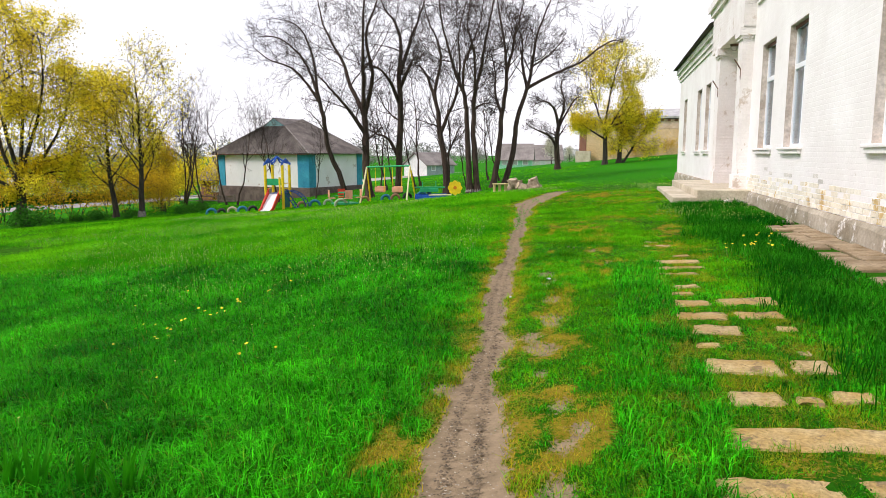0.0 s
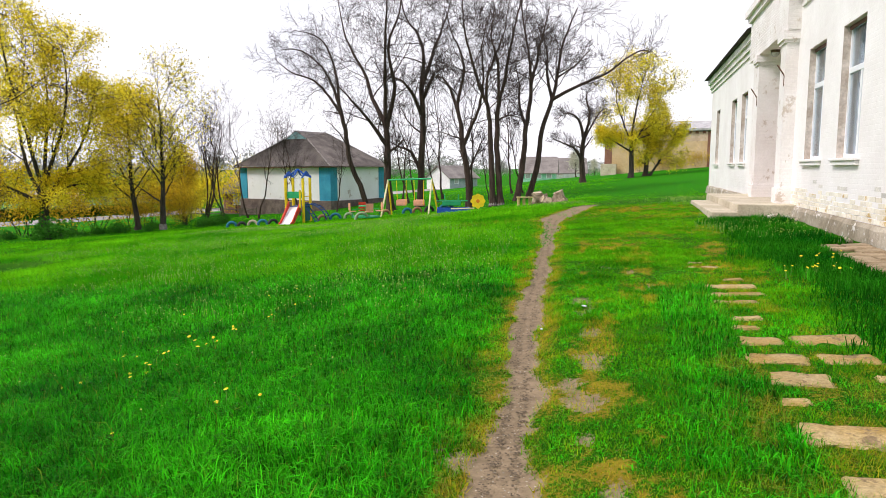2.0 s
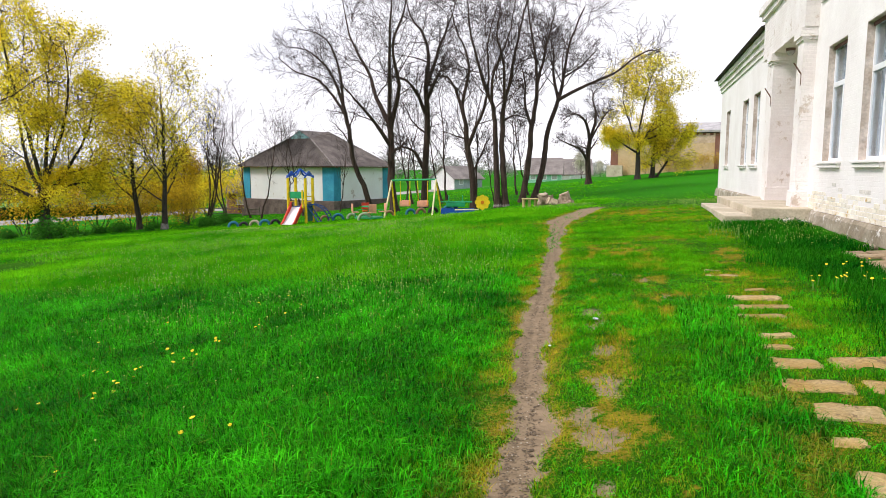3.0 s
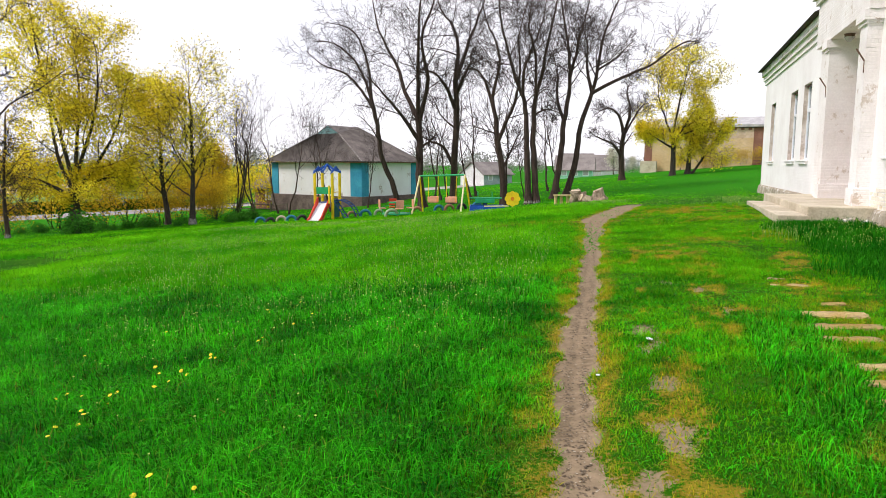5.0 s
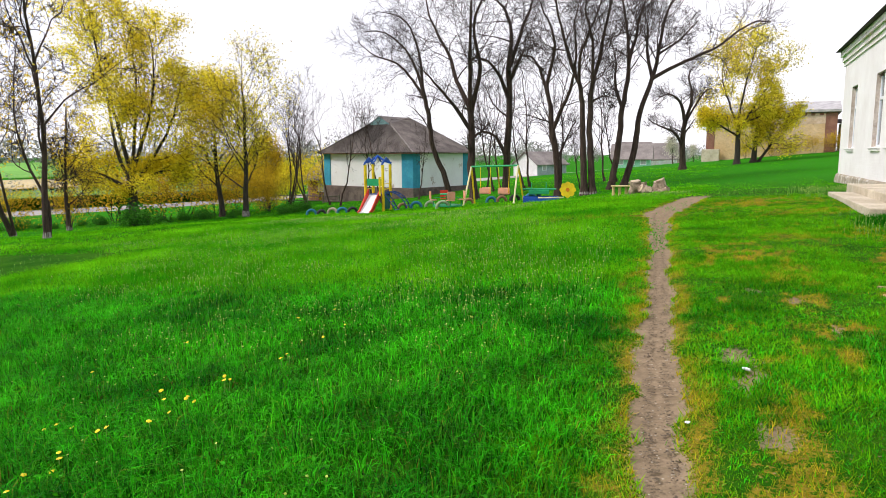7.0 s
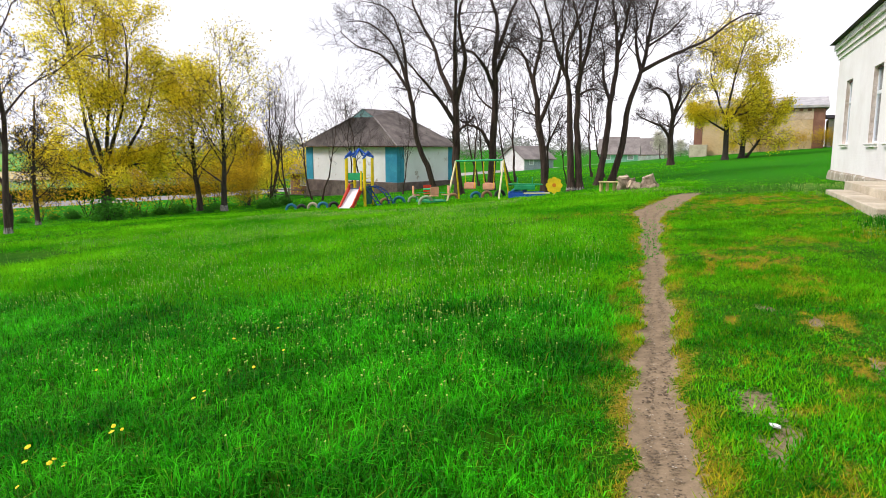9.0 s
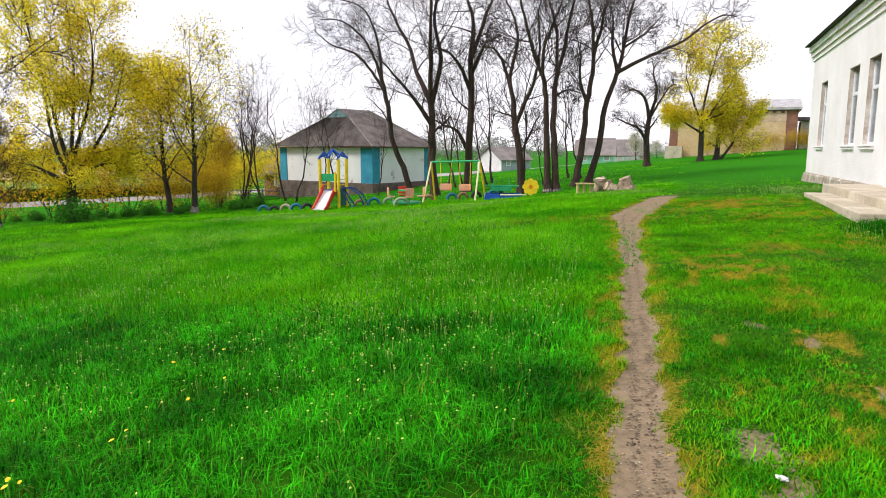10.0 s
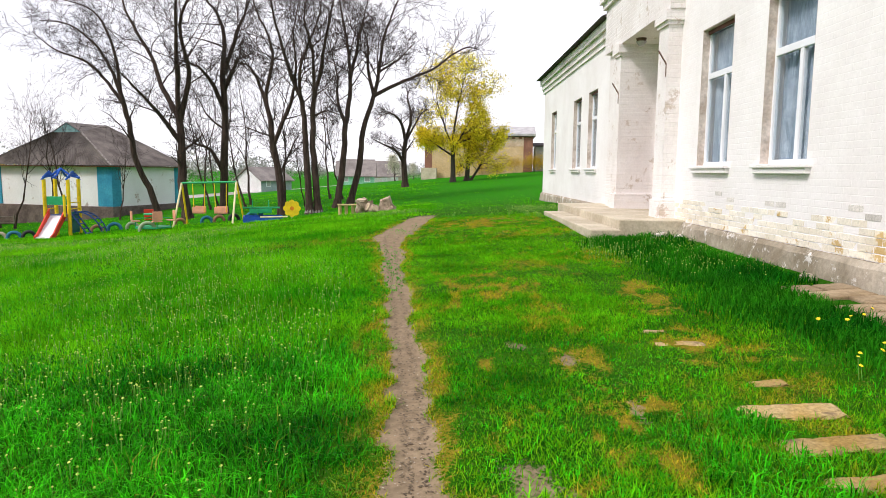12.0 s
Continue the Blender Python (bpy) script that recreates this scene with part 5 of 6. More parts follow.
# yellow flower panel on a rail
fl = thing("flower_panel", "yellow wooden flower panel with an orange centre", "panel", pose(-8.47, 37.5, gz(-8.47, 37.5), 0, 0, 14))
bm = zero()
n = 64
out = []
for i in range(n):
    a = 2 * math.pi * i / n
    rr = 0.345 + 0.07 * abs(math.cos(4 * a)) ** 0.7
    out.append((rr * math.cos(a), 0.52 + rr * math.sin(a)))
prism(bm, out, 1, -0.025, 0.025)
part("petals", bm, M_YELLOW, fl)
part("flower_centre", rod(zero(), (0, -0.05, 0.52), (0, -0.026, 0.52), 0.1, n=16), M_ORANGE, fl, "orange flower centre")
part("post", rod(zero(), (0, 0.06, -0.1), (0, 0.06, 0.5), 0.04), M_CREAM, fl)
part("rail", rod(zero(), (-1.5, 0.06, 0.1), (-0.2, 0.06, 0.12), 0.035), M_CREAM, fl, "pale pole lying at its foot")

# little log bench, and a heap of sawn stumps
M_LOGSIDE = surf("weathered log side", (0.2, 0.14, 0.09), (0.44, 0.35, 0.25), 5, 0.9, 30, 0.7, 0.02, wear=(0.2, 0.13, 0.08), wear_at=0.6)
M_LOGEND = surf("sawn pale wood", (0.5, 0.38, 0.24), (0.62, 0.5, 0.34), 6, 0.85, 40, 0.4)
M_BENCH = surf("worn yellowed planks", (0.5, 0.38, 0.14), (0.6, 0.5, 0.25), 2, 0.8, 30, 0.3)
bench = thing("log_bench", "low bench of yellowed planks on stub posts", "bench", pose(-5.1, 33.3, gz(-5.1, 33.3), 0, 0, 12))
for k in range(3):
    part("plank", box(zero(), -0.5, -0.18 + 0.13 * k, 0.38, 0.5, -0.07 + 0.13 * k, 0.43, 0.008), M_BENCH, bench)
for sx in (-0.4, -0.14, 0.14, 0.4):
    part("leg", rod(zero(), (sx, -0.02, -0.1), (sx, -0.02, 0.38), 0.07), M_BENCH, bench)
for i, (x, y, r, h, tilt, rz) in enumerate(((-4.5, 32.6, 0.25, 0.62, 8, 0), (-4.2, 32.75, 0.2, 0.5, -10, 50), (-3.9, 32.5, 0.2, 0.4, 70, -60), (-3.62, 32.8, 0.24, 0.5, 10, 20), (-3.3, 32.7, 0.2, 0.6, 22, -70), (-4.05, 32.35, 0.16, 0.32, 75, 30), (-3.55, 32.4, 0.15, 0.36, 60, 110))):
    s = thing("stump", "weathered sawn tree stump in a heap", "stump", pose(x, y, gz(x, y) + (0.1 if tilt > 60 else -0.05), tilt, 0, rz), "heap of stumps")
    bm = zero()
    rod(bm, (0, 0, 0), (0, 0, h), r, r * 0.86, 14)
    bmesh.ops.subdivide_edges(bm, edges=[e for e in bm.edges if abs(e.verts[0].co.z - e.verts[1].co.z) > 0.1], cuts=4)
    for v in bm.verts:
        k = noise.noise(v.co * 4 + Vector((i * 5.0, 0, 0)))
        v.co.x *= 1 + 0.55 * k
        v.co.y *= 1 + 0.55 * k
        v.co.z += 0.12 * noise.noise(v.co * 6)
    part("log", bm, M_LOGSIDE, s)
    part("cut_face", rod(zero(), (0, 0, h + 0.002), (0, 0, h + 0.02), r * 0.8, r * 0.78, 12), M_LOGEND, s, "pale sawn face")

# ---- road, fields and far things ----
M_ROAD = surf("dusty grey road", (0.26, 0.23, 0.21), (0.36, 0.33, 0.30), 0.15, 0.9, 6, 0.3)
road_pts = [Vector((-96, -60, 0)), Vector((-72, 5, 0)), Vector((-58.5, 41, 0)), Vector((-53.5, 55, 0)), Vector((-47, 73, 0)), Vector((-38, 100, 0)), Vector((-20, 160, 0))]
bm = zero()
prev = None
dense = []
for a, b in zip(road_pts, road_pts[1:]):
    k = max(2, int((b - a).length / 4))
    dense += [a.lerp(b, i / k) for i in range(k)]
for i, p in enumerate(dense):
    d = (dense[min(i + 1, len(dense) - 1)] - dense[max(i - 1, 0)]).normalized()
    s = Vector((d.y, -d.x, 0))
    row = []
    for off, dz in ((-3.4, -0.05), (-3.0, 0.05), (-1.0, 0.09), (1.0, 0.09), (3.0, 0.05), (3.4, -0.05)):
        q = p + s * off
        row.append(bm.verts.new((q.x, q.y, gz(p.x, p.y) + 0.06 + dz)))
    if prev:
        for j in range(5):
            bm.faces.new((prev[j], prev[j + 1], row[j + 1], row[j]))
    prev = row
bmesh.ops.recalc_face_normals(bm, faces=bm.faces)
tagged(part("road", bm, M_ROAD), "dusty grey village road beyond the trees", "road", kind="structure")

M_FIELDTAN = surf("dry stubble field", (0.42, 0.33, 0.16), (0.52, 0.42, 0.22), 0.05, 0.95, 2, 0.0)
M_FIELDGREEN = surf("young crop field", (0.10, 0.28, 0.03), (0.16, 0.38, 0.05), 0.05, 0.95, 2, 0.0)
for nm, lab, u0, u1, m, lift in (("field_near", "strip of young green crop beyond the road", 9, 26, M_FIELDGREEN, 0.05), ("field_tan", "strip of dry stubble beyond the road", 26, 48, M_FIELDTAN, 0.3), ("field_far", "far strip of young green crop", 48, 110, M_FIELDGREEN, 0.6)):
    bm = zero()
    d = Vector((0.35, 0.937, 0))
    s = Vector((-0.937, 0.35, 0))
    o = Vector((-58, 41, 0))
    rows = []
    for i in range(0, 14):
        v = -110 + i * 11
        rows.append([bm.verts.new(tuple((o + d * v + s * u).xy) + (-2.68 + lift + 2.2 * max(0.0, (u - 26) / 84) ** 1.2,)) for u in np.linspace(u0, u1, 6)])
    for a, b in zip(rows, rows[1:]):
        for j in range(5):
            bm.faces.new((a[j], a[j + 1], b[j + 1], b[j]))
    bmesh.ops.recalc_face_normals(bm, faces=bm.faces)
    tagged(part(nm, bm, m), lab, "field", kind="structure")


def shrub(name, label, x, y, h, spread, count, leaf, seed, material, group):
    """Many thin stems from one root and a haze of small leaves."""
    ob = thing(name, label, "shrub", Matrix.Translation((x, y, gz(x, y) - 0.1)), group)
    limbs = Limbs(seed)
    for i in range(7):
        a = limbs.rng.uniform(0, 6.28)
        k = limbs.rng.uniform(0.1, spread)
        limbs.branch(Vector((0.3 * math.cos(a), 0.3 * math.sin(a), 0)), Vector((k * math.cos(a), k * math.sin(a), 1)), h * limbs.rng.uniform(0.6, 1.0), 0.04, 1, dict(SAPLING_SPEC, levels=4, thin=0))
    raw("stem", [tuple(v) for v in limbs.thin[0]], limbs.thin[1], M_TWIG, ob)
    v, f = leaf_cloud(limbs.tips, count, leaf, seed, 0.4)
    raw("foliage", v, f, material, ob)
    return ob


bushes = [shrub("shrub", "ochre-leaved roadside shrub with many thin stems", -40, 37, 4.2, 0.7, 2600, 0.08, 81, M_LEAFO, "roadside shrubs"),
          shrub("shrub", "ochre-leaved roadside shrub with many thin stems", -38.5, 42, 4.6, 0.7, 2600, 0.08, 82, M_LEAFO, "roadside shrubs"),
          shrub("shrub", "yellow-green roadside shrub with many thin stems", -37, 53, 4.0, 0.6, 2600, 0.08, 83, M_LEAFY, "roadside shrubs")]
rng = random.Random(9)
for x, y, k, s in ((-36.5, 44.5, 1, 0.9), (-37.5, 39, 0, 0.85), (-35.5, 47.5, 0, 0.9), (-38.5, 55, 2, 1.0), (-36, 57, 2, 1.1), (-39.5, 33, 0, 0.6), (-41, 30, 1, 0.6), (-43, 27, 0, 0.8), (-46, 24, 1, 0.9), (-35.2, 41.5, 0, 0.75), (-34.0, 43.0, 1, 0.7), (-33.2, 45.2, 0, 0.7), (-32.2, 43.6, 1, 0.55)):
    copy_thing(bushes[k], Matrix.Translation((x, y, gz(x, y) - 0.1)) @ Matrix.Rotation(rng.uniform(0, 6), 4, "Z") @ Matrix.Scale(s, 4))

# low weeds along the ditch in front of the trees
weed = shrub("weed_clump", "low green weed clump in the roadside ditch", -33, 33, 0.9, 1.2, 1500, 0.09, 85, M_LEAFG, "ditch weeds")
for i in range(34):
    x, y = -44 + i * 0.62 + rng.uniform(-0.8, 0.8), 30 + i * 0.52 + rng.uniform(-3.5, 2.5)
    if abs(x + 33) + abs(y - 33) > 1 and x < -28:
        copy_thing(weed, Matrix.Translation((x, y, gz(x, y) - 0.05)) @ Matrix.Rotation(rng.uniform(0, 6), 4, "Z") @ Matrix.Scale(rng.uniform(0.28, 0.55), 4))
# thin bare saplings round the house
sap = [tree("sapling", "thin bare sapling with upright twigs", -27.5, 46.2, [(0, 0, 0.05, 0, 7.5, 0.07)], SAPLING_SPEC, 91, group="saplings"),
       tree("sapling", "thin bare sapling with upright twigs", -23.8, 45.8, [(0, 0, -0.06, 0, 7.0, 0.08)], SAPLING_SPEC, 92, group="saplings"),
       tree("sapling", "thin bare sapling with upright twigs", -30.6, 46.5, [(0, 0, -0.12, 0, 8.5, 0.08)], SAPLING_SPEC, 93, group="saplings")]
for x, y, k, s in ((-32, 48.2, 0, 1.05), (-31.2, 45.0, 1, 1.1), (-29.3, 47.6, 2, 0.95), (-33.0, 47.3, 2, 1.0), (-25.2, 46.8, 0, 0.95), (-21.2, 46.6, 1, 0.75), (-16.3, 48.6, 0, 1.1), (-14.2, 50.5, 1, 1.2), (-12.5, 52.0, 2, 1.0), (-11.2, 47.5, 0, 1.15), (-17.8, 51.5, 2, 1.0), (-8.6, 49, 1, 1.0), (-7.4, 46.5, 0, 0.9), (-15.2, 47.2, 2, 0.9), (-13.4, 46.6, 1, 0.95), (-34.5, 49.5, 1, 1.15), (-9.2, 44, 1, 0.6), (-8.9, 44.6, 2, 0.5)):
    copy_thing(sap[k], Matrix.Translation((x, y, gz(x, y) - 0.1)) @ Matrix.Rotation(rng.uniform(0, 6), 4, "Z") @ Matrix.Scale(s, 4))

# brick barn behind the maple
M_BARN = surf("yellow limestone block", (0.55, 0.38, 0.19), (0.66, 0.50, 0.30), 0.5, 0.9, 10, 0.4, 0.01, wear=(0.45, 0.3, 0.17), wear_at=0.62)
brick_bump(M_BARN, 0.5, 0.25, 0.8)
M_BARNRED = surf("weathered red brick", (0.2, 0.09, 0.06), (0.3, 0.15, 0.1), 1, 0.9, 10, 0.4)
brick_bump(M_BARNRED, 0.26, 0.08, 0.6)
M_BARNBLOCK = surf("worn pale brick band", (0.5, 0.36, 0.24), (0.62, 0.48, 0.36), 1.5, 0.9, 10, 0.4, objrand=0.15)
brick_bump(M_BARNBLOCK, 0.26, 0.08, 0.8)
BZ = gz(2, 79)
barn = thing("barn", "yellow block barn with a grey slab roof", "barn", pose(-2.9, 79.6, BZ - 0.3, 0, 0, -5))
part("wall", box(box(box(box(zero(), 0, 0, 0, 11.2, 0.4, 3.5), 0, 7.6, 0, 11.2, 8, 4.6), 0, 0.4, 0, 0.4, 7.6, 3.6), 10.8, 0.4, 0, 11.2, 7.6, 3.6), M_BARN, barn)
part("upper_band", box(zero(), 0, -0.02, 3.504, 11.2, 0.4, 4.5), M_BARNBLOCK, barn, "band of crumbling pale brick")
part("corner", box(zero(), 10.3, -0.03, 0.2, 11.3, 0.3, 4.55, 0.02), M_BARNRED, barn, "weathered red brick corner")
part("gable_corner", box(zero(), -0.5, -0.04, 0.4, 0.3, 0.3, 4.6, 0.02), M_BARNRED, barn, "dark brick corner")
part("roof_slab", prism(zero(), [(-0.3, 4.62), (-0.3, 4.85), (4, 5.9), (8.3, 4.85), (8.3, 4.62)], 0, -0.4, 11.6), M_FRAMEGREY, barn, "grey concrete slab roof")
for i in range(14):
    part("block", box(zero(), 0.4 + i * 0.72, -0.06, 4.3, 0.75 + i * 0.72, -0.022, 4.55), M_BARNRED, barn)
part("base_wall", box(zero(), -0.8, -0.9, -0.2, 0.9, -0.3, 1.1, 0.03), M_CONCRETE, barn, "low pale concrete block")
shed = thing("shed", "grey shed beside the barn", "shed", pose(8.9, 80.5, BZ - 0.3, 0, 0, -5))
part("wall", box(zero(), 0, 0, 0, 4.5, 5, 3.6), M_FRAMEGREY, shed)
part("roof", prism(zero(), [(-0.3, 3.55), (-0.3, 3.7), (5.3, 4.2), (5.3, 4.0)], 0, -0.3, 4.8), M_SHEET, shed)
part("window", box(zero(), 0.6, -0.05, 1.4, 1.5, -0.003, 2.6, 0.01), M_GLASSDARK, shed)
for x, y, s in ((0.5, 78.0, 0.45), (2.8, 77.8, 0.5), (4.5, 77.9, 0.4), (6.4, 77.4, 0.55), (8.0, 77.0, 0.6), (9.0, 76.6, 0.5)):
    copy_thing(bushes[0], Matrix.Translation((x, y, gz(x, y) - 0.1)) @ Matrix.Rotation(x * 2, 4, "Z") @ Matrix.Scale(s * 0.8, 4))

# far village houses and their fence
M_VWALL = surf("pale village wall", (0.62, 0.60, 0.58), (0.72, 0.71, 0.69), 0.5, 0.9, 6, 0.0)
M_VGREEN = surf("mint green house wall", (0.28, 0.6, 0.42), (0.36, 0.68, 0.5), 0.5, 0.9, 6, 0.0)
M_VPINK = surf("faded pink house wall", (0.6, 0.42, 0.36), (0.68, 0.5, 0.44), 0.5, 0.9, 6, 0.0)
M_VGREY = surf("grey plaster house wall", (0.3, 0.36, 0.38), (0.4, 0.45, 0.46), 0.5, 0.9, 6, 0.0)
M_VFENCE = surf("pale painted fence", (0.6, 0.62, 0.56), (0.74, 0.75, 0.7), 1, 0.8, 6, 0.0, objrand=0.08)


def cottage(label, x, y, turn, L, D, H, R, wall, roof_mat, windows):
    h = thing("cottage", label, "house", pose(x, y, gz(x, y) - 0.3, 0, 0, turn), "far village houses")
    part("wall", prism(zero(), [(0, 0), (D, 0), (D, H), (0, H)], 0, 0, L), wall, h)
    part("gable", prism(zero(), [(-0.02, 0), (D + 0.02, 0), (D + 0.02, H), (D / 2, H + R * 0.95), (-0.02, H)], 0, -0.04, -0.002), M_VWALL, h, "white boarded gable end")
    part("gable", prism(zero(), [(0, H), (D, H), (D / 2, H + R * 0.95)], 0, L - 0.1, L - 0.02), M_VWALL, h)
    bm = zero()
    for sgn in (0, 1):
        a = [(-0.4, H - R * 0.8 / D), (D / 2, H + R), (D / 2, H + R + 0.14), (-0.4, H - R * 0.8 / D + 0.14)]
        if sgn:
            a = [(D - p[0], p[1]) for p in a]
        prism(bm, a, 0, -0.4, L + 0.4)
    part("roof", bm, roof_mat, h)
    for wx in windows:
        w = part("window", box(zero(), wx, -0.06, 1.2, wx + 1.0, 0.05, 2.4, 0.01), M_PVC, h)
        part("pane", box(zero(), wx + 0.1, -0.075, 1.3, wx + 0.9, -0.062, 2.3), M_GLASSDARK, w)
    return h


M_ROOFGREY = surf("grey slate sheets", (0.17, 0.145, 0.13), (0.27, 0.235, 0.21), 0.6, 0.9, 8, 0.2)
cottage("white-gabled cottage with grey slate roof and grey side wall", -31.1, 114.6, 55, 6.5, 6.5, 2.3, 2.0, M_VGREY, M_ROOFGREY, (1.0, 3.6))
cottage("mint green cottage with grey roof behind the trees", -19.0, 116.8, 5, 6, 6, 2.3, 2.2, M_VGREEN, M_ROOFGREY, (0.8, 2.6, 4.4))
cottage("faded pink cottage with grey roof behind the fence", -20.3, 131.2, 12, 6, 7, 2.5, 3.0, M_VPINK, M_ROOFGREY, (1.0, 3.6))
cottage("long low cottage with grey slate roof", -17.9, 147.9, 10, 8, 7, 2.4, 3.0, M_VPINK, M_ROOFGREY, (1, 3.4, 5.8))
cottage("small brick cottage behind the teal-cornered house", -38.5, 58, -16, 6, 5, 2.6, 2.0, M_BARNRED, M_ROOFGREY, (1.5,))
p0, p1 = Vector((-18.6, 124.4, 0)), Vector((-10.2, 133.5, 0))
fence = thing("board_fence", "pale painted board fence along the far lane", "fence", Matrix.Translation((0, 0, 0)))
pick = bpy.data.meshes.new("board")
bm = box(zero(), -0.07, -0.012, 0, 0.07, 0.012, 1.35)
bm.to_mesh(pick)
bm.free()
pick.materials.append(M_VFENCE)
fturn = math.degrees(math.atan2((p1 - p0).y, (p1 - p0).x))
for i in range(64):
    p = p0.lerp(p1, i / 63)
    o = new("board", pick)
    o.matrix_basis = pose(p.x, p.y, gz(p.x, p.y) - 0.05, 0, 0, fturn)
    o.parent = fence
# wooden paddock rail beside the house
M_RAIL = surf("weathered fence rail", (0.16, 0.13, 0.1), (0.26, 0.22, 0.18), 2, 0.9, 20, 0.3)
rails = thing("rail_fence", "low weathered rail fence left of the house", "fence", Matrix.Translation((-37, 51, gz(-36, 51))))
for i in range(5):
    part("post", rod(zero(), (i * 1.5, i * 0.15, -0.3), (i * 1.5, i * 0.15, 1.0), 0.06), M_RAIL, rails)
for zz in (0.45, 0.85):
    part("rail", rod(zero(), (0, 0, zz), (6.0, 0.6, zz), 0.045), M_RAIL, rails)
rails["label"] = "low weathered rail fence beside the village house"
# utility poles
for x, y, h in ((-33.5, 60, 8), (-3.2, 96, 7), (-60, 34, 8)):
    u = thing("utility_pole", "thin grey utility pole with a crossarm", "pole", pose(x, y, gz(x, y), 0, 0, 20), "utility poles")
    part("mast", rod(zero(), (0, 0, -0.3), (0, 0, h), 0.1, 0.07), M_FRAMEGREY, u)
    part("crossarm", rod(zero(), (-0.7, 0, h - 0.5), (0.7, 0, h - 0.5), 0.04), M_FRAMEGREY, u)

# blossoming trees among the cottages, and the wooded rise at the horizon
spring = [tree("blossom_tree", "small fruit tree in pale blossom", -8.5, 104, [(0, 0, 0, 0, 3.4, 0.1)], dict(LEAF_SPEC, kids=(12, 6, 4, 0, 0)), 95, None, (2200, 0.08, M_BLOSSOM, 0.3), "blossom trees")]
for x, y, s in ((-5.5, 99, 0.6), (-3.0, 104, 0.7), (-1.5, 97, 0.55), (0.5, 110, 0.7)):
    copy_thing(spring[0], Matrix.Translation((x, y, gz(x, y) - 0.1)) @ Matrix.Rotation(x, 4, "Z") @ Matrix.Scale(s, 4))
# The pale grey paints distance haze into the leaves.
M_WOODS = surf("far woods with haze in the colour", (0.27, 0.28, 0.25), (0.38, 0.37, 0.32), 0.03, 0.95, 0.4, 0.0, grain=0.2, island=0.2, spec=0.05)


def woods(label, x0, y0, x1, y1, base, h, seed, n=120):
    """A ragged far belt of crowns, each a cloud of small leaf clumps."""
    rg = random.Random(seed)
    pts = []
    for i in range(n):
        f = (i + rg.random()) / n
        cx, cy, r = x0 + (x1 - x0) * f + rg.uniform(-4, 4), y0 + (y1 - y0) * f + rg.uniform(-6, 6), h * rg.uniform(0.3, 0.55)
        for _ in range(26):
            d = Vector((rg.gauss(0, 1), rg.gauss(0, 1), rg.gauss(0, 1))).normalized() * r * rg.uniform(0.4, 1.0)
            pts.append((cx + d.x, cy + d.y, base + r * 0.8 + d.z))
    v, f = leaf_cloud(pts, n * 170, h * 0.034, seed, h * 0.06)
    tagged(raw("woods", v, f, M_WOODS), label, "woods", kind="stuff")


woods("dark hazy belt of trees beyond the fields", -220, 60, -60, 250, -2, 11, 1, 150)
woods("hazy belt of trees beyond the village", -60, 260, 60, 240, -1, 7, 2, 120)
woods("hazy olive brush along the far side of the road", -75, 20, -52, 80, -2.6, 2.6, 3, 60)
woods("dark far belt of trees behind the road", -220, -60, -215, 70, -2, 12, 4, 80)

# ---- grass ----


def path_off(x, y):
    return np.abs(x - np.interp(y, PATH_Y, PATH_X)) - np.interp(y, PATH_Y, PATH_W)


def blades(name, label, x, y, height, width, lean, dry, material, seed, simple=False, toward=None):
    """One mesh of bent, tapered blades standing on the ground; toward: the way each one leans."""
    rg = np.random.default_rng(seed)
    n = len(x)
    z = relief(x, y) - 0.02
    b = rg.uniform(0, 2 * np.pi, n) if toward is None else toward
    a = b + np.pi / 2 + rg.normal(0, 0.5, n)
    side = np.stack([np.cos(a), np.sin(a), np.zeros(n)], 1) * (width / 2)[:, None]
    bend = np.stack([np.cos(b), np.sin(b), np.zeros(n)], 1) * (height * lean)[:, None]
    base = np.stack([x, y, z], 1)
    up = np.zeros((n, 3))
    up[:, 2] = height
    mid = base + up * 0.6 + bend * 0.3
    tip = base + up * (1 - 0.4 * lean)[:, None] + bend
    if simple:
        v = np.stack([base - side, base + side, tip], 1).reshape(-1, 3)
        f = np.arange(n * 3).reshape(-1, 3)
    else:
        v = np.stack([base - side, base + side, mid - side * 0.75, mid + side * 0.75, tip], 1).reshape(-1, 3)
        q = np.arange(n)[:, None] * 5
        f = np.concatenate([q + np.array([[0, 1, 3]]), q + np.array([[0, 3, 2]]), q + np.array([[2, 3, 4]])])
    me = bpy.data.meshes.new(name)
    me.vertices.add(len(v))
    me.vertices.foreach_set("co", v.astype(np.float32).ravel())
    me.loops.add(f.size)
    me.loops.foreach_set("vertex_index", f.astype(np.int32).ravel())
    me.polygons.add(len(f))
    me.polygons.foreach_set("loop_start", np.arange(0, f.size, 3, dtype=np.int32))
    me.polygons.foreach_set("loop_total", np.full(len(f), 3, np.int32))
    me.update(calc_edges=True)
    at = me.attributes.new("dry", "FLOAT", "POINT")
    at.data.foreach_set("value", np.repeat(dry, 3 if simple else 5).astype(np.float32))
    me.materials.append(material)
    return tagged(new(name, me), label, "grass", kind="stuff")


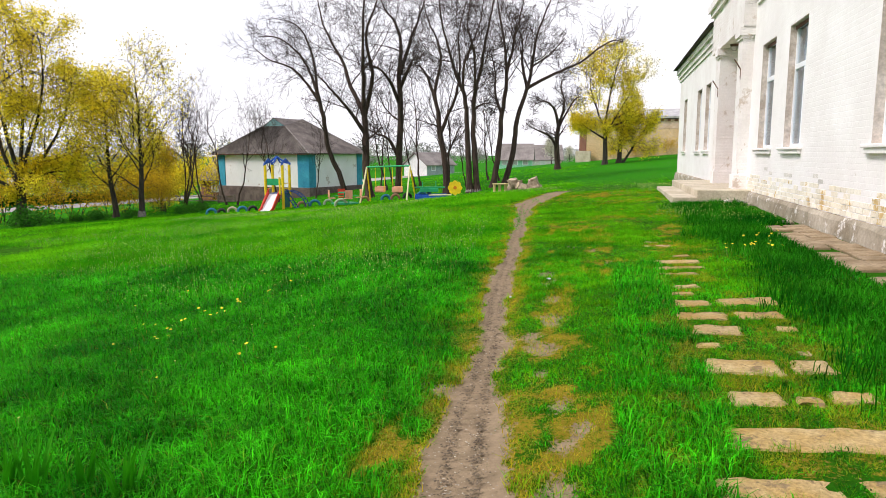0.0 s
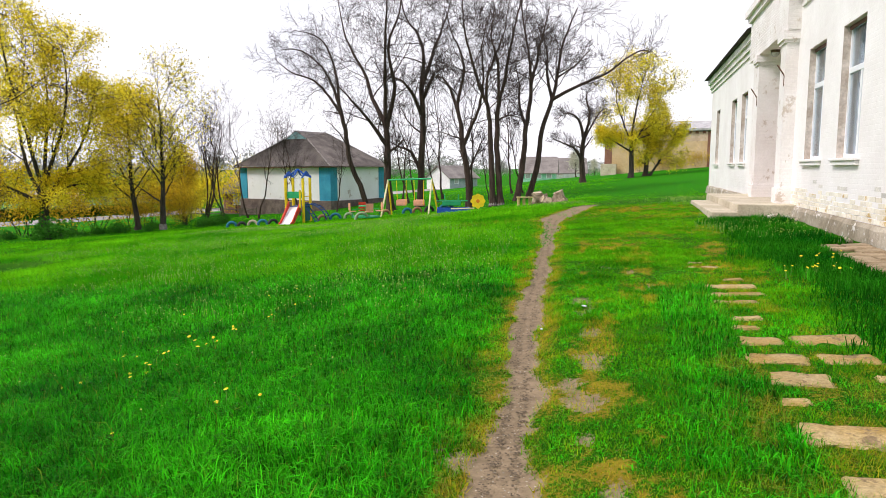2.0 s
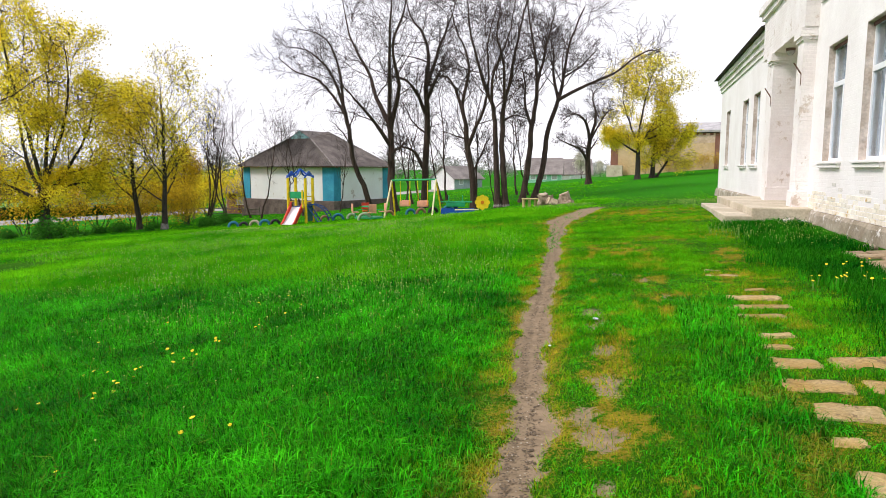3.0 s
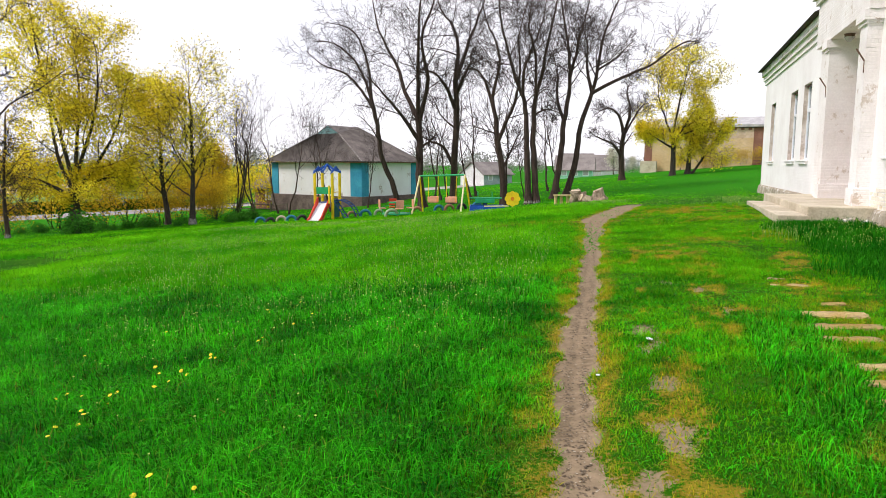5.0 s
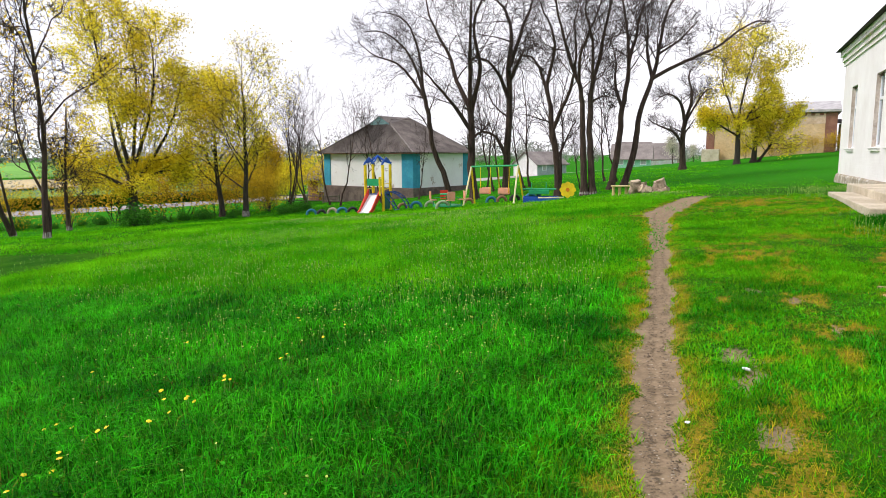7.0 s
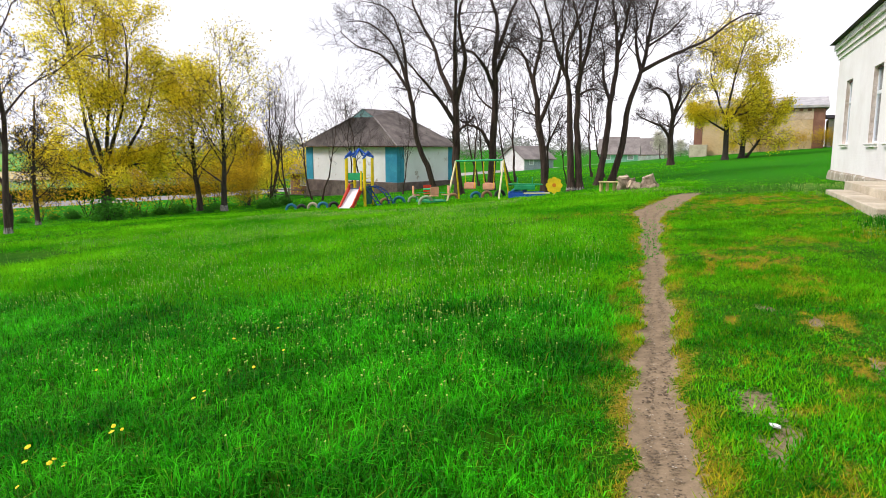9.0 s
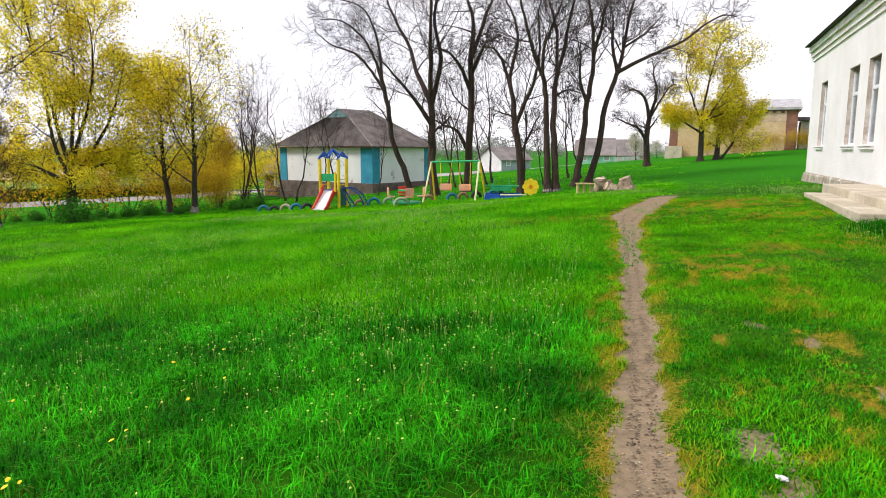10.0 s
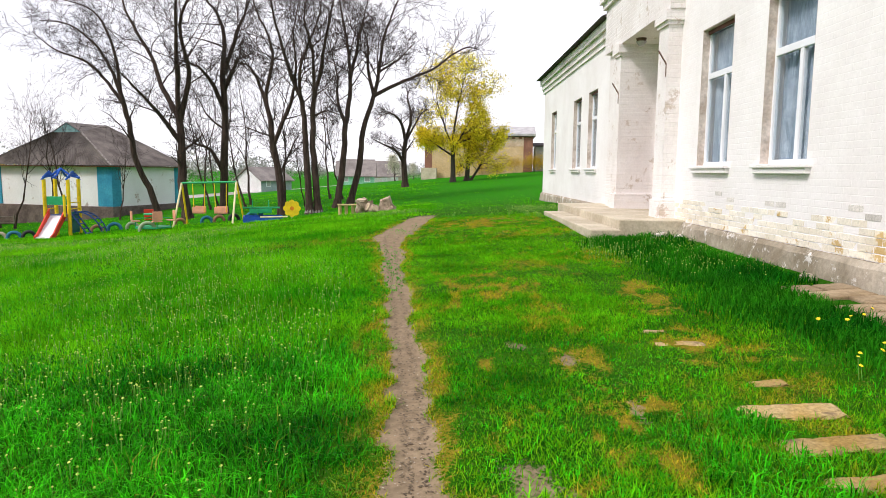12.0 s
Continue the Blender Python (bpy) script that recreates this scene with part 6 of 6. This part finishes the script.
# Wide blade-to-blade tone paints in the highlights and the shaded gaps.
M_GRASS = surf("lush spring grass", (0.003, 0.16, 0.001), (0.038, 0.46, 0.002), 0.8, 0.6, 6.0, 0.0, grain=0.5, island=0.85, translucent=0.25, spec=0.05)
# Paler than the near grass: flowering, plus sunlit blade tops put into the colour.
M_MEADOW = surf("flowering meadow grass with lit tops in its colour", (0.025, 0.29, 0.0008), (0.17, 0.58, 0.003), 0.35, 0.7, 1.3, 0.0, grain=0.35, island=0.5, translucent=0.4, spec=0.02)
attr_mix(M_MEADOW, "dry", (0.42, 0.32, 0.03))
attr_mix(M_GRASS, "dry", (0.38, 0.27, 0.035))


def scatter(x0, x1, y0, y1, density, seed):
    rg = np.random.default_rng(seed)
    n = int((x1 - x0) * (y1 - y0) * density)
    return rg.uniform(x0, x1, n), rg.uniform(y0, y1, n), rg


def keep_off(x, y):
    """Places where grass may stand: off the steps, the slabs and the building."""
    ok = (x < WX - 0.2 - 0.22 * fbm(y * 1.5, x * 1.5, 41)) & ~((x > 2.42) & (y > 5.0) & (y < 12.6)) & ~((x > 1.47) & (y > 17.4) & (y < 24.4))
    for cx, cy, hx, hy in SLABS:
        ok &= ~((np.abs(x - cx) < hx - 0.05) & (np.abs(y - cy) < hy - 0.045 - 0.03 * np.sin(x * 23 + cy * 9)))
    return ok


def tussocks(x0, x1, y0, y1, density, per, spread, seed):
    """Blades gathered in tufts: places, and the way each blade leans out of its tuft."""
    x, y, rg = scatter(x0, x1, y0, y1, density, seed)
    n = len(x)
    k = max(1, n // per)
    cx, cy = rg.uniform(x0, x1, k), rg.uniform(y0, y1, k)
    own = rg.integers(0, k, n)
    loose = rg.random(n) < 0.35
    ox, oy = rg.normal(0, spread, n), rg.normal(0, spread, n)
    out = np.arctan2(oy, ox) + rg.normal(0, 0.6, n)
    return np.where(loose, x, cx[own] + ox), np.where(loose, y, cy[own] + oy), np.where(loose, rg.uniform(0, 6.28, n), out), rg


def lawn(name, zones, hmul, wid, seed, material, simple=False):
    xs, ys, hs, ws, ds, ls, bs = [], [], [], [], [], [], []
    for i, (x0, x1, y0, y1, density) in enumerate(zones):
        x, y, toward, rg = tussocks(x0, x1, y0, y1 + 1.5, density, 26, 0.035 + wid * 3, seed + i)
        n = len(x)
        fade = np.clip((y - y0) / 1.5, 0, 1) * np.clip((y1 + 1.5 - y) / 1.5, 0, 1) if y0 > 3 else np.clip((y1 + 1.5 - y) / 1.5, 0, 1)
        bare, dry = masks(x, y)
        off = path_off(x, y)
        right = x > np.interp(y, PATH_Y, PATH_X)
        clump = fbm(x * 0.9, y * 0.9, 11)
        tuft = fbm(x * 4.5, y * 4.5, 13)
        # trampled strip beside the path, tall grass on the meadow and along the wall
        tall = np.where(right, np.clip((x - 1.2) / 1.0, 0, 1) * 0.45 + 0.12, np.clip((off - 0.12) / 0.7, 0, 1) * 0.75 + 0.25)
        mid = right & (x > 0.05) & (x < 0.6) & (y < 9)
        tall = np.where(mid, 0.55, tall)
        height = (0.045 + 0.16 * tall * (0.35 + 0.9 * clump + 0.5 * (tuft - 0.5))) * rg.uniform(0.55, 1.25, n) * hmul * (1 - 0.6 * dry)
        open_side = x > -1.2 - 1.25 * (y - 1.3) - 0.8 * fbm(y * 1.3, x * 1.3, 43)
        take = (rg.random(n) < fade) & (rg.random(n) > bare * 1.4) & (rg.random(n) > dry * 0.65) & (rg.random(n) < 2.2 * tuft - 0.2) & keep_off(x, y) & ~((x > 1.1) & (y > 8) & (rg.random(n) < 0.75)) & ((open_side if wid < 0.01 else ~open_side) | (y > 10) | (y < 2.2))
        xs.append(x[take]), ys.append(y[take]), hs.append(height[take]), bs.append(toward[take])
        ws.append((wid * rg.uniform(0.6, 1.4, n))[take])
        ds.append(np.clip(dry * 0.9 + 0.5 * (rg.random(n) < 0.012) + rg.normal(0, 0.06, n), 0, 1)[take])
        ls.append(rg.uniform(0.25, 1.25, n)[take])
    c = np.concatenate
    return blades(name, "thick green spring grass with dry patches beside the path", c(xs), c(ys), c(hs), c(ws), c(ls), c(ds), material, seed, simple, c(bs))


lawn("grass", [(-7.5, -0.5, 2.1, 5.0, 6500), (-0.5, 2.6, 2.3, 5.5, 5000)], 0.95, 0.006, 100, M_GRASS)
lawn("grass", [(-12.0, -0.8, 5.0, 10.0, 3100), (-0.8, 3.2, 5.5, 10.0, 2600)], 0.97, 0.0068, 150, M_GRASS)
M_SHORT = surf("short trampled turf", (0.022, 0.22, 0.001), (0.125, 0.5, 0.002), 0.8, 0.75, 3.0, 0.0, grain=0.4, island=0.45, translucent=0.3, spec=0.02)
attr_mix(M_SHORT, "dry", (0.53, 0.395, 0.018))
M_DEEP = surf("deep green rank grass", (0.005, 0.11, 0.003), (0.03, 0.24, 0.005), 0.6, 0.7, 2.3, 0.0, grain=0.4, island=0.4, translucent=0.3, spec=0.02)


def turf(zones, seed):
    """Short trampled grass beside the path and the slabs."""
    xs, ys, hs, ws, ds, ls = [], [], [], [], [], []
    for i, (x0, x1, y0, y1, density) in enumerate(zones):
        x, y, rg = scatter(x0, x1, y0, y1, density, seed + i)
        bare, dry = masks(x, y)
        n = len(x)
        take = (rg.random(n) > bare * 1.1) & keep_off(x, y) & (rg.random(n) < 0.45 + 0.9 * fbm(x * 5, y * 5, 17))
        h = (0.03 + 0.06 * fbm(x * 3, y * 3, 19) * (1 - 0.4 * dry)) * rg.uniform(0.5, 1.4, n)
        xs.append(x[take]), ys.append(y[take]), hs.append(h[take]), ws.append((0.0062 * (y0 + 4) / 8 * rg.uniform(0.6, 1.4, n))[take])
        ds.append(np.clip(dry * rg.uniform(0.0, 1.5, n) + rg.normal(0.02, 0.12, n), 0, 1)[take]), ls.append(rg.uniform(0.3, 1.1, n)[take])
    c = np.concatenate
    return blades("grass", "short trampled turf with straw-coloured patches", c(xs), c(ys), c(hs), c(ws), c(ls), c(ds), M_SHORT, seed, True)


turf([(-1.5, 2.4, 2.3, 6.0, 10000), (-1.9, 2.4, 6.0, 10.0, 8000), (-2.6, 2.4, 10.0, 16.0, 4200), (-4, 2.4, 16, 24, 2000)], 500)


def rank(zones, seed):
    """Tall dark grass along the foot of the wall."""
    xs, ys, hs, ws, ls = [], [], [], [], []
    for i, (x0, x1, y0, y1, density) in enumerate(zones):
        x, y, rg = scatter(x0, x1, y0, y1, density, seed + i)
        n = len(x)
        edge = np.clip((x - 0.6 - 1.3 * fbm(y * 0.9, x * 0.9, 23)) / 0.8, 0, 1)
        take = (rg.random(n) < edge) & keep_off(x, y)
        xs.append(x[take]), ys.append(y[take]), hs.append(((0.09 + 0.16 * fbm(x * 2, y * 2, 29)) * rg.uniform(0.6, 1.2, n))[take])
        ws.append((0.009 * rg.uniform(0.6, 1.4, n))[take]), ls.append(rg.uniform(0.2, 0.9, n)[take])
    c = np.concatenate
    return blades("grass", "rank dark green grass along the school wall", c(xs), c(ys), c(hs), c(ws), c(ls), np.zeros(len(c(xs))), M_DEEP, seed)


rank([(1.1, 3.1, 3.0, 9.0, 1500), (1.1, 3.1, 9.0, 17.4, 2000)], 600)
lawn("grass", [(-8, 3.1, -6, 2.2, 220), (-14, -1.5, 2.0, 10.0, 420)], 1.0, 0.014, 400, M_GRASS, True)
lawn("grass", [(-15, 3.2, 10.0, 16.0, 2400), (-20, 3.2, 16.0, 24.0, 900)], 1.05, 0.011, 200, M_MEADOW, True)
lawn("grass", [(-30, 3.2, 24.0, 38.0, 230), (-30, -20, 10, 24, 200), (-30, 10, 38.0, 70.0, 40), (-44, -30, 20, 50, 40)], 0.8, 0.03, 300, M_MEADOW, True)

# ---- wild flowers ----
M_DANDELION = surf("dandelion petals", (0.74, 0.55, 0.003), (0.88, 0.68, 0.006), 20, 0.6, 60, 0.0)
M_WHITEFLOWER = surf("tiny yellow-green petals", (0.30, 0.46, 0.03), (0.55, 0.64, 0.12), 20, 0.6, 60, 0.0, island=0.1)
M_STEM = surf("flower stalk", (0.10, 0.26, 0.03), (0.16, 0.34, 0.05), 10, 0.6, 40, 0.0)


def bloom(name, label, spots, r, lift, petals, material, seed):
    """Stalks with a small domed head of petals at each spot."""
    rg = random.Random(seed)
    v, f = [], []
    sv, sf = [], []
    xs = np.array([p[0] for p in spots])
    ys = np.array([p[1] for p in spots])
    zs = relief(xs, ys)
    for x, y, z in zip(xs, ys, zs):
        h = lift * rg.uniform(0.7, 1.25)
        c = Vector((x + rg.uniform(-0.02, 0.02), y, z + h))
        tilt = Vector((rg.uniform(-0.4, 0.4), rg.uniform(-0.7, 0.1), 1)).normalized()
        u = tilt.orthogonal().normalized()
        w = tilt.cross(u)
        rr = r * rg.uniform(0.75, 1.2)
        b = len(v)
        v.append(tuple(c + tilt * rr * 0.45))
        for i in range(petals):
            a = 6.283 * i / petals
            k = 1.0 if i % 2 else 0.82
            v.append(tuple(c + (u * math.cos(a) + w * math.sin(a)) * rr * k))
        for i in range(petals):
            f.append((b, b + 1 + i, b + 1 + (i + 1) % petals))
        b = len(sv)
        s = Vector((0.003, 0, 0))
        g = Vector((x, y, z))
        sv += [tuple(g - s), tuple(g + s), tuple(c + s), tuple(c - s)]
        sf.append((b, b + 1, b + 2, b + 3))
    ob = thing(name, label, "flowers", kind="stuff")
    raw("flower_head", v, f, material, ob)
    raw("flower_stalk", sv, sf, M_STEM, ob)
    return ob


rng = random.Random(77)
DANDELIONS = [(-2.71, 4.82), (-2.43, 4.88), (-4.1, 7.14), (-4.03, 6.72), (-4.71, 6.18), (-4.6, 6.2), (-4.47, 6.2), (-4.13, 6.08), (-4.08, 6.11), (-3.96, 5.72), (-4.01, 5.57), (-3.8, 5.36), (-4.38, 5.27), (-4.24, 5.32), (-3.98, 7.66), (-4.07, 7.1), (-4.01, 6.67), (-4.07, 6.05), (-3.83, 6.22), (-4.04, 5.78), (-3.94, 5.66), (-4.23, 6.7), (-3.92, 6.44), (-4.8, 9.0), (-4.12, 7.2), (-4.05, 6.77), (-4.04, 7.82), (-5.5, 8.2), (-4.79, 9.05), (-2.68, 4.9), (-3.02, 4.32)]
DANDELIONS += [(rng.gauss(-4.6, 0.7), rng.gauss(7.6, 0.9)) for _ in range(5)] + [(rng.gauss(1.75, 0.15), rng.gauss(9.5, 0.25)) for _ in range(12)] + [(rng.gauss(2.1, 0.15), rng.gauss(10.6, 0.2)) for _ in range(6)]
bloom("dandelions", "yellow dandelions scattered in the grass", DANDELIONS, 0.016, 0.13, 12, M_DANDELION, 1)
rg = np.random.default_rng(5)
cand = np.stack([rg.uniform(-18, 3.0, 60000), rg.uniform(3, 30, 60000)], 1)
dens = np.clip(fbm(cand[:, 0] * 0.35, cand[:, 1] * 0.35, 31) - 0.42, 0, 1) * 3.2
dens *= np.where(path_off(cand[:, 0], cand[:, 1]) > 0.5, 1, 0.05) * np.where((cand[:, 0] > -1), np.where(cand[:, 0] < 1, 0.12, 0.8), 1)
white = cand[(rg.random(60000) < np.where(cand[:, 1] > 8, 0.95, 0.25) * dens * np.clip((cand[:, 1] - 4) / 8, 0.1, 1)) & keep_off(cand[:, 0], cand[:, 1])]
bloom("wildflowers", "tiny pale yellow-green wild flowers among the grass", [tuple(p) for p in white], 0.0085, 0.1, 6, M_WHITEFLOWER, 2)

# ---- broad-leaved weeds, iris tufts and litter ----
M_WEED = surf("broad weed leaves", (0.01, 0.2, 0.002), (0.055, 0.4, 0.005), 1.2, 0.6, 8, 0.0, island=0.4, translucent=0.35, spec=0.1)
rg = np.random.default_rng(15)
wx, wy = rg.uniform(-13, -1.6, 9000), rg.uniform(5.5, 20, 9000)
keep = fbm(wx * 0.5, wy * 0.5, 37) > 0.47
wx, wy = wx[keep], wy[keep]
wz = relief(wx, wy) + rg.uniform(0.06, 0.17, len(wx))
v, f = leaf_cloud(list(zip(wx, wy, wz)), 22000, 0.013, 3, 0.05)
tagged(raw("weeds", v, f, M_WEED), "low broad-leaved weeds among the meadow grass", "weeds", kind="stuff")
for k, (x, y) in enumerate([(-2.63, 2.87), (-2.37, 2.9), (-2.12, 2.88), (-2.8, 2.88)]):
    rgi = random.Random(k)
    tuft = thing("iris_tuft", "tuft of broad sword-shaped iris leaves", "plant", Matrix.Translation((x, y, gz(x, y) - 0.02)), "iris tufts")
    for i in range(9):
        a, ln, w = rgi.uniform(0, 6.28), rgi.uniform(0.2, 0.34), rgi.uniform(0.012, 0.02)
        d = Vector((math.cos(a), math.sin(a), 0))
        s = Vector((-d.y, d.x, 0))
        b = d * rgi.uniform(0.0, 0.07)
        lean = rgi.uniform(0.1, 0.4)
        rows = [(b + d * ln * lean * q * q + Vector((0, 0, ln * q)), w * (1 - q ** 2.5)) for q in (0, 0.3, 0.6, 0.85, 1.0)]
        bm = zero()
        pr = None
        for c, ww in rows:
            cur = [bm.verts.new(c - s * ww), bm.verts.new(c + d * 0.004), bm.verts.new(c + s * ww)]
            if pr:
                bm.faces.new((pr[0], pr[1], cur[1], cur[0]))
                bm.faces.new((pr[1], pr[2], cur[2], cur[1]))
            pr = cur
        part("leaf", bm, M_WEED, tuft)
M_PAPER = surf("dirty white paper", (0.7, 0.69, 0.66), (0.8, 0.79, 0.77), 10, 0.9, 60, 0.2)
for k, (x, y, s) in enumerate(((-0.66, 7.99, 0.028), (-0.95, 7.0, 0.016))):
    ob = part("paper_scrap", lump(s, k + 3, 0.35, 1), M_PAPER)
    ob.matrix_basis = pose(x, y, gz(x, y) + 0.012, 0, 0, 30 * k)
    tagged(ob, "crumpled scrap of dirty white paper on earth", "litter", "litter by the path")

# ---- earth clods and pebbles trodden into the path ----


def crumbs(name, label, n, seed, material, spot, size):
    rg = np.random.default_rng(seed)
    x, y = spot(rg, n)
    b, _ = masks(x, y)
    ok = rg.random(len(x)) < b
    x, y = x[ok], y[ok]
    n = len(x)
    z = relief(x, y) - 0.012
    s = size * rg.uniform(0.4, 1.3, n) ** 1.5
    ang = rg.uniform(0, 6.28, n)
    corner = np.array([(1, 0, 0), (0.3, 0.9, 0), (-0.8, 0.5, 0), (-0.6, -0.8, 0), (0.5, -0.9, 0), (0.1, 0.05, 0.35)])
    v = corner[None] * s[:, None, None] * rg.uniform(0.7, 1.3, (n, 6, 1))
    c, sn = np.cos(ang)[:, None], np.sin(ang)[:, None]
    v = np.stack([v[..., 0] * c - v[..., 1] * sn + x[:, None], v[..., 0] * sn + v[..., 1] * c + y[:, None], v[..., 2] + z[:, None]], -1).reshape(-1, 3)
    q = np.arange(n)[:, None] * 6
    f = np.concatenate([q + np.array([[i, (i + 1) % 5, 5]]) for i in range(5)])
    ob = raw(name, v.tolist(), f.tolist(), material)
    return tagged(ob, label, "earth", kind="stuff")


def in_ruts(rg, n):
    y = 2.3 + 18 * rg.random(n) ** 1.6
    side = np.where(rg.random(n) < 0.5, -0.35, 0.4)
    lane = side * np.interp(y, PATH_Y, PATH_W) + rg.normal(0, 0.022, n)
    return np.interp(y, PATH_Y, PATH_X) + lane, np.round(y / 0.07) * 0.07 + rg.normal(0, 0.016, n)


def on_path(rg, n):
    y = 2.3 + 20 * rg.random(n) ** 1.4
    return np.interp(y, PATH_Y, PATH_X) + rg.normal(0, 0.16, n), y


M_CLOD = surf("dark trodden earth", (0.09, 0.066, 0.042), (0.15, 0.112, 0.07), 6, 0.95, 60, 0.3, island=0.3)
M_PEBBLE = surf("pale grit", (0.27, 0.23, 0.17), (0.38, 0.33, 0.25), 6, 0.9, 60, 0.3, island=0.3)
crumbs("earth_clods", "dark earth clods pressed into the path by tyres", 7000, 1, M_CLOD, in_ruts, 0.0065)
crumbs("grit", "pale grit and crumbs lying on the path", 3500, 2, M_PEBBLE, on_path, 0.0045)

# ---- bricks of the lowest courses, where the whitewash has worn ----
rng = random.Random(13)
brick_me = []
for k in range(3):
    bm = box(zero(), -0.012, -0.128, -0.035, 0.02, 0.128, 0.035)
    for v in bm.verts:
        v.co += Vector((rng.uniform(-0.003, 0.003), rng.uniform(-0.004, 0.004), rng.uniform(-0.004, 0.004)))
    me = bpy.data.meshes.new("brick")
    bm.to_mesh(me)
    bm.free()
    brick_me.append(me)
for me in list(brick_me):
    me.materials.append(M_BRICKBARE)
grey_me = brick_me[0].copy()
grey_me.materials.clear()
grey_me.materials.append(M_GREYBRICK)
for c in range(5):
    z = PL + 0.045 + c * 0.082
    y = 8.2 + (0.135 if c % 2 else 0.0)
    while y < 18.1:
        if not (c >= 3 and rng.random() < 0.45):
            o = new("brick", rng.choice(brick_me))
            o.matrix_basis = pose(WX + 0.008 + rng.uniform(-0.004, 0.003), y, z + rng.uniform(-0.003, 0.003), rng.uniform(-0.6, 0.6), 0, rng.uniform(-0.8, 0.8))
            o.parent = wall_s
        y += 0.27
for y, z in ((16.2, 1.14), (15.75, 1.06), (14.5, 1.06), (14.2, 1.06), (12.6, 1.1), (12.3, 1.02)):
    o = new("brick", grey_me)
    o.matrix_basis = pose(WX + 0.0095, y, z, 0, 0, 0)
    o.parent = wall_s
